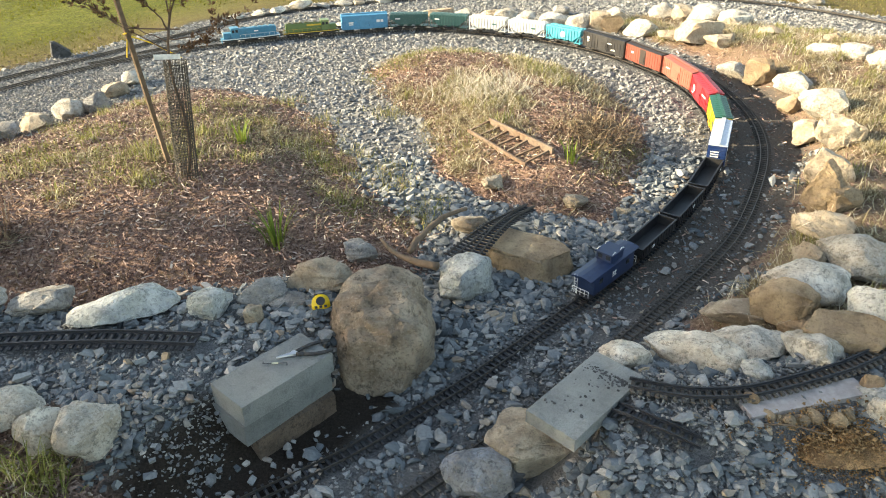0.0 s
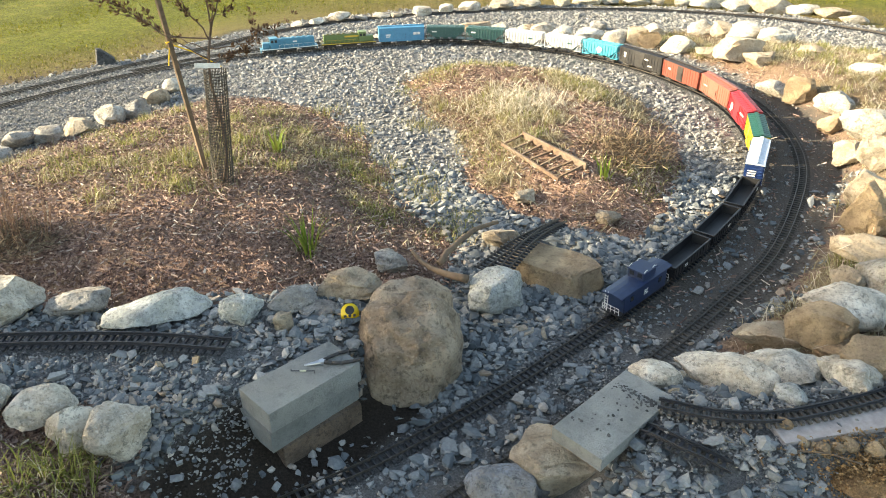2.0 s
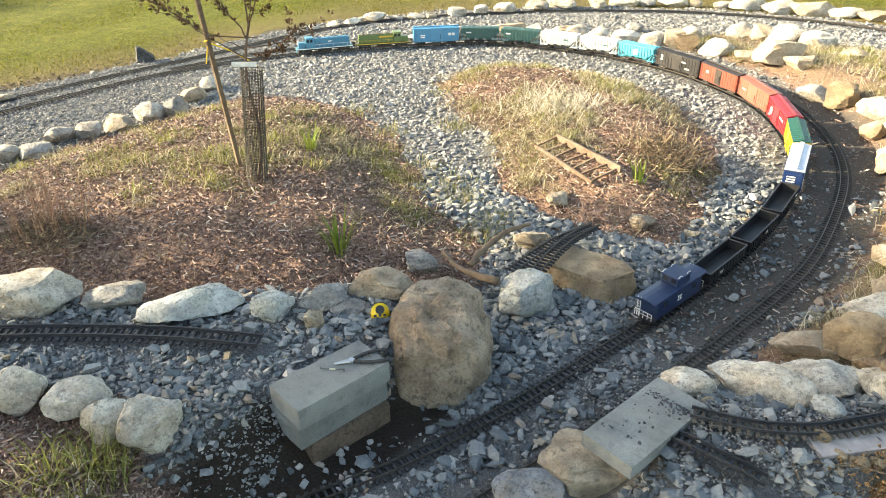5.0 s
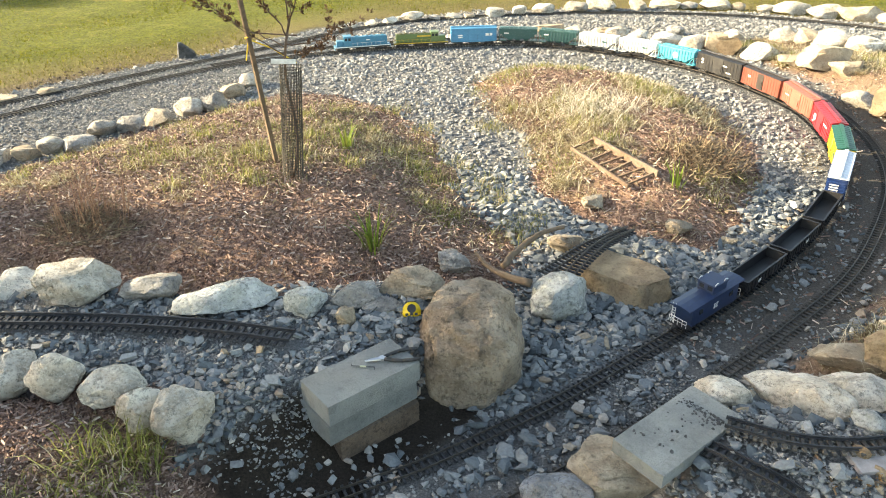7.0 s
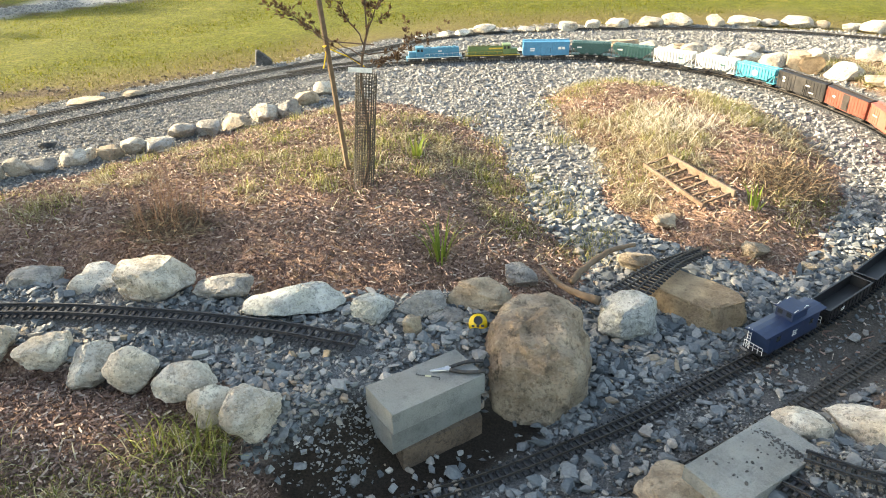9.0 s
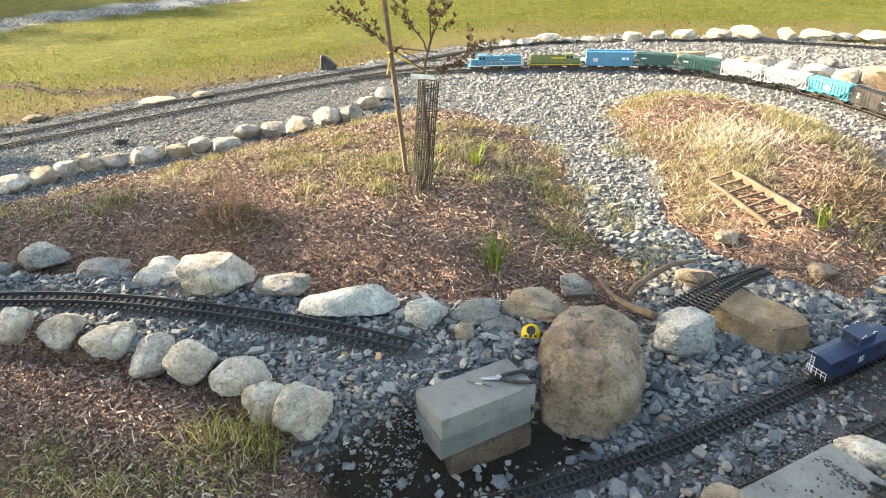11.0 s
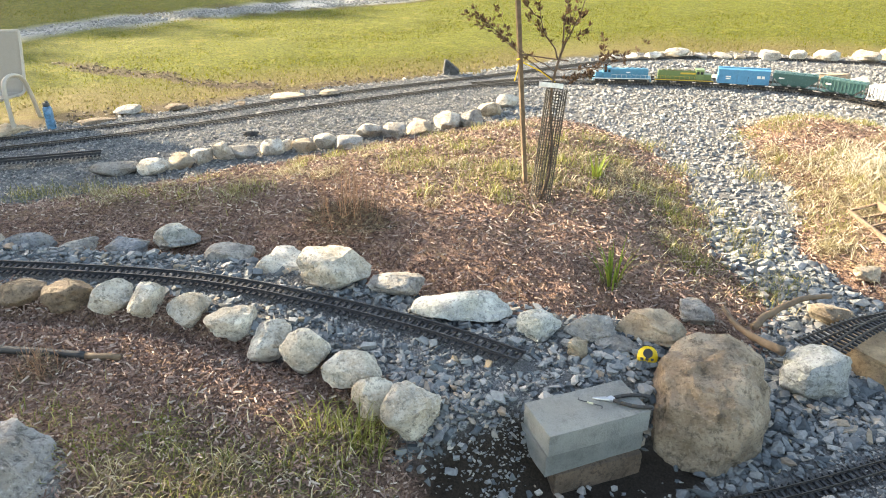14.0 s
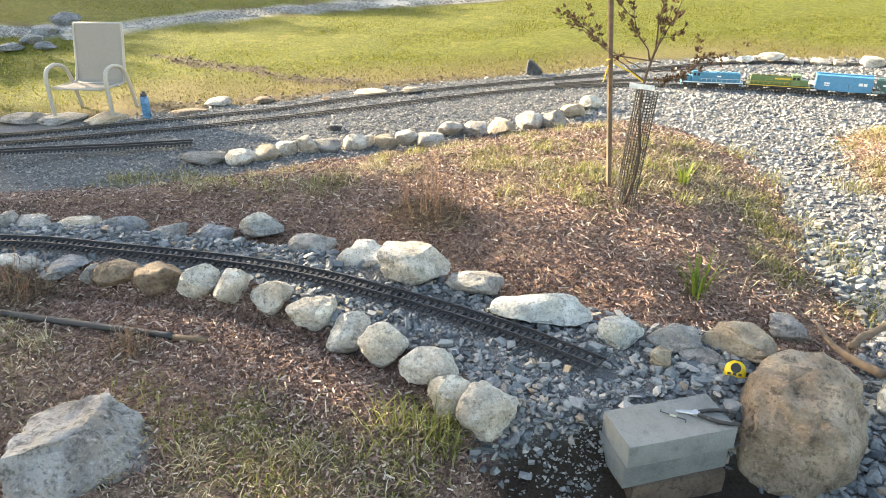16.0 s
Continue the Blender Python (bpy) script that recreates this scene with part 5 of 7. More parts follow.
def trestle():
    """A small rusty-brown trestle deck: a tall and a thin long beam with cross ties, sunk in the grass."""
    a, b = Vector(TRESTLE[0]), Vector(TRESTLE[1])
    c, d = Vector(TRESTLE[2]), Vector(TRESTLE[3])
    o = (a + b + c + d) / 4
    thing = empty("trestle_deck", Matrix.Translation(o), "rusty brown trestle deck lying on dry grass", "trestle")
    for p, q, high in ((a, b, 0.024), (c, d, 0.046)):
        bm = bmesh.new()
        way = q - p
        box(bm, (p + q) / 2 - o, (way.length, 0.017, high), way.to_track_quat("X", "Z"), 0.003)
        part("side_beam", bm, RUST, thing)
    for k in range(7):
        u = 0.02 + k * 0.155
        p, q = a.lerp(b, u), c.lerp(d, u)
        bm = bmesh.new()
        box(bm, (p + q) / 2 - o + Vector((0, 0, 0.004 if k == 0 else -0.004)), ((q - p).length, 0.015, 0.012), (q - p).to_track_quat("X", "Z") @ Euler((0, 0, random.uniform(-0.10, 0.10))).to_quaternion(), 0.002)
        part("cross_tie", bm, RUST, thing)


trestle()

# ---- tools on the block ----
YELLOW = paint("yellow_plastic", (0.78, 0.52, 0.02), 0.4, 0, 60, 0.08, 0.05)
BLACK = paint("black_rubber", (0.018, 0.018, 0.02), 0.55, 0, 60, 0.2, 0.08)
STEEL = paint("bright_steel", (0.55, 0.56, 0.58), 0.3, 1.0, 60, 0.1, 0.02)
DARKGREY = paint("dark_grey_plastic", (0.05, 0.055, 0.06), 0.6, 0, 60, 0.2, 0.1)


def tape_measure():
    thing = empty("tape_measure", pose(0.165, 0.60, 0.262, -38, 0, 16), "yellow tape measure with black grip on the stones", "tape measure")
    bm = bmesh.new()
    pts = [(-0.036, 0.0), (0.036, 0.0), (0.040, 0.020), (0.036, 0.044), (0.018, 0.062), (-0.012, 0.064), (-0.034, 0.048), (-0.040, 0.022)]
    lo = [bm.verts.new((x, -0.022, z)) for x, z in pts]
    hi = [bm.verts.new((x, 0.022, z)) for x, z in pts]
    bm.faces.new(lo)
    bm.faces.new(hi[::-1])
    for i in range(len(pts)):
        j = (i + 1) % len(pts)
        bm.faces.new((lo[j], lo[i], hi[i], hi[j]))
    bmesh.ops.recalc_face_normals(bm, faces=bm.faces)
    bmesh.ops.bevel(bm, geom=bm.edges[:], offset=0.004, segments=2, affect="EDGES")
    part("case", bm, YELLOW, thing, flat=False)
    for s in (-1, 1):
        bm = bmesh.new()
        bmesh.ops.create_cone(bm, cap_ends=True, segments=24, radius1=0.019, radius2=0.017, depth=0.004, matrix=pose(0, s * 0.0235, 0.034, 90 * s))
        part("round_label", bm, BLACK, thing, "black round label")
    for k in range(3):
        bm = bmesh.new()
        box(bm, (-0.022 + k * 0.02, -0.0235, 0.010), (0.012, 0.004, 0.010), None, 0.001)
        part("grip_pad", bm, BLACK, thing, "black grip pad")
    bm = bmesh.new()
    box(bm, (0, 0, 0.0645), (0.045, 0.028, 0.005), None, 0.002)
    part("top_grip", bm, BLACK, thing, "black rubber grip")
    bm = bmesh.new()
    box(bm, (0.044, 0, 0.006), (0.010, 0.018, 0.002))
    box(bm, (0.049, 0, 0.002), (0.0015, 0.018, 0.010))
    part("hook", bm, STEEL, thing, "steel end hook")


def pliers():
    thing = empty("pliers", pose(0.120, 0.268, 0.282, 0, 0, 22) @ Matrix.Scale(1.18, 4), "needle-nose pliers with black handles on the concrete", "pliers")
    bm = bmesh.new()
    for s in (-1, 1):
        rod(bm, (0.0, s * 0.004, 0.006), (-0.058, s * 0.0015, 0.005), 0.006, 0.002, 8)
    bmesh.ops.create_cone(bm, cap_ends=True, segments=16, radius1=0.011, radius2=0.011, depth=0.010, matrix=pose(0, 0, 0.006))
    part("jaws", bm, STEEL, thing, "bright steel jaws")
    for s in (-1, 1):
        bm = bmesh.new()
        line = [(0.006, s * 0.006), (0.030, s * 0.017), (0.060, s * 0.027), (0.095, s * 0.030), (0.118, s * 0.026)]
        for (ax, ay), (bx, by) in zip(line, line[1:]):
            rod(bm, (ax, ay, 0.0065), (bx, by, 0.0065), 0.0062, None, 10)
            bmesh.ops.create_icosphere(bm, subdivisions=2, radius=0.0062, matrix=Matrix.Translation((bx, by, 0.0065)))
        part("handle", bm, BLACK, thing, "black rubber handle", False)


def screw_hook():
    thing = empty("hex_key", pose(0.058, 0.212, 0.283, 0, 0, 4), "small dark hex key lying on the concrete", "hex key")
    bm = bmesh.new()
    rod(bm, (-0.045, 0, 0.003), (0.045, 0, 0.003), 0.0022, None, 6)
    rod(bm, (0.045, 0, 0.003), (0.047, -0.014, 0.003), 0.0022, None, 6)
    rod(bm, (-0.045, 0, 0.003), (-0.046, 0.010, 0.003), 0.0022, None, 6)
    part("shaft", bm, DARKGREY, thing)
    bm = bmesh.new()
    rod(bm, (-0.012, 0, 0.003), (0.012, 0, 0.003), 0.0034, None, 8)
    part("sleeve", bm, paint("pale_sleeve", (0.55, 0.55, 0.40), 0.5), thing, "pale sleeve")


tape_measure()
pliers()
screw_hook()

# ---- sapling with stake and mesh guard ----
BLEACHED = paint("bleached_grey_plank", (0.33, 0.30, 0.29), 0.9, 0, 30, 0.25, 0.15, 0.4)
WOOD = paint("grey_brown_wood", (0.14, 0.095, 0.06), 0.85, 0, 30, 0.3, 0.1, 0.4)
MESHWIRE = paint("dark_plastic_mesh", (0.035, 0.031, 0.025), 0.7, 0, 60, 0.2, 0.1)
TWIG = paint("reddish_twig", (0.10, 0.065, 0.045), 0.8, 0, 60, 0.25, 0.05)
CAMX = Vector((0.95, 0.30, 0))


def stake():
    thing = empty("garden_stake", Matrix.Translation((-0.97, 1.98, 0.325)), "leaning wooden garden stake beside the sapling", "stake")
    bm = bmesh.new()
    tip = CAMX * (-0.085 * 1.6) + Vector((0, 0, 1.6))
    m = Matrix.Translation(tip / 2 - tip * 0.03) @ tip.to_track_quat("Z", "Y").to_matrix().to_4x4() @ pose(0, 0, 0, 0, 0, 30)
    bmesh.ops.create_cube(bm, size=1, matrix=m @ Matrix.Diagonal((0.026, 0.024, tip.length * 1.06, 1)))
    bmesh.ops.bevel(bm, geom=bm.edges[:], offset=0.002, segments=1, affect="EDGES")
    part("post", bm, WOOD, thing)
    bm = bmesh.new()
    k = CAMX * (-0.085 * 0.77) + Vector((0, 0, 0.77))
    for a, b in ((k + CAMX * -0.02, k + CAMX * 0.12 + Vector((0, 0, -0.06))), (k + CAMX * 0.12 + Vector((0, 0, -0.06)), k + CAMX * 0.25 + Vector((0, 0, -0.15))), (k, k + CAMX * -0.02 + Vector((0, -0.02, -0.12))), (k + CAMX * -0.02, k + CAMX * 0.01 + Vector((0, -0.03, 0.01)))):
        rod(bm, a, b, 0.004, None, 6)
    part("tie_cord", bm, YELLOW, thing, "yellow tie cord")
    bm = bmesh.new()
    rod(bm, CAMX * (-0.085 * 0.80) + Vector((0, 0, 0.80)), CAMX * 0.22 + Vector((0.03, -0.12, 0.80)), 0.004, None, 6)
    part("cross_wire", bm, TWIG, thing)


def mesh_guard():
    base = Vector((-0.81, 1.83, 0.325))
    thing = empty("mesh_guard", Matrix.Translation(base), "dark plastic mesh guard round the sapling's stem", "mesh guard")
    axis = (CAMX * 0.085 + Vector((0, 0, 1))).normalized()
    q = axis.to_track_quat("Z", "Y").to_matrix()
    n, rows, rad, high = 22, 40, 0.058, 0.66
    for k in range(n):
        bm = bmesh.new()
        a = 6.2832 * k / n
        d = q @ Vector((math.cos(a) * rad, math.sin(a) * rad, 0))
        rod(bm, d, d + axis * high, 0.0021, None, 4)
        part("upright_strand", bm, MESHWIRE, thing)
    bm = bmesh.new()
    prev = None
    for k in range(n + 1):
        a = 6.2832 * k / n
        p = q @ Vector((math.cos(a) * rad, math.sin(a) * rad, 0))
        if prev is not None:
            rod(bm, prev, p, 0.0018, None, 3)
        prev = p
    ring = mesh_of("ring_strand", bm, MESHWIRE)
    for j in range(rows):
        part("ring_strand", ring, None, thing).location = axis * (0.005 + j * high / rows)
    bm = bmesh.new()
    p = axis * 0.70 + CAMX * -0.03 + Vector((0.02, -0.07, 0))
    box(bm, p, (0.13, 0.004, 0.026), Euler((0, 0.06, math.atan2(0.30, 0.95))), 0.001)
    part("tag", bm, paint("white_tag", (0.72, 0.70, 0.66), 0.5), thing, "white plant tag")


def skin(bm, way, radii, seg):
    """One continuous round skin along a way of points."""
    n = len(way)
    rings = []
    side = (way[1] - way[0]).orthogonal().normalized()
    for i, p in enumerate(way):
        t = (way[min(i + 1, n - 1)] - way[max(i - 1, 0)]).normalized()
        side = (side - t * side.dot(t)).normalized()
        up = t.cross(side)
        rings.append([bm.verts.new(p + (side * math.cos(6.2832 * k / seg) + up * math.sin(6.2832 * k / seg)) * radii[i]) for k in range(seg)])
    for a, b in zip(rings, rings[1:]):
        for k in range(seg):
            bm.faces.new((a[k], a[(k + 1) % seg], b[(k + 1) % seg], b[k]))
    bm.faces.new(rings[0][::-1])
    bm.faces.new(rings[-1])


def sapling():
    base = Vector((-0.81, 1.83, 0.32))
    thing = empty("sapling", Matrix.Translation(base), "young sapling with sparse bronze leaves on thin branches", "sapling")
    axis = (CAMX * 0.085 + Vector((0, 0, 1))).normalized()
    r = np.random.default_rng(90)

    def stem_at(h):
        return axis * h + CAMX * (0.03 * math.sin(h * 7))

    bm = bmesh.new()
    skin(bm, [stem_at(k * 0.085) for k in range(11)], [0.011 - 0.0004 * k for k in range(11)], 8)
    part("stem", bm, TWIG, thing, flat=False)
    # height on the stem, reach to the side, towards the viewer, and up, thickness
    limbs = [(0.82, -0.20, 0.05, 0.34, 0.010), (0.84, 0.01, -0.04, 0.62, 0.011), (0.83, 0.17, 0.08, 0.50, 0.010), (0.72, -0.44, 0.02, 0.36, 0.008), (0.78, 0.40, 0.03, 0.08, 0.008), (0.70, 0.22, -0.10, 0.05, 0.006), (0.76, -0.30, -0.12, 0.14, 0.007), (0.84, 0.08, 0.10, 0.30, 0.007)]
    roots, dirs = [], []

    def grow(start, end, w, depth):
        ctrl = start.lerp(end, 0.45) + Vector((0, 0, -0.05 * (end - start).length)) + Vector(r.normal(0, 0.02, 3))
        bm = bmesh.new()
        prev, way = start, [start]
        for k in range(1, 10):
            u = k / 9
            p = start * (1 - u) ** 2 + ctrl * 2 * u * (1 - u) + end * u ** 2 + Vector(r.normal(0, 0.005, 3))
            way.append(p)
            if k > 2 and r.uniform() < 0.85:
                for _ in range(9):
                    off = Vector(r.normal(0, 1, 3)).normalized()
                    roots.append(p + off * 0.004)
                    dirs.append(off + (p - prev).normalized() * 0.8 + Vector((0, 0, 0.4)))
            if depth and k in (4, 6, 7):
                grow(p, p + Vector(r.normal(0, 0.07, 3)) + (end - start).normalized() * 0.10 + Vector((0, 0, 0.05)), w * 0.5, depth - 1)
            prev = p
        skin(bm, way, [w * 0.5 * (1.05 - 0.8 * k / 9) for k in range(10)], 6)
        part("branch", bm, TWIG, thing, flat=False)

    for h, sx, sy, up, w in limbs:
        s0 = stem_at(h)
        grow(s0, s0 + CAMX * sx + Vector((0.3, -0.95, 0)) * sy + Vector((0, 0, up)), w, 1)
    n = len(roots)
    me = blades(np.array(roots), np.array(dirs), r.normal(size=(n, 3)), r.uniform(0.007, 0.013, n), r.uniform(0.016, 0.032, n), RUSTLEAF)
    part("foliage", me, None, thing, "small bronze leaves")


stake()
mesh_guard()
sapling()


# ---- plants ----
def strap_plant(x, y, high, count, seed, label, spread_m=0.03):
    """A clump of long strap leaves, each bent over."""
    r = random.Random(seed)
    thing = empty("lily_plant", Matrix.Translation((x, y, ground_z(x, y) - 0.01)), label, "plant", "strap-leaved plants")
    for k in range(count):
        a, lean, h, w = r.uniform(0, 6.28), r.uniform(0.05, 0.5), high * r.uniform(0.6, 1.1), r.uniform(0.0045, 0.008)
        bm = bmesh.new()
        rows = []
        out = Vector((math.cos(a), math.sin(a), 0))
        side = Vector((-math.sin(a), math.cos(a), 0))
        p = out * r.uniform(0, spread_m)
        ang = lean * 0.35
        for j in range(7):
            u = j / 6
            wid = w * (0.6 + 1.2 * u) if u < 0.35 else w * 1.02 * (1 - (u - 0.35) / 0.65) + 0.0006
            rows.append((bm.verts.new(p - side * wid), bm.verts.new(p - Vector((0, 0, wid * 0.4))), bm.verts.new(p + side * wid)))
            p = p + (out * math.sin(ang) + Vector((0, 0, math.cos(ang)))) * h / 6
            ang += lean * 0.42
        for a3, b3 in zip(rows, rows[1:]):
            bm.faces.new((a3[0], a3[1], b3[1], b3[0]))
            bm.faces.new((a3[1], a3[2], b3[2], b3[1]))
        part("leaf", bm, LILY if k % 5 else FRESH, thing, flat=False)


strap_plant(-0.20, 1.30, 0.28, 26, 71, "green strap-leaved lily growing in bark mulch", 0.05)
strap_plant(-0.66, 2.42, 0.20, 16, 72, "small green lily clump in sunny dry grass", 0.05)
strap_plant(1.44, 2.30, 0.19, 14, 73, "green lily clump beside the trestle deck", 0.04)


DEADSTEM = paint("dead_stems", (0.24, 0.135, 0.085), 0.85, 0, 60, 0.3, 0.0)


def dry_bush(x, y, radius, high, count, seed, label):
    r = np.random.default_rng(seed)
    gz = ground_z(x, y)
    thing = empty("dry_shrub", Matrix.Translation((x, y, gz)), label, "shrub")
    bm = bmesh.new()
    for k in range(count):
        a, b = r.uniform(0, 6.28), r.uniform(0.1, 1.0)
        root = Vector((math.cos(a), math.sin(a), 0)) * radius * 0.8 * b
        tip = root + Vector((math.cos(a) * radius * 0.22 * b, math.sin(a) * radius * 0.22 * b, high * r.uniform(0.35, 1.0)))
        mid = root.lerp(tip, 0.5) + Vector(r.normal(0, 0.012, 3))
        rod(bm, root, mid, 0.0022, 0.0018, 4)
        rod(bm, mid, tip, 0.0018, 0.0009, 4)
        if r.uniform() < 0.6:
            rod(bm, mid, mid + Vector(r.normal(0, 0.04, 3)) + Vector((0, 0, 0.06)), 0.0014, 0.0008, 4)
    tagged(part("stem_tangle", bm, DEADSTEM, thing), kind="stuff")
    n = int(2200 * (radius / 0.34) ** 2)
    a, d = r.uniform(0, 6.28, n), r.uniform(0, 1, n) ** 0.6 * radius
    roots = np.stack([np.cos(a) * d, np.sin(a) * d, r.uniform(0, 0.09, n) * (1.1 - d / radius)], -1)
    me = blades(roots, np.stack([r.normal(0, 1, n), r.normal(0, 1, n), r.uniform(0, 0.9, n)], -1), r.normal(size=(n, 3)), r.uniform(0.003, 0.006, n), r.uniform(0.06, 0.16, n) * (radius / 0.34), DEAD)
    tagged(part("litter", me, None, thing), "matted dead leaves", kind="stuff")


DEAD = pieces("dead_leaves", [(0.0, (0.06, 0.042, 0.028)), (0.6, (0.17, 0.12, 0.075)), (1.0, (0.36, 0.28, 0.18))], 0.9)
dry_bush(-1.70, 1.16, 0.25, 0.40, 48, 81, "dead brown shrub with thin upright stems")
dry_bush(-2.85, -0.72, 0.26, 0.22, 60, 82, "dark twiggy dead shrub in near mulch")
dry_bush(-1.95, -0.62, 0.12, 0.12, 30, 83, "small dark dead plant in near mulch")
dry_bush(1.62, 2.72, 0.30, 0.10, 50, 84, "matted dead grass hummock on the island")

# ---- sticks, pole, plank and clods ----
def bent_stick(name, pts, r0, r1, material, label, category, seed=1, rough=0.12):
    bm = bmesh.new()
    q = dense(pts, 0.03)
    rr = np.random.default_rng(seed)
    q[1:-1] += rr.normal(0, r0 * rough, q[1:-1].shape)
    n = len(q)
    rings = []
    for i, p in enumerate(q):
        t = Vector(q[min(i + 1, n - 1)] - q[max(i - 1, 0)]).normalized()
        m = t.to_track_quat("Z", "Y").to_matrix()
        rad = r0 + (r1 - r0) * i / (n - 1)
        rings.append([bm.verts.new(Vector(p) + m @ Vector((math.cos(6.2832 * k / 9) * rad, math.sin(6.2832 * k / 9) * rad, 0)) * rr.uniform(0.92, 1.08)) for k in range(9)])
    for a, b in zip(rings, rings[1:]):
        for k in range(9):
            bm.faces.new((a[k], a[(k + 1) % 9], b[(k + 1) % 9], b[k]))
    bm.faces.new(rings[0][::-1])
    bm.faces.new(rings[-1])
    return tagged(new(name, mesh_of(name, bm, material, False)), label, category)


bent_stick("driftwood_branch", [(0.49, 1.24, 0.17), (0.55, 1.36, 0.20), (0.66, 1.50, 0.23), (0.78, 1.62, 0.22)], 0.018, 0.011, WOOD, "grey-brown bent branch lying beside the switch track", "branch", 3)
bent_stick("driftwood_branch", [(0.34, 1.36, 0.17), (0.42, 1.25, 0.155), (0.53, 1.16, 0.16), (0.64, 1.11, 0.165)], 0.009, 0.022, WOOD, "split brown branch lying beside the boulder", "branch", 4)
bent_stick("black_pipe", [(-3.40, -1.06, 0.263), (-2.855, -0.869, 0.263), (-2.335, -0.667, 0.264), (-2.015, -0.537, 0.265), (-1.860, -0.474, 0.265)], 0.017, 0.017, BLACK, "black plastic pipe lying on bark mulch", "pipe", 5, 0.01)
bent_stick("broken_stake", [(-1.860, -0.474, 0.265), (-1.723, -0.416, 0.265)], 0.015, 0.012, WOOD, "broken wooden end pushed in the black pipe", "stake", 6)
rough_block("plank", (0.47, 0.085, 0.024), pose(1.965, 0.055, 0.256, 2, 0, 15.5), BLEACHED, "weathered grey plank under the ledge track", "plank", 9, 0.002)
SOIL = stone("rusty_soil", (0.22, 0.12, 0.045), (0.42, 0.25, 0.11), (0.16, 0.085, 0.035), 14, 90)


SOILBITS = pieces("soil_crumbs", [(0.0, (0.14, 0.075, 0.028)), (0.6, (0.30, 0.17, 0.07)), (1.0, (0.46, 0.30, 0.15))], 0.95)
rs = np.random.default_rng(5)
turn6, out6 = rs.uniform(0, 6.28, 6000), np.abs(rs.normal(0, 0.42, 6000))
sx6, sy6 = 2.06 + np.cos(turn6) * out6 * 0.34, -0.10 + np.sin(turn6) * out6 * 0.22
clear6 = sy6 < 0.27 * (sx6 - 1.73) - 0.055
sx6, sy6 = sx6[clear6], sy6[clear6]
gravel_patch("soil_crumbs", "rusty brown crumbled soil heap beside the plank", sx6, sy6, np.clip(rs.lognormal(-5.0, 0.35, len(sx6)), 0.004, 0.014), SOILBITS, 61, 2.8, form=GRAIN)
rock(2.05, -0.10, 0.32, 0.016, 4, "", depth=0.62, sink=0.6, angular=0.0, name="soil_mound", label="low mound of rusty brown soil by the plank", turn=5).data.materials[0] = SOIL
for cx, cy, cz, cs in ((1.773, 0.035, 0.272, 0.055), (1.814, -0.025, 0.25, 0.05), (1.85, -0.035, 0.245, 0.04), (1.875, -0.045, 0.24, 0.06), (1.93, -0.03, 0.24, 0.05), (1.97, -0.02, 0.24, 0.06), (2.05, -0.03, 0.235, 0.065), (2.10, 0.0, 0.235, 0.05)):
    rock(cx, cy, cs, cs * 0.8, 4, "", z=cz - 0.005, name="soil_clod", label="lichen-coloured brown soil clod by the plank", angular=0.3, detail=2)
bent_stick("twig", [(1.70, -0.055, 0.262), (1.763, -0.07, 0.266), (1.881, -0.071, 0.262), (1.988, -0.096, 0.245)], 0.004, 0.0025, WOOD, "thin brown twig lying on the soil", "twig", 11)
bent_stick("twig", [(1.630, 0.01, 0.278), (1.643, -0.023, 0.272), (1.655, -0.07, 0.262), (1.664, -0.122, 0.243)], 0.006, 0.003, WOOD, "short brown twig among crushed stone", "twig", 12)
# a crumpled white scrap, dry leaf litter beside the bed's edge
bm = bmesh.new()
for k in range(46):
    a = Vector((random.gauss(0, 0.05), random.gauss(0, 0.03), random.uniform(0.0, 0.02)))
    rod(bm, a, a + Vector((random.gauss(0, 0.03), random.gauss(0, 0.03), random.uniform(-0.004, 0.02))), 0.002, 0.001, 5)
scrap = new("dry_roots", mesh_of("dry_roots", bm, paint("bleached_roots", (0.5, 0.47, 0.43), 0.85)))
scrap.location = (-0.02, 0.80, ground_z(-0.02, 0.80))
tagged(scrap, "bleached tangle of dry roots on mulch edge", "roots")

# ---- garden chair and bottle ----
CHAIRFRAME = paint("cream_painted_metal", (0.37, 0.335, 0.285), 0.45, 0, 40, 0.08, 0.15)
SLING = paint("grey_beige_sling_mesh", (0.285, 0.25, 0.21), 0.75, 0, 160, 0.12, 0.1, 0.3)


def tube(bm, pts, r=0.013, seg=10):
    q = [Vector(p) for p in dense(pts, 0.03)]
    skin(bm, q, [r] * len(q), seg)


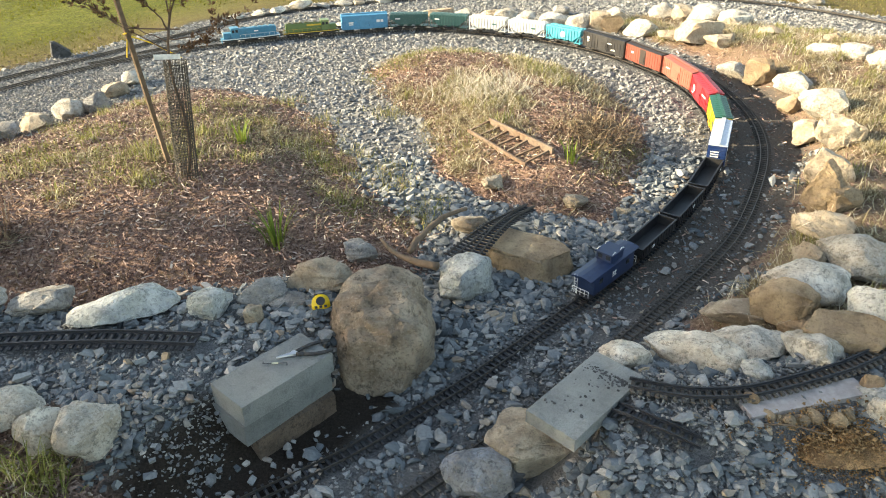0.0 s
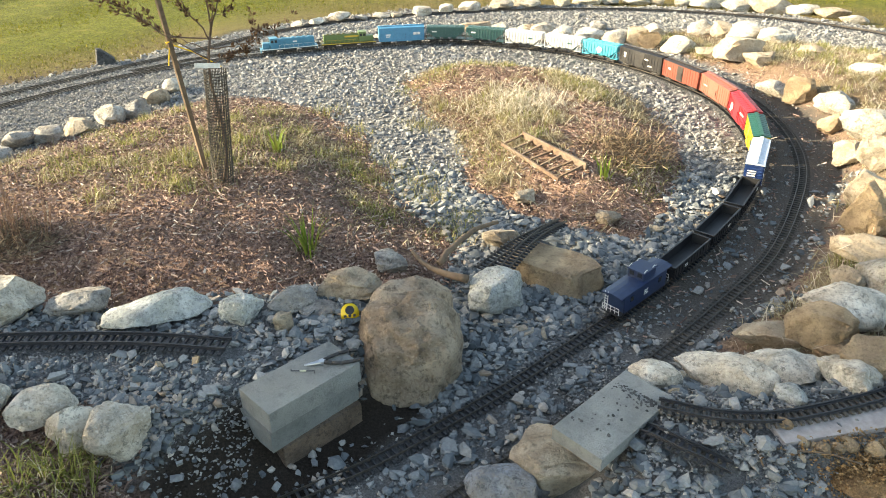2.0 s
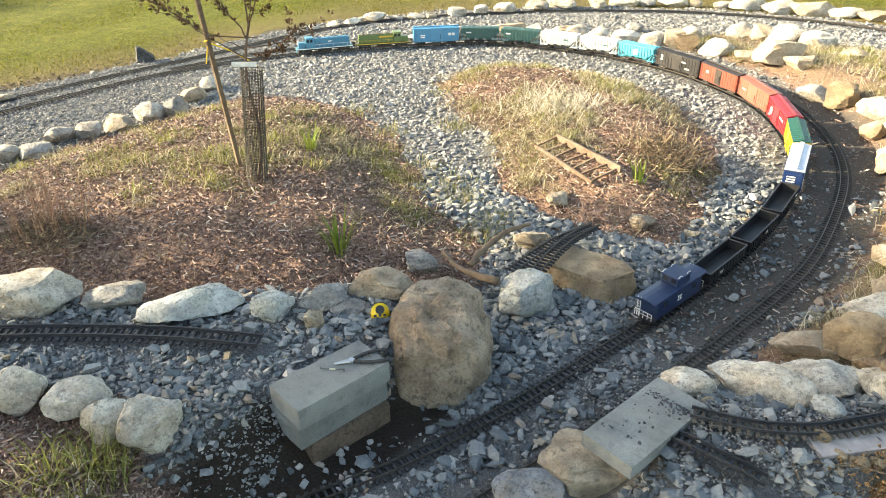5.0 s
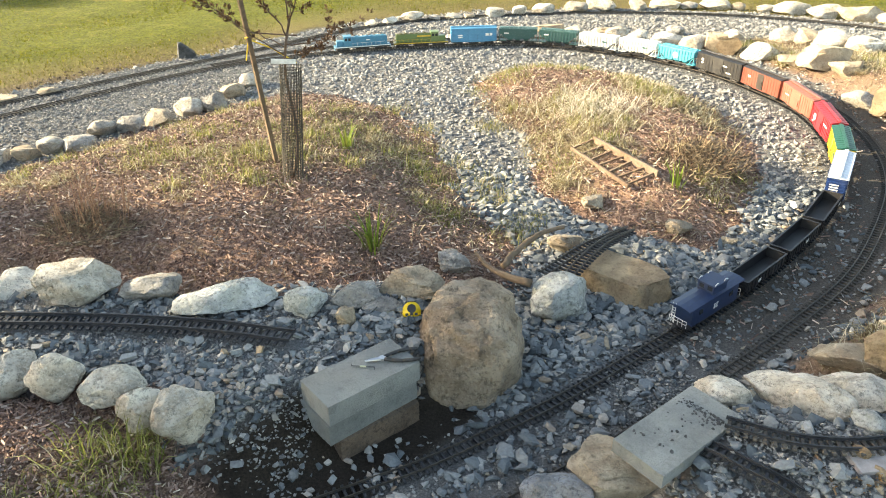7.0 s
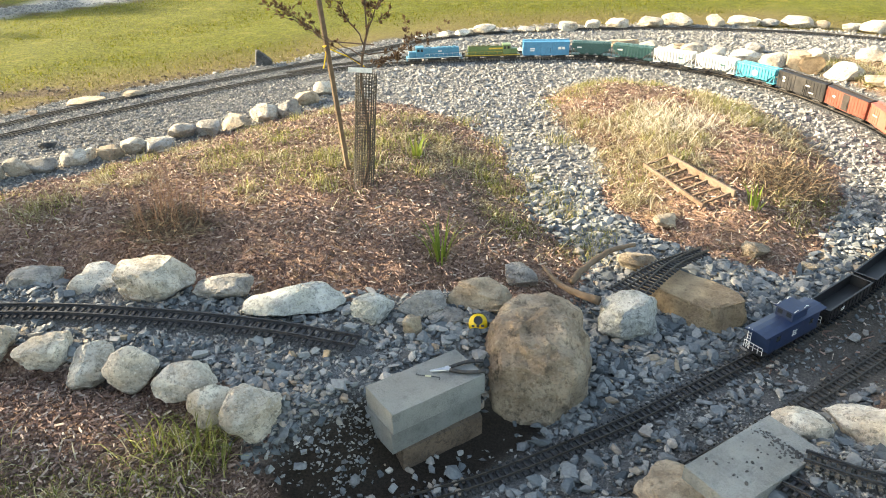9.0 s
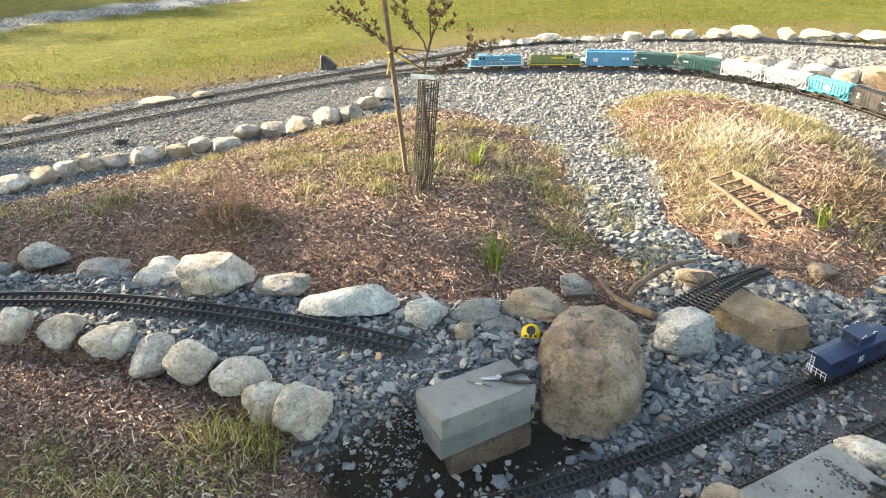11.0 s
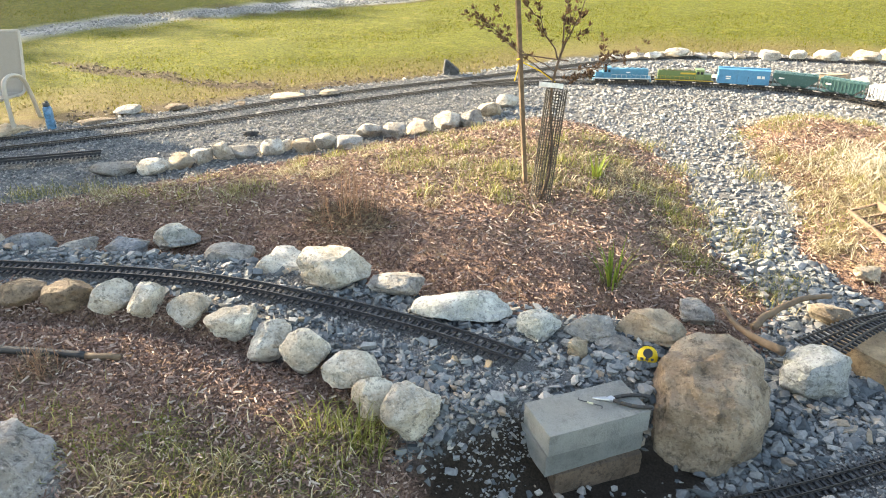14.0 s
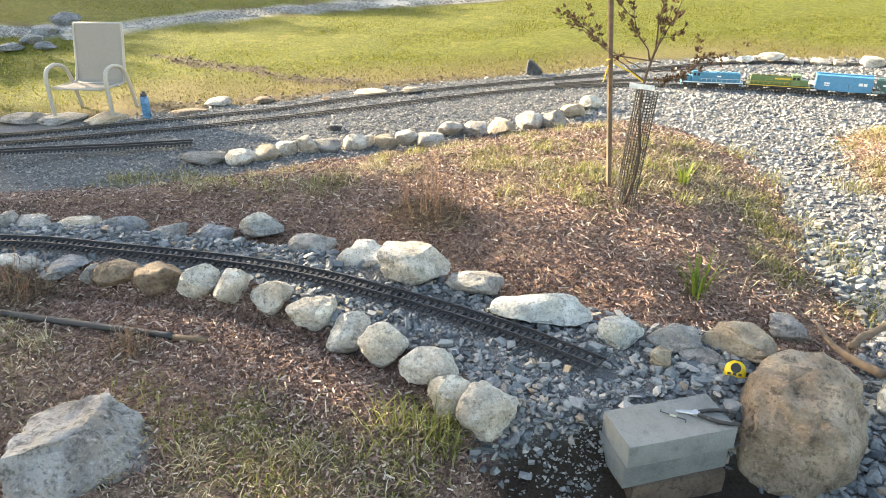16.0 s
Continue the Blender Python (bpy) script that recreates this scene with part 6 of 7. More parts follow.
def garden_chair():
    s = 0.70
    thing = empty("garden_chair", pose(-5.72, 1.51, ground_z(-5.8, 1.6) - 0.02, 0, 0, 30) @ Matrix.Diagonal((s * 1.12, s, s, 1)), "cream metal garden chair with grey-beige sling seat", "chair")
    w = 0.345
    for sx in (-1, 1):
        bm = bmesh.new()
        tube(bm, [(sx * w, -0.30, 0), (sx * w, -0.30, 0.35), (sx * w, -0.29, 0.55), (sx * w, -0.22, 0.645), (sx * w, -0.05, 0.66), (sx * w, 0.14, 0.58), (sx * w, 0.24, 0.38), (sx * w, 0.33, 0.0)], 0.025)
        part("arm_leg", bm, CHAIRFRAME, thing, "curved cream arm and leg tube", False)
        bm = bmesh.new()
        tube(bm, [(sx * 0.29, -0.29, 0.43), (sx * 0.29, 0.0, 0.40), (sx * 0.29, 0.20, 0.39), (sx * 0.29, 0.28, 0.48), (sx * 0.29, 0.40, 0.90), (sx * 0.285, 0.45, 1.09)], 0.017)
        part("side_rail", bm, CHAIRFRAME, thing, flat=False)
        bm = bmesh.new()
        rod(bm, (sx * 0.29, 0.0, 0.40), (sx * w, 0.0, 0.40), 0.012)
        part("bracket", bm, CHAIRFRAME, thing)
    for z, y in ((0.42, -0.29), (1.09, 0.45), (0.38, 0.18)):
        bm = bmesh.new()
        rod(bm, (-0.29, y, z), (0.29, y, z), 0.016)
        part("cross_bar", bm, CHAIRFRAME, thing, flat=False)
    bm = bmesh.new()
    prof = dense([(-0.29, 0.442), (0.0, 0.405), (0.20, 0.40), (0.275, 0.49), (0.385, 0.90), (0.435, 1.085), (0.455, 1.108), (0.475, 1.08), (0.46, 1.02)], 0.03)
    rows = [[bm.verts.new((x, a, b - 0.02 * (1 - (x / 0.285) ** 2) * (0.4 if a < 0.2 else 0))) for x in np.linspace(-0.285, 0.285, 9)] for a, b in prof]
    for a, b in zip(rows, rows[1:]):
        for k in range(8):
            bm.faces.new((a[k], a[k + 1], b[k + 1], b[k]))
    bmesh.ops.recalc_face_normals(bm, faces=bm.faces)
    got = bmesh.ops.solidify(bm, geom=bm.faces[:], thickness=0.004)
    part("sling", bm, SLING, thing, "grey-beige woven sling", False)


def bottle():
    thing = empty("water_bottle", pose(-5.22, 1.69, ground_z(-5.22, 1.69), 0, 0, 0) @ Matrix.Scale(1.06, 4), "blue water bottle with dark cap on the ground", "bottle")
    bm = bmesh.new()
    prof = [(0.0, 0.0), (0.033, 0.0), (0.036, 0.006), (0.036, 0.07), (0.033, 0.085), (0.036, 0.10), (0.036, 0.165), (0.028, 0.185), (0.0, 0.185)]
    rings = [[bm.verts.new((math.cos(6.2832 * k / 20) * r + 0.0, math.sin(6.2832 * k / 20) * r, z)) for k in range(20)] for r, z in prof[1:-1]]
    for a, b in zip(rings, rings[1:]):
        for k in range(20):
            bm.faces.new((a[k], a[(k + 1) % 20], b[(k + 1) % 20], b[k]))
    bm.faces.new(rings[0][::-1])
    bm.faces.new(rings[-1])
    part("body", bm, paint("blue_bottle", (0.055, 0.17, 0.30), 0.3, 0, 40, 0.6, 0.15), thing, "mottled blue body", False)
    bm = bmesh.new()
    rod(bm, (0, 0, 0.185), (0, 0, 0.212), 0.027, 0.024, 18)
    box(bm, (0.012, 0, 0.220), (0.03, 0.014, 0.016), None, 0.003)
    part("cap", bm, DARKGREY, thing, "dark cap", False)


garden_chair()
bottle()
for x, y, w, h, c in ((-6.05, 1.02, 0.42, 0.06, 1), (-5.78, 1.22, 0.40, 0.05, 1), (-5.45, 1.42, 0.34, 0.07, 3), (-6.5, 0.75, 0.35, 0.06, 1), (-9.3, 2.5, 0.34, 0.10, 2), (-9.0, 2.8, 0.25, 0.09, 2), (-9.5, 2.9, 0.3, 0.12, 2), (-9.9, 3.3, 0.36, 0.14, 2), (-9.3, 3.3, 0.22, 0.08, 1), (-10.4, 3.9, 0.42, 0.2, 2)):
    rock(x, y, w, h, c, "lying flat at the lawn's edge", angular=0.8, group="flat stones at the lawn")


# ---- the train ----
LINE_A = dense(on_line("A"), 0.01)
LINE_S = np.concatenate([[0], np.cumsum(np.linalg.norm(np.diff(LINE_A, axis=0), axis=1))])
RAIL_TOP = TIE_HIGH + 0.0045 + 0.0084


def on_rails(s):
    return Vector([float(np.interp(s, LINE_S, LINE_A[:, k])) for k in range(3)]) + Vector((0, 0, RAIL_TOP))


def car_pose(s, length):
    a, b = on_rails(s - length * 0.34), on_rails(s + length * 0.34)
    d = b - a
    return Matrix.Translation((a + b) / 2) @ Euler((0, -math.atan2(d.z, math.hypot(d.x, d.y)), math.atan2(d.y, d.x))).to_matrix().to_4x4()


CARBLACK = paint("black_car_paint", (0.016, 0.016, 0.018), 0.45, 0, 40, 0.2, 0.10)
WHEELS = paint("dark_wheel_metal", (0.06, 0.055, 0.05), 0.45, 0.6, 60, 0.2, 0.15)
WHITEMARK = paint("white_marking", (0.75, 0.74, 0.70), 0.5, 0, 60, 0.06, 0.06)
GLASS = paint("dark_cab_window", (0.02, 0.025, 0.03), 0.12, 0, 40, 0.1, 0.05)


def truck(parent, x, axles=2, wheelbase=0.062):
    bm = bmesh.new()
    half = wheelbase * (axles - 1) / 2
    for s in (-1, 1):
        box(bm, (x, s * 0.036, 0.017), (2 * half + 0.026, 0.007, 0.010), None, 0.002)
        for k in range(axles):
            box(bm, (x - half + k * wheelbase, s * 0.038, 0.015), (0.014, 0.008, 0.015), None, 0.002)
    box(bm, (x, 0, 0.020), (0.022, 0.070, 0.010), None, 0.002)
    frame_ob = part("truck", bm, CARBLACK, parent, "black sprung truck frame")
    for k in range(axles):
        bm = bmesh.new()
        cx = x - half + k * wheelbase
        for s in (-1, 1):
            rod(bm, (cx, s * 0.0205, 0.0155), (cx, s * 0.0265, 0.0155), 0.0155, None, 20)
            rod(bm, (cx, s * 0.0180, 0.0155), (cx, s * 0.0205, 0.0155), 0.0185, None, 20)
        rod(bm, (cx, -0.034, 0.0155), (cx, 0.034, 0.0155), 0.003, None, 8)
        part("wheelset", bm, WHEELS, frame_ob, "dark metal wheelset")


def underparts(thing, length, wide, axles=2, wheelbase=0.062):
    bm = bmesh.new()
    box(bm, (0, 0, 0.033), (length - 0.012, wide * 0.55, 0.010), None, 0.002)
    box(bm, (0, 0.018, 0.024), (length * 0.22, 0.016, 0.014), None, 0.002)
    box(bm, (length * 0.12, -0.02, 0.024), (0.035, 0.02, 0.014), None, 0.002)
    part("underframe", bm, CARBLACK, thing)
    for s in (-1, 1):
        truck(thing, s * (length / 2 - 0.075 - (axles - 2) * 0.02), axles, wheelbase)
        bm = bmesh.new()
        box(bm, (s * (length / 2 + 0.010), 0, 0.030), (0.030, 0.010, 0.009), None, 0.002)
        box(bm, (s * (length / 2 + 0.024), 0.003, 0.030), (0.010, 0.014, 0.012), None, 0.003)
        part("coupler", bm, CARBLACK, thing)


def marks(thing, spots, side_y, material=WHITEMARK, name="marking"):
    """Plain bars or discs on both sides: x, z, width, height, round."""
    for s in (-1, 1):
        for x, z, w, h, disc in spots:
            bm = bmesh.new()
            if disc:
                bmesh.ops.create_cone(bm, cap_ends=True, segments=24, radius1=w / 2, radius2=w / 2, depth=0.0012, matrix=pose(-s * x, s * side_y, z, 90))
            else:
                box(bm, (-s * x, s * side_y, z), (w, 0.0012, h))
            part(name, bm, material, thing, "pale painted marking")


def boxcar(s, length, label, body, roof, door, door_wide=0.30, end=None, high=0.150, wide=0.108, spots=(), mark=WHITEMARK, walk_mat=None, door_x=0.0):
    thing = empty("boxcar", car_pose(s, length), label, "train car", "cars of the model train")
    underparts(thing, length, wide)
    z0, z1 = 0.036, 0.036 + high - 0.014
    bm = bmesh.new()
    box(bm, (0, 0, (z0 + z1) / 2), (length, wide, z1 - z0), None, 0.002)
    n = 15
    for k in range(n):
        x = -length / 2 + 0.012 + k * (length - 0.024) / (n - 1)
        if abs(x - door_x) > length * door_wide / 2 + 0.005:
            for sy in (-1, 1):
                box(bm, (x, sy * (wide / 2 + 0.001), (z0 + z1) / 2), (0.003, 0.003, z1 - z0 - 0.008))
    for sx in (-1, 1):
        for k in range(7):
            box(bm, (sx * (length / 2 + 0.001), 0, z0 + 0.014 + k * (z1 - z0 - 0.024) / 6), (0.0035, wide * 0.86, 0.006), None, 0.0012)
    part("body", bm, body, thing)
    bm = bmesh.new()
    prof = [(-wide / 2 - 0.003, z1 - 0.001), (-wide / 2 - 0.003, z1 + 0.003), (0, z1 + 0.013), (wide / 2 + 0.003, z1 + 0.003), (wide / 2 + 0.003, z1 - 0.001)]
    rings = [[bm.verts.new((x, a, b)) for a, b in prof] for x in (-length / 2 - 0.003, length / 2 + 0.003)]
    for k in range(5):
        bm.faces.new((rings[0][k], rings[0][(k + 1) % 5], rings[1][(k + 1) % 5], rings[1][k]))
    bm.faces.new(rings[0][::-1])
    bm.faces.new(rings[1])
    bmesh.ops.recalc_face_normals(bm, faces=bm.faces)
    for k in range(11):
        x = -length / 2 + 0.02 + k * (length - 0.04) / 10
        for sy in (-1, 1):
            box(bm, (x, sy * wide * 0.27, z1 + 0.0085), (0.004, wide * 0.46, 0.002), Euler((-sy * math.atan2(0.010, wide / 2), 0, 0)))
    part("roof", bm, roof, thing)
    bm = bmesh.new()
    for k in (-1, 0, 1):
        box(bm, (0, k * 0.0085, z1 + 0.0175), (length + 0.008, 0.007, 0.003), None, 0.0006)
    for k in range(9):
        box(bm, ((k - 4) * length / 9, 0, z1 + 0.0145), (0.004, 0.026, 0.004))
    part("roof_walk", bm, walk_mat or roof, thing)
    for sy in (-1, 1):
        bm = bmesh.new()
        dw = length * door_wide
        box(bm, (door_x, sy * (wide / 2 + 0.0025), (z0 + z1) / 2), (dw, 0.004, z1 - z0 - 0.006), None, 0.001)
        for k in range(4):
            box(bm, (door_x, sy * (wide / 2 + 0.005), z0 + 0.02 + k * (z1 - z0 - 0.04) / 3), (dw * 0.9, 0.0025, 0.003))
        door_ob = part("door", bm, door, thing)
        bm = bmesh.new()
        box(bm, (door_x - dw * 0.36, sy * (wide / 2 + 0.007), z0 + 0.05), (0.003, 0.003, 0.05))
        part("latch_bar", bm, CARBLACK, door_ob)
        for z in (z0 + 0.001, z1 - 0.003):
            bm = bmesh.new()
            box(bm, (door_x, sy * (wide / 2 + 0.005), z), (dw * 2, 0.003, 0.003))
            part("door_track", bm, body, thing)
    for sx, sy in ((1, 1), (-1, -1), (1, -1), (-1, 1)):
        bm = bmesh.new()
        top = 0.9 if sx == sy else 0.45
        for k in range(int(8 * top)):
            box(bm, (sx * (length / 2 - 0.014), sy * (wide / 2 + 0.005), z0 + 0.008 + k * (z1 - z0) / 8), (0.020, 0.0016, 0.0016))
        for a in (-1, 1):
            box(bm, (sx * (length / 2 - 0.014) + a * 0.010, sy * (wide / 2 + 0.005), z0 + (z1 - z0) * top / 2), (0.0016, 0.0016, (z1 - z0) * top))
        part("ladder", bm, walk_mat or body, thing)
    if end:
        for sx in (-1, 1):
            bm = bmesh.new()
            for k in range(5):
                box(bm, (sx * (length / 2 + 0.0035), 0.012, z0 + 0.03 + k * 0.016), (0.002, 0.05, 0.007))
            part("end_marking", bm, end, thing)
    marks(thing, spots, wide / 2 + 0.0034, mark)
    return thing


def hopper(s, length, label, body, roof, spots=(), mark=WHITEMARK):
    wide, z0, z1 = 0.108, 0.060, 0.158
    thing = empty("hopper_car", car_pose(s, length), label, "train car", "cars of the model train")
    underparts(thing, length, wide)
    bm = bmesh.new()
    low = length / 2 - 0.085
    prof = [(-length / 2, z1 - 0.036), (-length / 2, z1), (length / 2, z1), (length / 2, z1 - 0.036), (low, z0), (-low, z0)]
    rings = [[bm.verts.new((a, y, b)) for a, b in prof] for y in (-wide / 2, wide / 2)]
    for k in range(6):
        bm.faces.new((rings[0][k], rings[0][(k + 1) % 6], rings[1][(k + 1) % 6], rings[1][k]))
    bm.faces.new(rings[0][::-1])
    bm.faces.new(rings[1])
    bmesh.ops.recalc_face_normals(bm, faces=bm.faces)
    for k in range(13):
        x = -length / 2 + 0.008 + k * (length - 0.016) / 12
        lo = max(z0, z1 - 0.036 - (length / 2 - abs(x)) / 0.085 * (z1 - 0.036 - z0))
        for sy in (-1, 1):
            box(bm, (x, sy * (wide / 2 + 0.0025), (lo + z1) / 2), (0.005, 0.006, z1 - lo))
    part("body", bm, body, thing)
    for sx in (-1, 1):
        bm = bmesh.new()
        for sy in (-1, 1):
            box(bm, (sx * (length / 2 - 0.004), sy * (wide / 2 - 0.004), 0.080), (0.006, 0.006, 0.09))
            box(bm, (sx * (length / 2 - 0.040), sy * (wide / 2 - 0.006), 0.068), (0.006, 0.006, 0.075), Euler((0, sx * 0.6, 0)))
        box(bm, (sx * (length / 2 - 0.035), 0, 0.0405), (0.08, wide * 0.9, 0.006), None, 0.001)
        for k in range(5):
            box(bm, (sx * (length / 2 - 0.001), 0.03, 0.055 + k * 0.018), (0.002, 0.03, 0.002))
        part("end_frame", bm, body, thing)
    for k in (-1, 0, 1):
        bm = bmesh.new()
        bmesh.ops.create_cone(bm, cap_ends=True, segments=4, radius1=0.018, radius2=0.052, depth=0.034, matrix=pose(k * 0.085, 0, 0.046, 0, 0, 45))
        part("outlet_bay", bm, body, thing)
    bm = bmesh.new()
    box(bm, (0, 0, z1 + 0.003), (length + 0.004, wide + 0.006, 0.006), None, 0.002)
    for sy in (-1, 1):
        box(bm, (0, sy * (wide / 2 - 0.012), z1 + 0.010), (length, 0.016, 0.002))
    part("roof", bm, roof, thing)
    for k in range(8):
        bm = bmesh.new()
        box(bm, ((k - 3.5) * length / 8.4, 0, z1 + 0.010), (length / 10.5, 0.034, 0.009), None, 0.002)
        for sy in (-1, 1):
            box(bm, ((k - 3.5) * length / 8.4, sy * 0.034, z1 + 0.008), (0.006, 0.030, 0.006))
        part("hatch", bm, roof, thing)
    marks(thing, spots, wide / 2 + 0.0062, mark)


def gondola(s, length, label, mark_x=0.1):
    wide, z0, z1 = 0.106, 0.040, 0.098
    thing = empty("gondola_car", car_pose(s, length), label, "train car", "cars of the model train")
    underparts(thing, length, wide)
    bm = bmesh.new()
    box(bm, (0, 0, z0), (length, wide - 0.004, 0.006), None, 0.001)
    part("floor", bm, CARBLACK, thing)
    for s2 in (-1, 1):
        bm = bmesh.new()
        box(bm, (0, s2 * wide / 2, (z0 + z1) / 2), (length, 0.004, z1 - z0), None, 0.001)
        box(bm, (0, s2 * wide / 2, z1), (length + 0.004, 0.009, 0.005), None, 0.001)
        for k in range(12):
            box(bm, (-length / 2 + 0.012 + k * (length - 0.024) / 11, s2 * (wide / 2 + 0.003), (z0 + z1) / 2 - 0.002), (0.005, 0.005, z1 - z0 - 0.006))
        part("side_wall", bm, CARBLACK, thing)
        bm = bmesh.new()
        box(bm, (s2 * length / 2, 0, (z0 + z1) / 2), (0.004, wide, z1 - z0), None, 0.001)
        box(bm, (s2 * length / 2, 0, z1), (0.009, wide + 0.004, 0.005), None, 0.001)
        for k in range(3):
            box(bm, (s2 * (length / 2 + 0.002), 0, z0 + 0.012 + k * 0.016), (0.004, wide * 0.9, 0.005))
        part("end_wall", bm, CARBLACK, thing)
    marks(thing, [(mark_x, z0 + 0.034, 0.034, 0.004, False), (mark_x, z0 + 0.025, 0.030, 0.005, False)], wide / 2 + 0.0064)


def loco(s, length, label, body, top, stripe, mark, nose_first=True):
    wide = 0.102
    m = car_pose(s, length)
    if not nose_first:
        m = m @ pose(0, 0, 0, 0, 0, 180)
    thing = empty("diesel_locomotive", m, label, "locomotive", "locomotives of the model train")
    underparts(thing, length, wide, 3, 0.046)
    bm = bmesh.new()
    box(bm, (0, 0, 0.046), (length, wide, 0.012), None, 0.002)
    for sx in (-1, 1):
        box(bm, (sx * (length / 2 - 0.004), 0, 0.032), (0.008, wide * 0.9, 0.034), None, 0.002)
    part("walkway", bm, top, thing)
    bm = bmesh.new()
    box(bm, (0, 0, 0.026), (length * 0.24, 0.070, 0.026), None, 0.006)
    part("fuel_tank", bm, CARBLACK, thing)
    bm = bmesh.new()
    x0, x1 = -length / 2 + 0.03, length / 2 - 0.18
    box(bm, ((x0 + x1) / 2, 0, 0.093), (x1 - x0, 0.060, 0.082), None, 0.004)
    for k in range(16):
        for sy in (-1, 1):
            box(bm, (x0 + 0.015 + k * (x1 - x0 - 0.03) / 15, sy * 0.0305, 0.085), (0.010, 0.002, 0.050))
    part("hood", bm, body, thing)
    bm = bmesh.new()
    box(bm, ((x0 + x1) / 2, 0, 0.136), (x1 - x0 - 0.01, 0.050, 0.006), None, 0.002)
    for k in range(4):
        rod(bm, (x0 + 0.05 + k * 0.055, 0, 0.137), (x0 + 0.05 + k * 0.055, 0, 0.145), 0.019, None, 16)
    box(bm, (x1 - 0.06, 0, 0.142), (0.03, 0.02, 0.010), None, 0.002)
    part("roof_fans", bm, top, thing)
    bm = bmesh.new()
    cx = length / 2 - 0.140
    box(bm, (cx, 0, 0.100), (0.080, 0.098, 0.096), None, 0.006)
    box(bm, (cx, 0, 0.150), (0.086, 0.100, 0.006), None, 0.002)
    cab = part("cab", bm, body, thing)
    for sy in (-1, 1):
        for k in (-1, 1):
            bm = bmesh.new()
            box(bm, (cx + k * 0.018, sy * 0.0492, 0.122), (0.024, 0.002, 0.026), None, 0.0008)
            part("window", bm, GLASS, cab, "dark cab window")
        bm = bmesh.new()
        box(bm, (cx + 0.0402, sy * 0.026, 0.124), (0.002, 0.026, 0.022), None, 0.0008)
        part("windscreen", bm, GLASS, cab, "dark windscreen")
    bm = bmesh.new()
    box(bm, (length / 2 - 0.062, 0, 0.080), (0.076, 0.066, 0.056), None, 0.008)
    nose = part("nose", bm, body, thing)
    bm = bmesh.new()
    for sy in (-1, 1):
        rod(bm, (length / 2 - 0.028, sy * 0.010, 0.094), (length / 2 - 0.022, sy * 0.010, 0.094), 0.006, None, 12)
    part("headlight", bm, WHITEMARK, nose, "round twin headlight")
    for sy in (-1, 1):
        bm = bmesh.new()
        rod(bm, (-length / 2 + 0.01, sy * 0.049, 0.083), (cx - 0.05, sy * 0.049, 0.083), 0.0012, None, 5)
        for k in range(9):
            x = -length / 2 + 0.01 + k * (cx - 0.06 + length / 2) / 8
            rod(bm, (x, sy * 0.049, 0.052), (x, sy * 0.049, 0.083), 0.0012, None, 5)
        part("handrail", bm, stripe, thing, "thin painted handrail")
        bm = bmesh.new()
        box(bm, (0, sy * (wide / 2 + 0.0006), 0.0465), (length - 0.004, 0.0016, 0.007))
        part("sill_stripe", bm, stripe, thing, "pale sill stripe")
    marks(thing, mark, 0.0318, stripe)


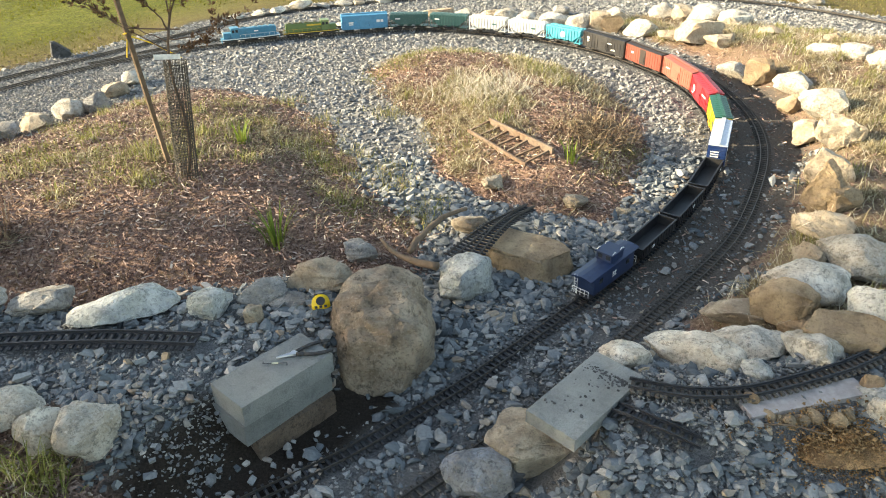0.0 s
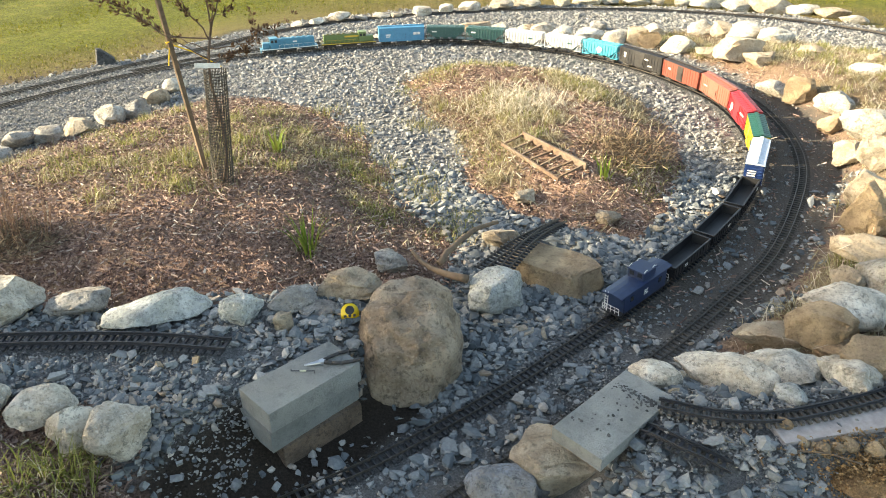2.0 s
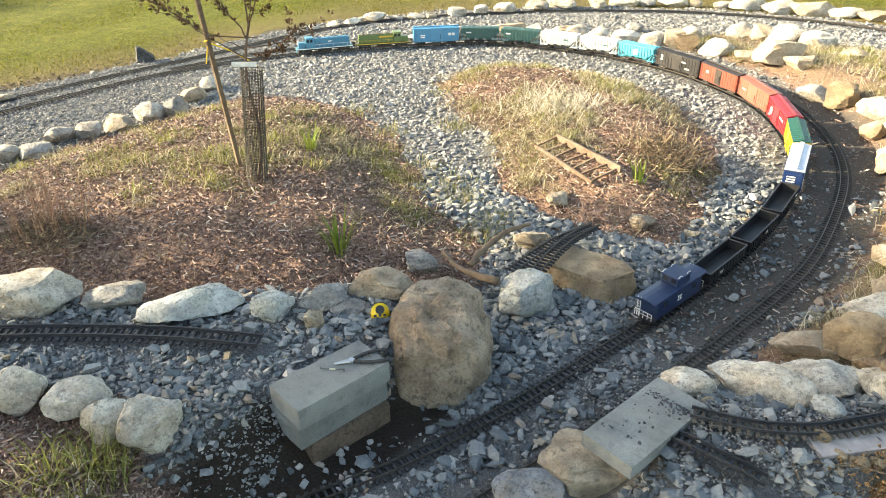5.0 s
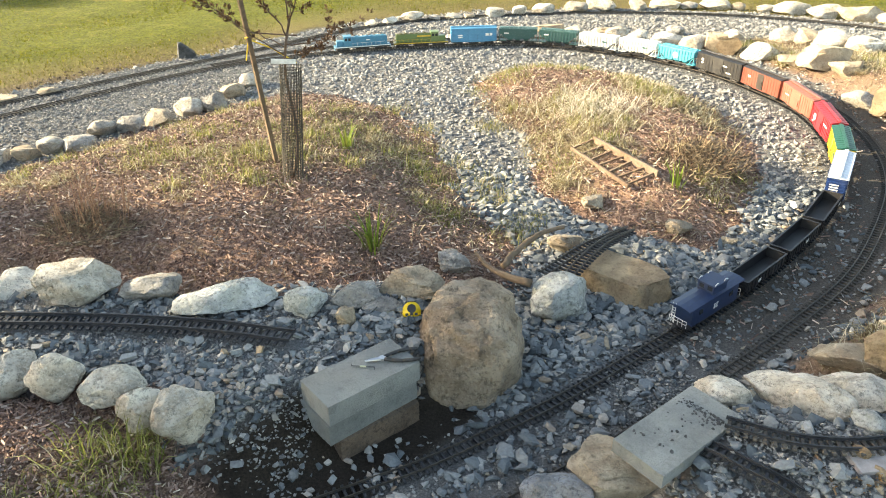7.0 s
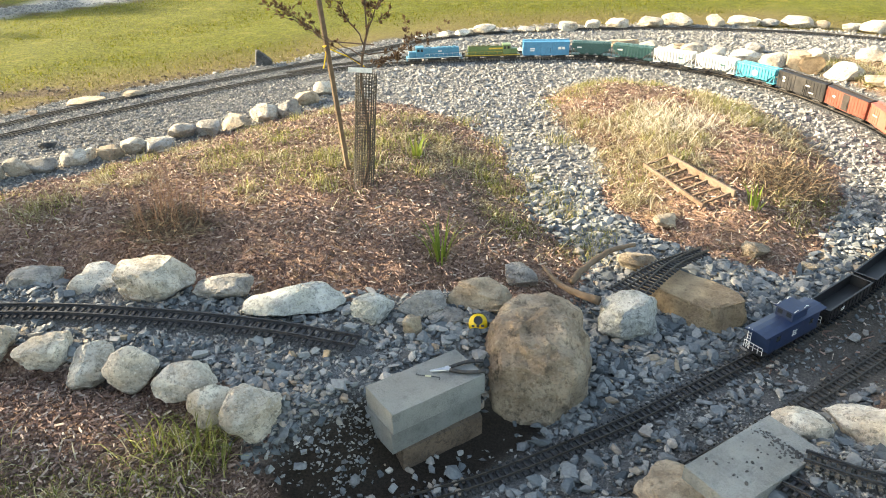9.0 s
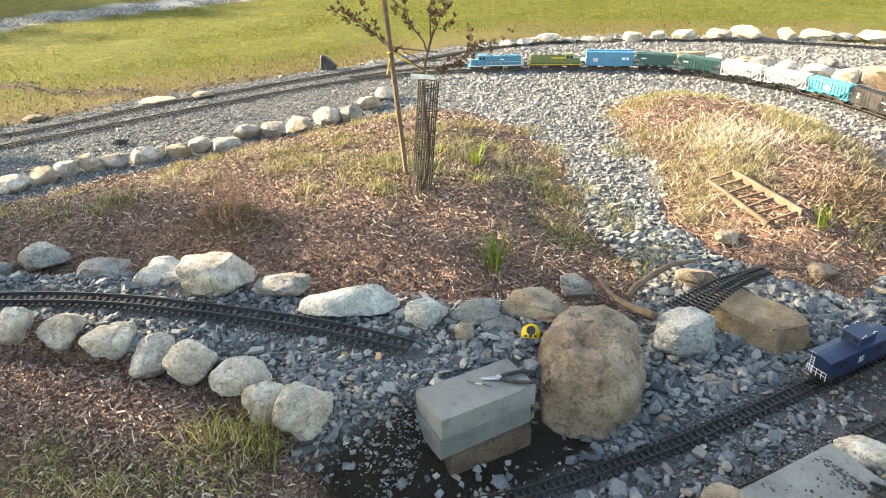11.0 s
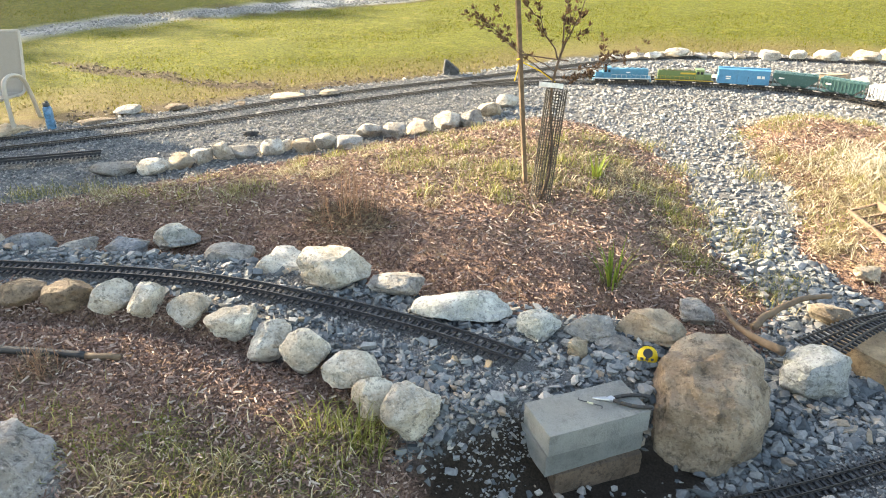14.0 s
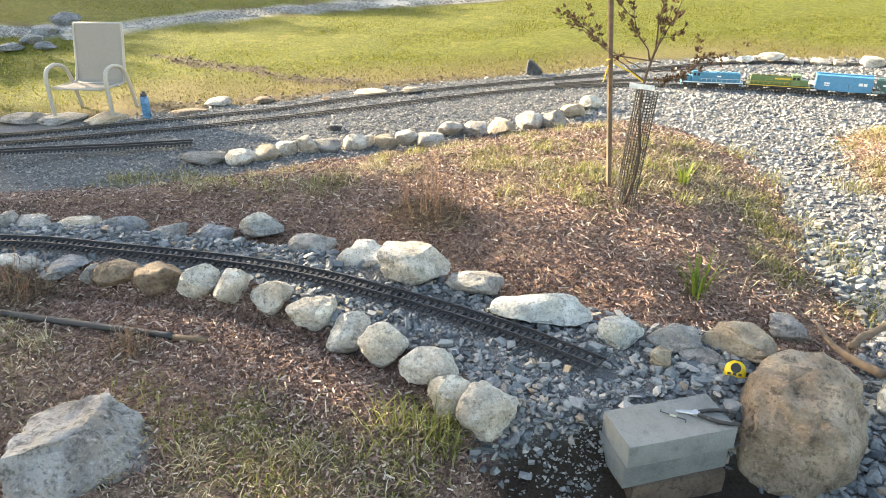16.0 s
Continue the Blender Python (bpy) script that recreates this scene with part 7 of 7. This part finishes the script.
def caboose(s, length, label):
    wide, z0, z1 = 0.104, 0.038, 0.132
    thing = empty("caboose", car_pose(s, length), label, "train car", "cars of the model train")
    underparts(thing, length, wide)
    blue = paint("navy_car_paint", (0.012, 0.028, 0.075), 0.4, 0, 40, 0.2, 0.08)
    L = length - 0.075
    bm = bmesh.new()
    box(bm, (0, 0, (z0 + z1) / 2), (L, wide, z1 - z0), None, 0.002)
    part("body", bm, blue, thing)
    bm = bmesh.new()
    prof = [(-wide / 2 - 0.005, z1), (-wide / 2 - 0.004, z1 + 0.005), (-wide / 4, z1 + 0.012), (0, z1 + 0.014), (wide / 4, z1 + 0.012), (wide / 2 + 0.004, z1 + 0.005), (wide / 2 + 0.005, z1)]
    rings = [[bm.verts.new((x, a, b)) for a, b in prof] for x in (-length / 2, length / 2)]
    for k in range(7):
        bm.faces.new((rings[0][k], rings[0][(k + 1) % 7], rings[1][(k + 1) % 7], rings[1][k]))
    bm.faces.new(rings[0][::-1])
    bm.faces.new(rings[1])
    bmesh.ops.recalc_face_normals(bm, faces=bm.faces)
    part("roof", bm, blue, thing)
    bm = bmesh.new()
    box(bm, (0.03, 0, z1 + 0.030), (0.105, 0.088, 0.046), None, 0.003)
    box(bm, (0.03, 0, z1 + 0.055), (0.115, 0.100, 0.006), None, 0.002)
    cupola = part("cupola", bm, blue, thing)
    for sx in (-1, 1):
        for sy in (-1, 1):
            bm = bmesh.new()
            box(bm, (0.03 + sx * 0.0528, sy * 0.022, z1 + 0.036), (0.002, 0.024, 0.020))
            part("cupola_window", bm, GLASS, cupola, "dark cupola window")
            bm = bmesh.new()
            rod(bm, (0.03 + sx * 0.050, sy * 0.044, z1 + 0.060), (0.03 + sx * 0.030, sy * 0.044, z1 + 0.068), 0.0016, None, 5)
            rod(bm, (0.03 + sx * 0.030, sy * 0.044, z1 + 0.068), (0.03 + sx * 0.020, sy * 0.044, z1 + 0.059), 0.0016, None, 5)
            part("grab_rail", bm, WHITEMARK, cupola, "white grab rail")
            bm = bmesh.new()
            box(bm, (sx * L * 0.33, sy * (wide / 2 + 0.0008), z0 + 0.060), (0.026, 0.002, 0.026))
            part("window", bm, GLASS, thing, "dark side window")
        bm = bmesh.new()
        ex = sx * (length / 2 - 0.003)
        box(bm, (sx * (length / 2 - 0.018), 0, z0 + 0.002), (0.040, wide, 0.005), None, 0.001)
        part("platform", bm, CARBLACK, thing)
        bm = bmesh.new()
        for y in (-0.046, -0.024, 0.0, 0.024, 0.046):
            rod(bm, (ex, y, z0 + 0.004), (ex, y, z0 + 0.040), 0.0015, None, 5)
        rod(bm, (ex, -0.046, z0 + 0.040), (ex, 0.046, z0 + 0.040), 0.0015, None, 5)
        rod(bm, (ex, -0.046, z0 + 0.022), (ex, 0.046, z0 + 0.022), 0.0012, None, 5)
        part("end_railing", bm, WHITEMARK, thing, "white end railing")
        bm = bmesh.new()
        for a in (-0.008, 0.008):
            rod(bm, (ex, 0.028 + a, z0 + 0.004), (ex, 0.028 + a, z1 + 0.016), 0.0014, None, 5)
        for k in range(7):
            rod(bm, (ex, 0.020, z0 + 0.014 + k * 0.014), (ex, 0.036, z0 + 0.014 + k * 0.014), 0.0012, None, 5)
        part("end_ladder", bm, WHITEMARK, thing, "white end ladder")
    for sy in (-1, 1):
        bm = bmesh.new()
        y = sy * (wide / 2 + 0.001)
        for dx in (-0.012, 0.008):
            box(bm, (dx, y, z0 + 0.046), (0.004, 0.0014, 0.032))
        for dz in (-0.010, 0.010):
            box(bm, (0.0, y, z0 + 0.046 + dz), (0.034, 0.0014, 0.004))
        box(bm, (-0.002, y, z0 + 0.046), (0.016, 0.0014, 0.004))
        part("emblem", bm, WHITEMARK, thing, "white emblem bars")


def car_paint(name, c, rough=0.4):
    return paint(name, c, rough, 0, 45, 0.12, 0.08, 0.08)


BLUE1, BLUE2 = car_paint("azure_car_paint", (0.035, 0.19, 0.30)), car_paint("sky_blue_car_paint", (0.06, 0.25, 0.42))
GREENP, YELP = car_paint("leaf_green_car_paint", (0.11, 0.17, 0.06)), car_paint("yellow_car_paint", (0.58, 0.38, 0.05))
TEAL, WHITECAR = car_paint("dark_teal_car_paint", (0.045, 0.12, 0.115)), car_paint("off_white_car_paint", (0.62, 0.62, 0.60))
CYAN, DARKBROWN = car_paint("bright_cyan_car_paint", (0.05, 0.36, 0.45)), car_paint("dark_roof_paint", (0.035, 0.028, 0.026))
RED1, RED2, RED3 = car_paint("brown_red_car_paint", (0.22, 0.06, 0.042)), car_paint("orange_red_car_paint", (0.31, 0.10, 0.072)), car_paint("crimson_car_paint", (0.42, 0.028, 0.04))
DKGREEN, NAVY, SILVER = car_paint("deep_green_car_paint", (0.012, 0.085, 0.06)), car_paint("navy_boxcar_paint", (0.012, 0.035, 0.12)), paint("silver_roof_paint", (0.55, 0.60, 0.66), 0.35, 0.2, 40, 0.06, 0.05)
GREYDOOR, OLIVE = car_paint("grey_door_paint", (0.36, 0.40, 0.46)), car_paint("olive_hood_paint", (0.09, 0.085, 0.03))

HEAD = 10.72          # where the first locomotive's nose stands, along the line
at = HEAD


def place(length, gap=0.038):
    """The middle of the next car along the line."""
    global at
    mid = at - length / 2
    at -= length + gap
    return mid


loco(place(0.585), 0.585, "azure blue diesel model locomotive with white stripe", BLUE1, BLUE1, WHITEMARK, [(0.06, 0.105, 0.04, 0.010, False)])
loco(place(0.575), 0.575, "olive green diesel model locomotive with yellow band", GREENP, OLIVE, YELP, [(0.04, 0.112, 0.16, 0.016, False)], False)
boxcar(place(0.48), 0.48, "sky blue model boxcar with white markings", BLUE2, BLUE2, BLUE2, 0.24, spots=[(-0.145, 0.105, 0.05, 0.012, False), (-0.145, 0.085, 0.045, 0.010, False), (0.14, 0.110, 0.035, 0.026, False), (0.18, 0.110, 0.028, 0.026, False)])
for k in range(2):
    hopper(place(0.40), 0.40, "dark teal covered hopper model car", TEAL, TEAL, [(-0.12, 0.120, 0.05, 0.012, False)])
for k in range(2):
    hopper(place(0.40), 0.40, "off-white covered hopper model car", WHITECAR, WHITECAR, [(0.08, 0.110, 0.05, 0.014, False)], TEAL)
hopper(place(0.40), 0.40, "bright cyan covered hopper model car", CYAN, CYAN, [(0.0, 0.105, 0.055, 0.055, True)])
boxcar(place(0.53), 0.53, "black model boxcar with small white markings", CARBLACK, CARBLACK, CARBLACK, 0.22, spots=[(-0.19, 0.125, 0.026, 0.020, False), (-0.19, 0.098, 0.026, 0.012, False), (0.07, 0.120, 0.075, 0.008, False), (0.13, 0.070, 0.05, 0.008, False)])
boxcar(place(0.475), 0.475, "brown-red model boxcar with dark roof", RED1, DARKBROWN, DARKBROWN, 0.16, spots=[(-0.14, 0.115, 0.03, 0.016, False)])
boxcar(place(0.475), 0.475, "orange-red model boxcar with weathered sides", RED2, RED2, RED2, 0.26, spots=[(-0.14, 0.105, 0.06, 0.007, False)])
boxcar(place(0.43), 0.43, "crimson model boxcar with round white emblem", RED3, RED3, RED3, 0.24, spots=[(-0.125, 0.098, 0.052, 0.052, True), (0.12, 0.118, 0.085, 0.013, False), (-0.15, 0.060, 0.04, 0.007, False)])
boxcar(place(0.41), 0.41, "green and yellow model boxcar with green roof", YELP, DKGREEN, YELP, 0.16, spots=[(-0.08, 0.070, 0.14, 0.004, False), (0.15, 0.105, 0.035, 0.03, False)], mark=DKGREEN, walk_mat=DKGREEN)
boxcar(place(0.425), 0.425, "navy blue model boxcar with silver roof", NAVY, SILVER, GREYDOOR, 0.36, end=WHITEMARK, spots=[(-0.13, 0.135, 0.04, 0.012, False)], walk_mat=SILVER, door_x=-0.02)
for k in range(3):
    gondola(place(0.385), 0.385, "empty black gondola model car" if k else "empty black gondola model car behind the navy boxcar", 0.12 - 0.1 * k)
caboose(place(0.43), 0.43, "navy blue model caboose with white railings")
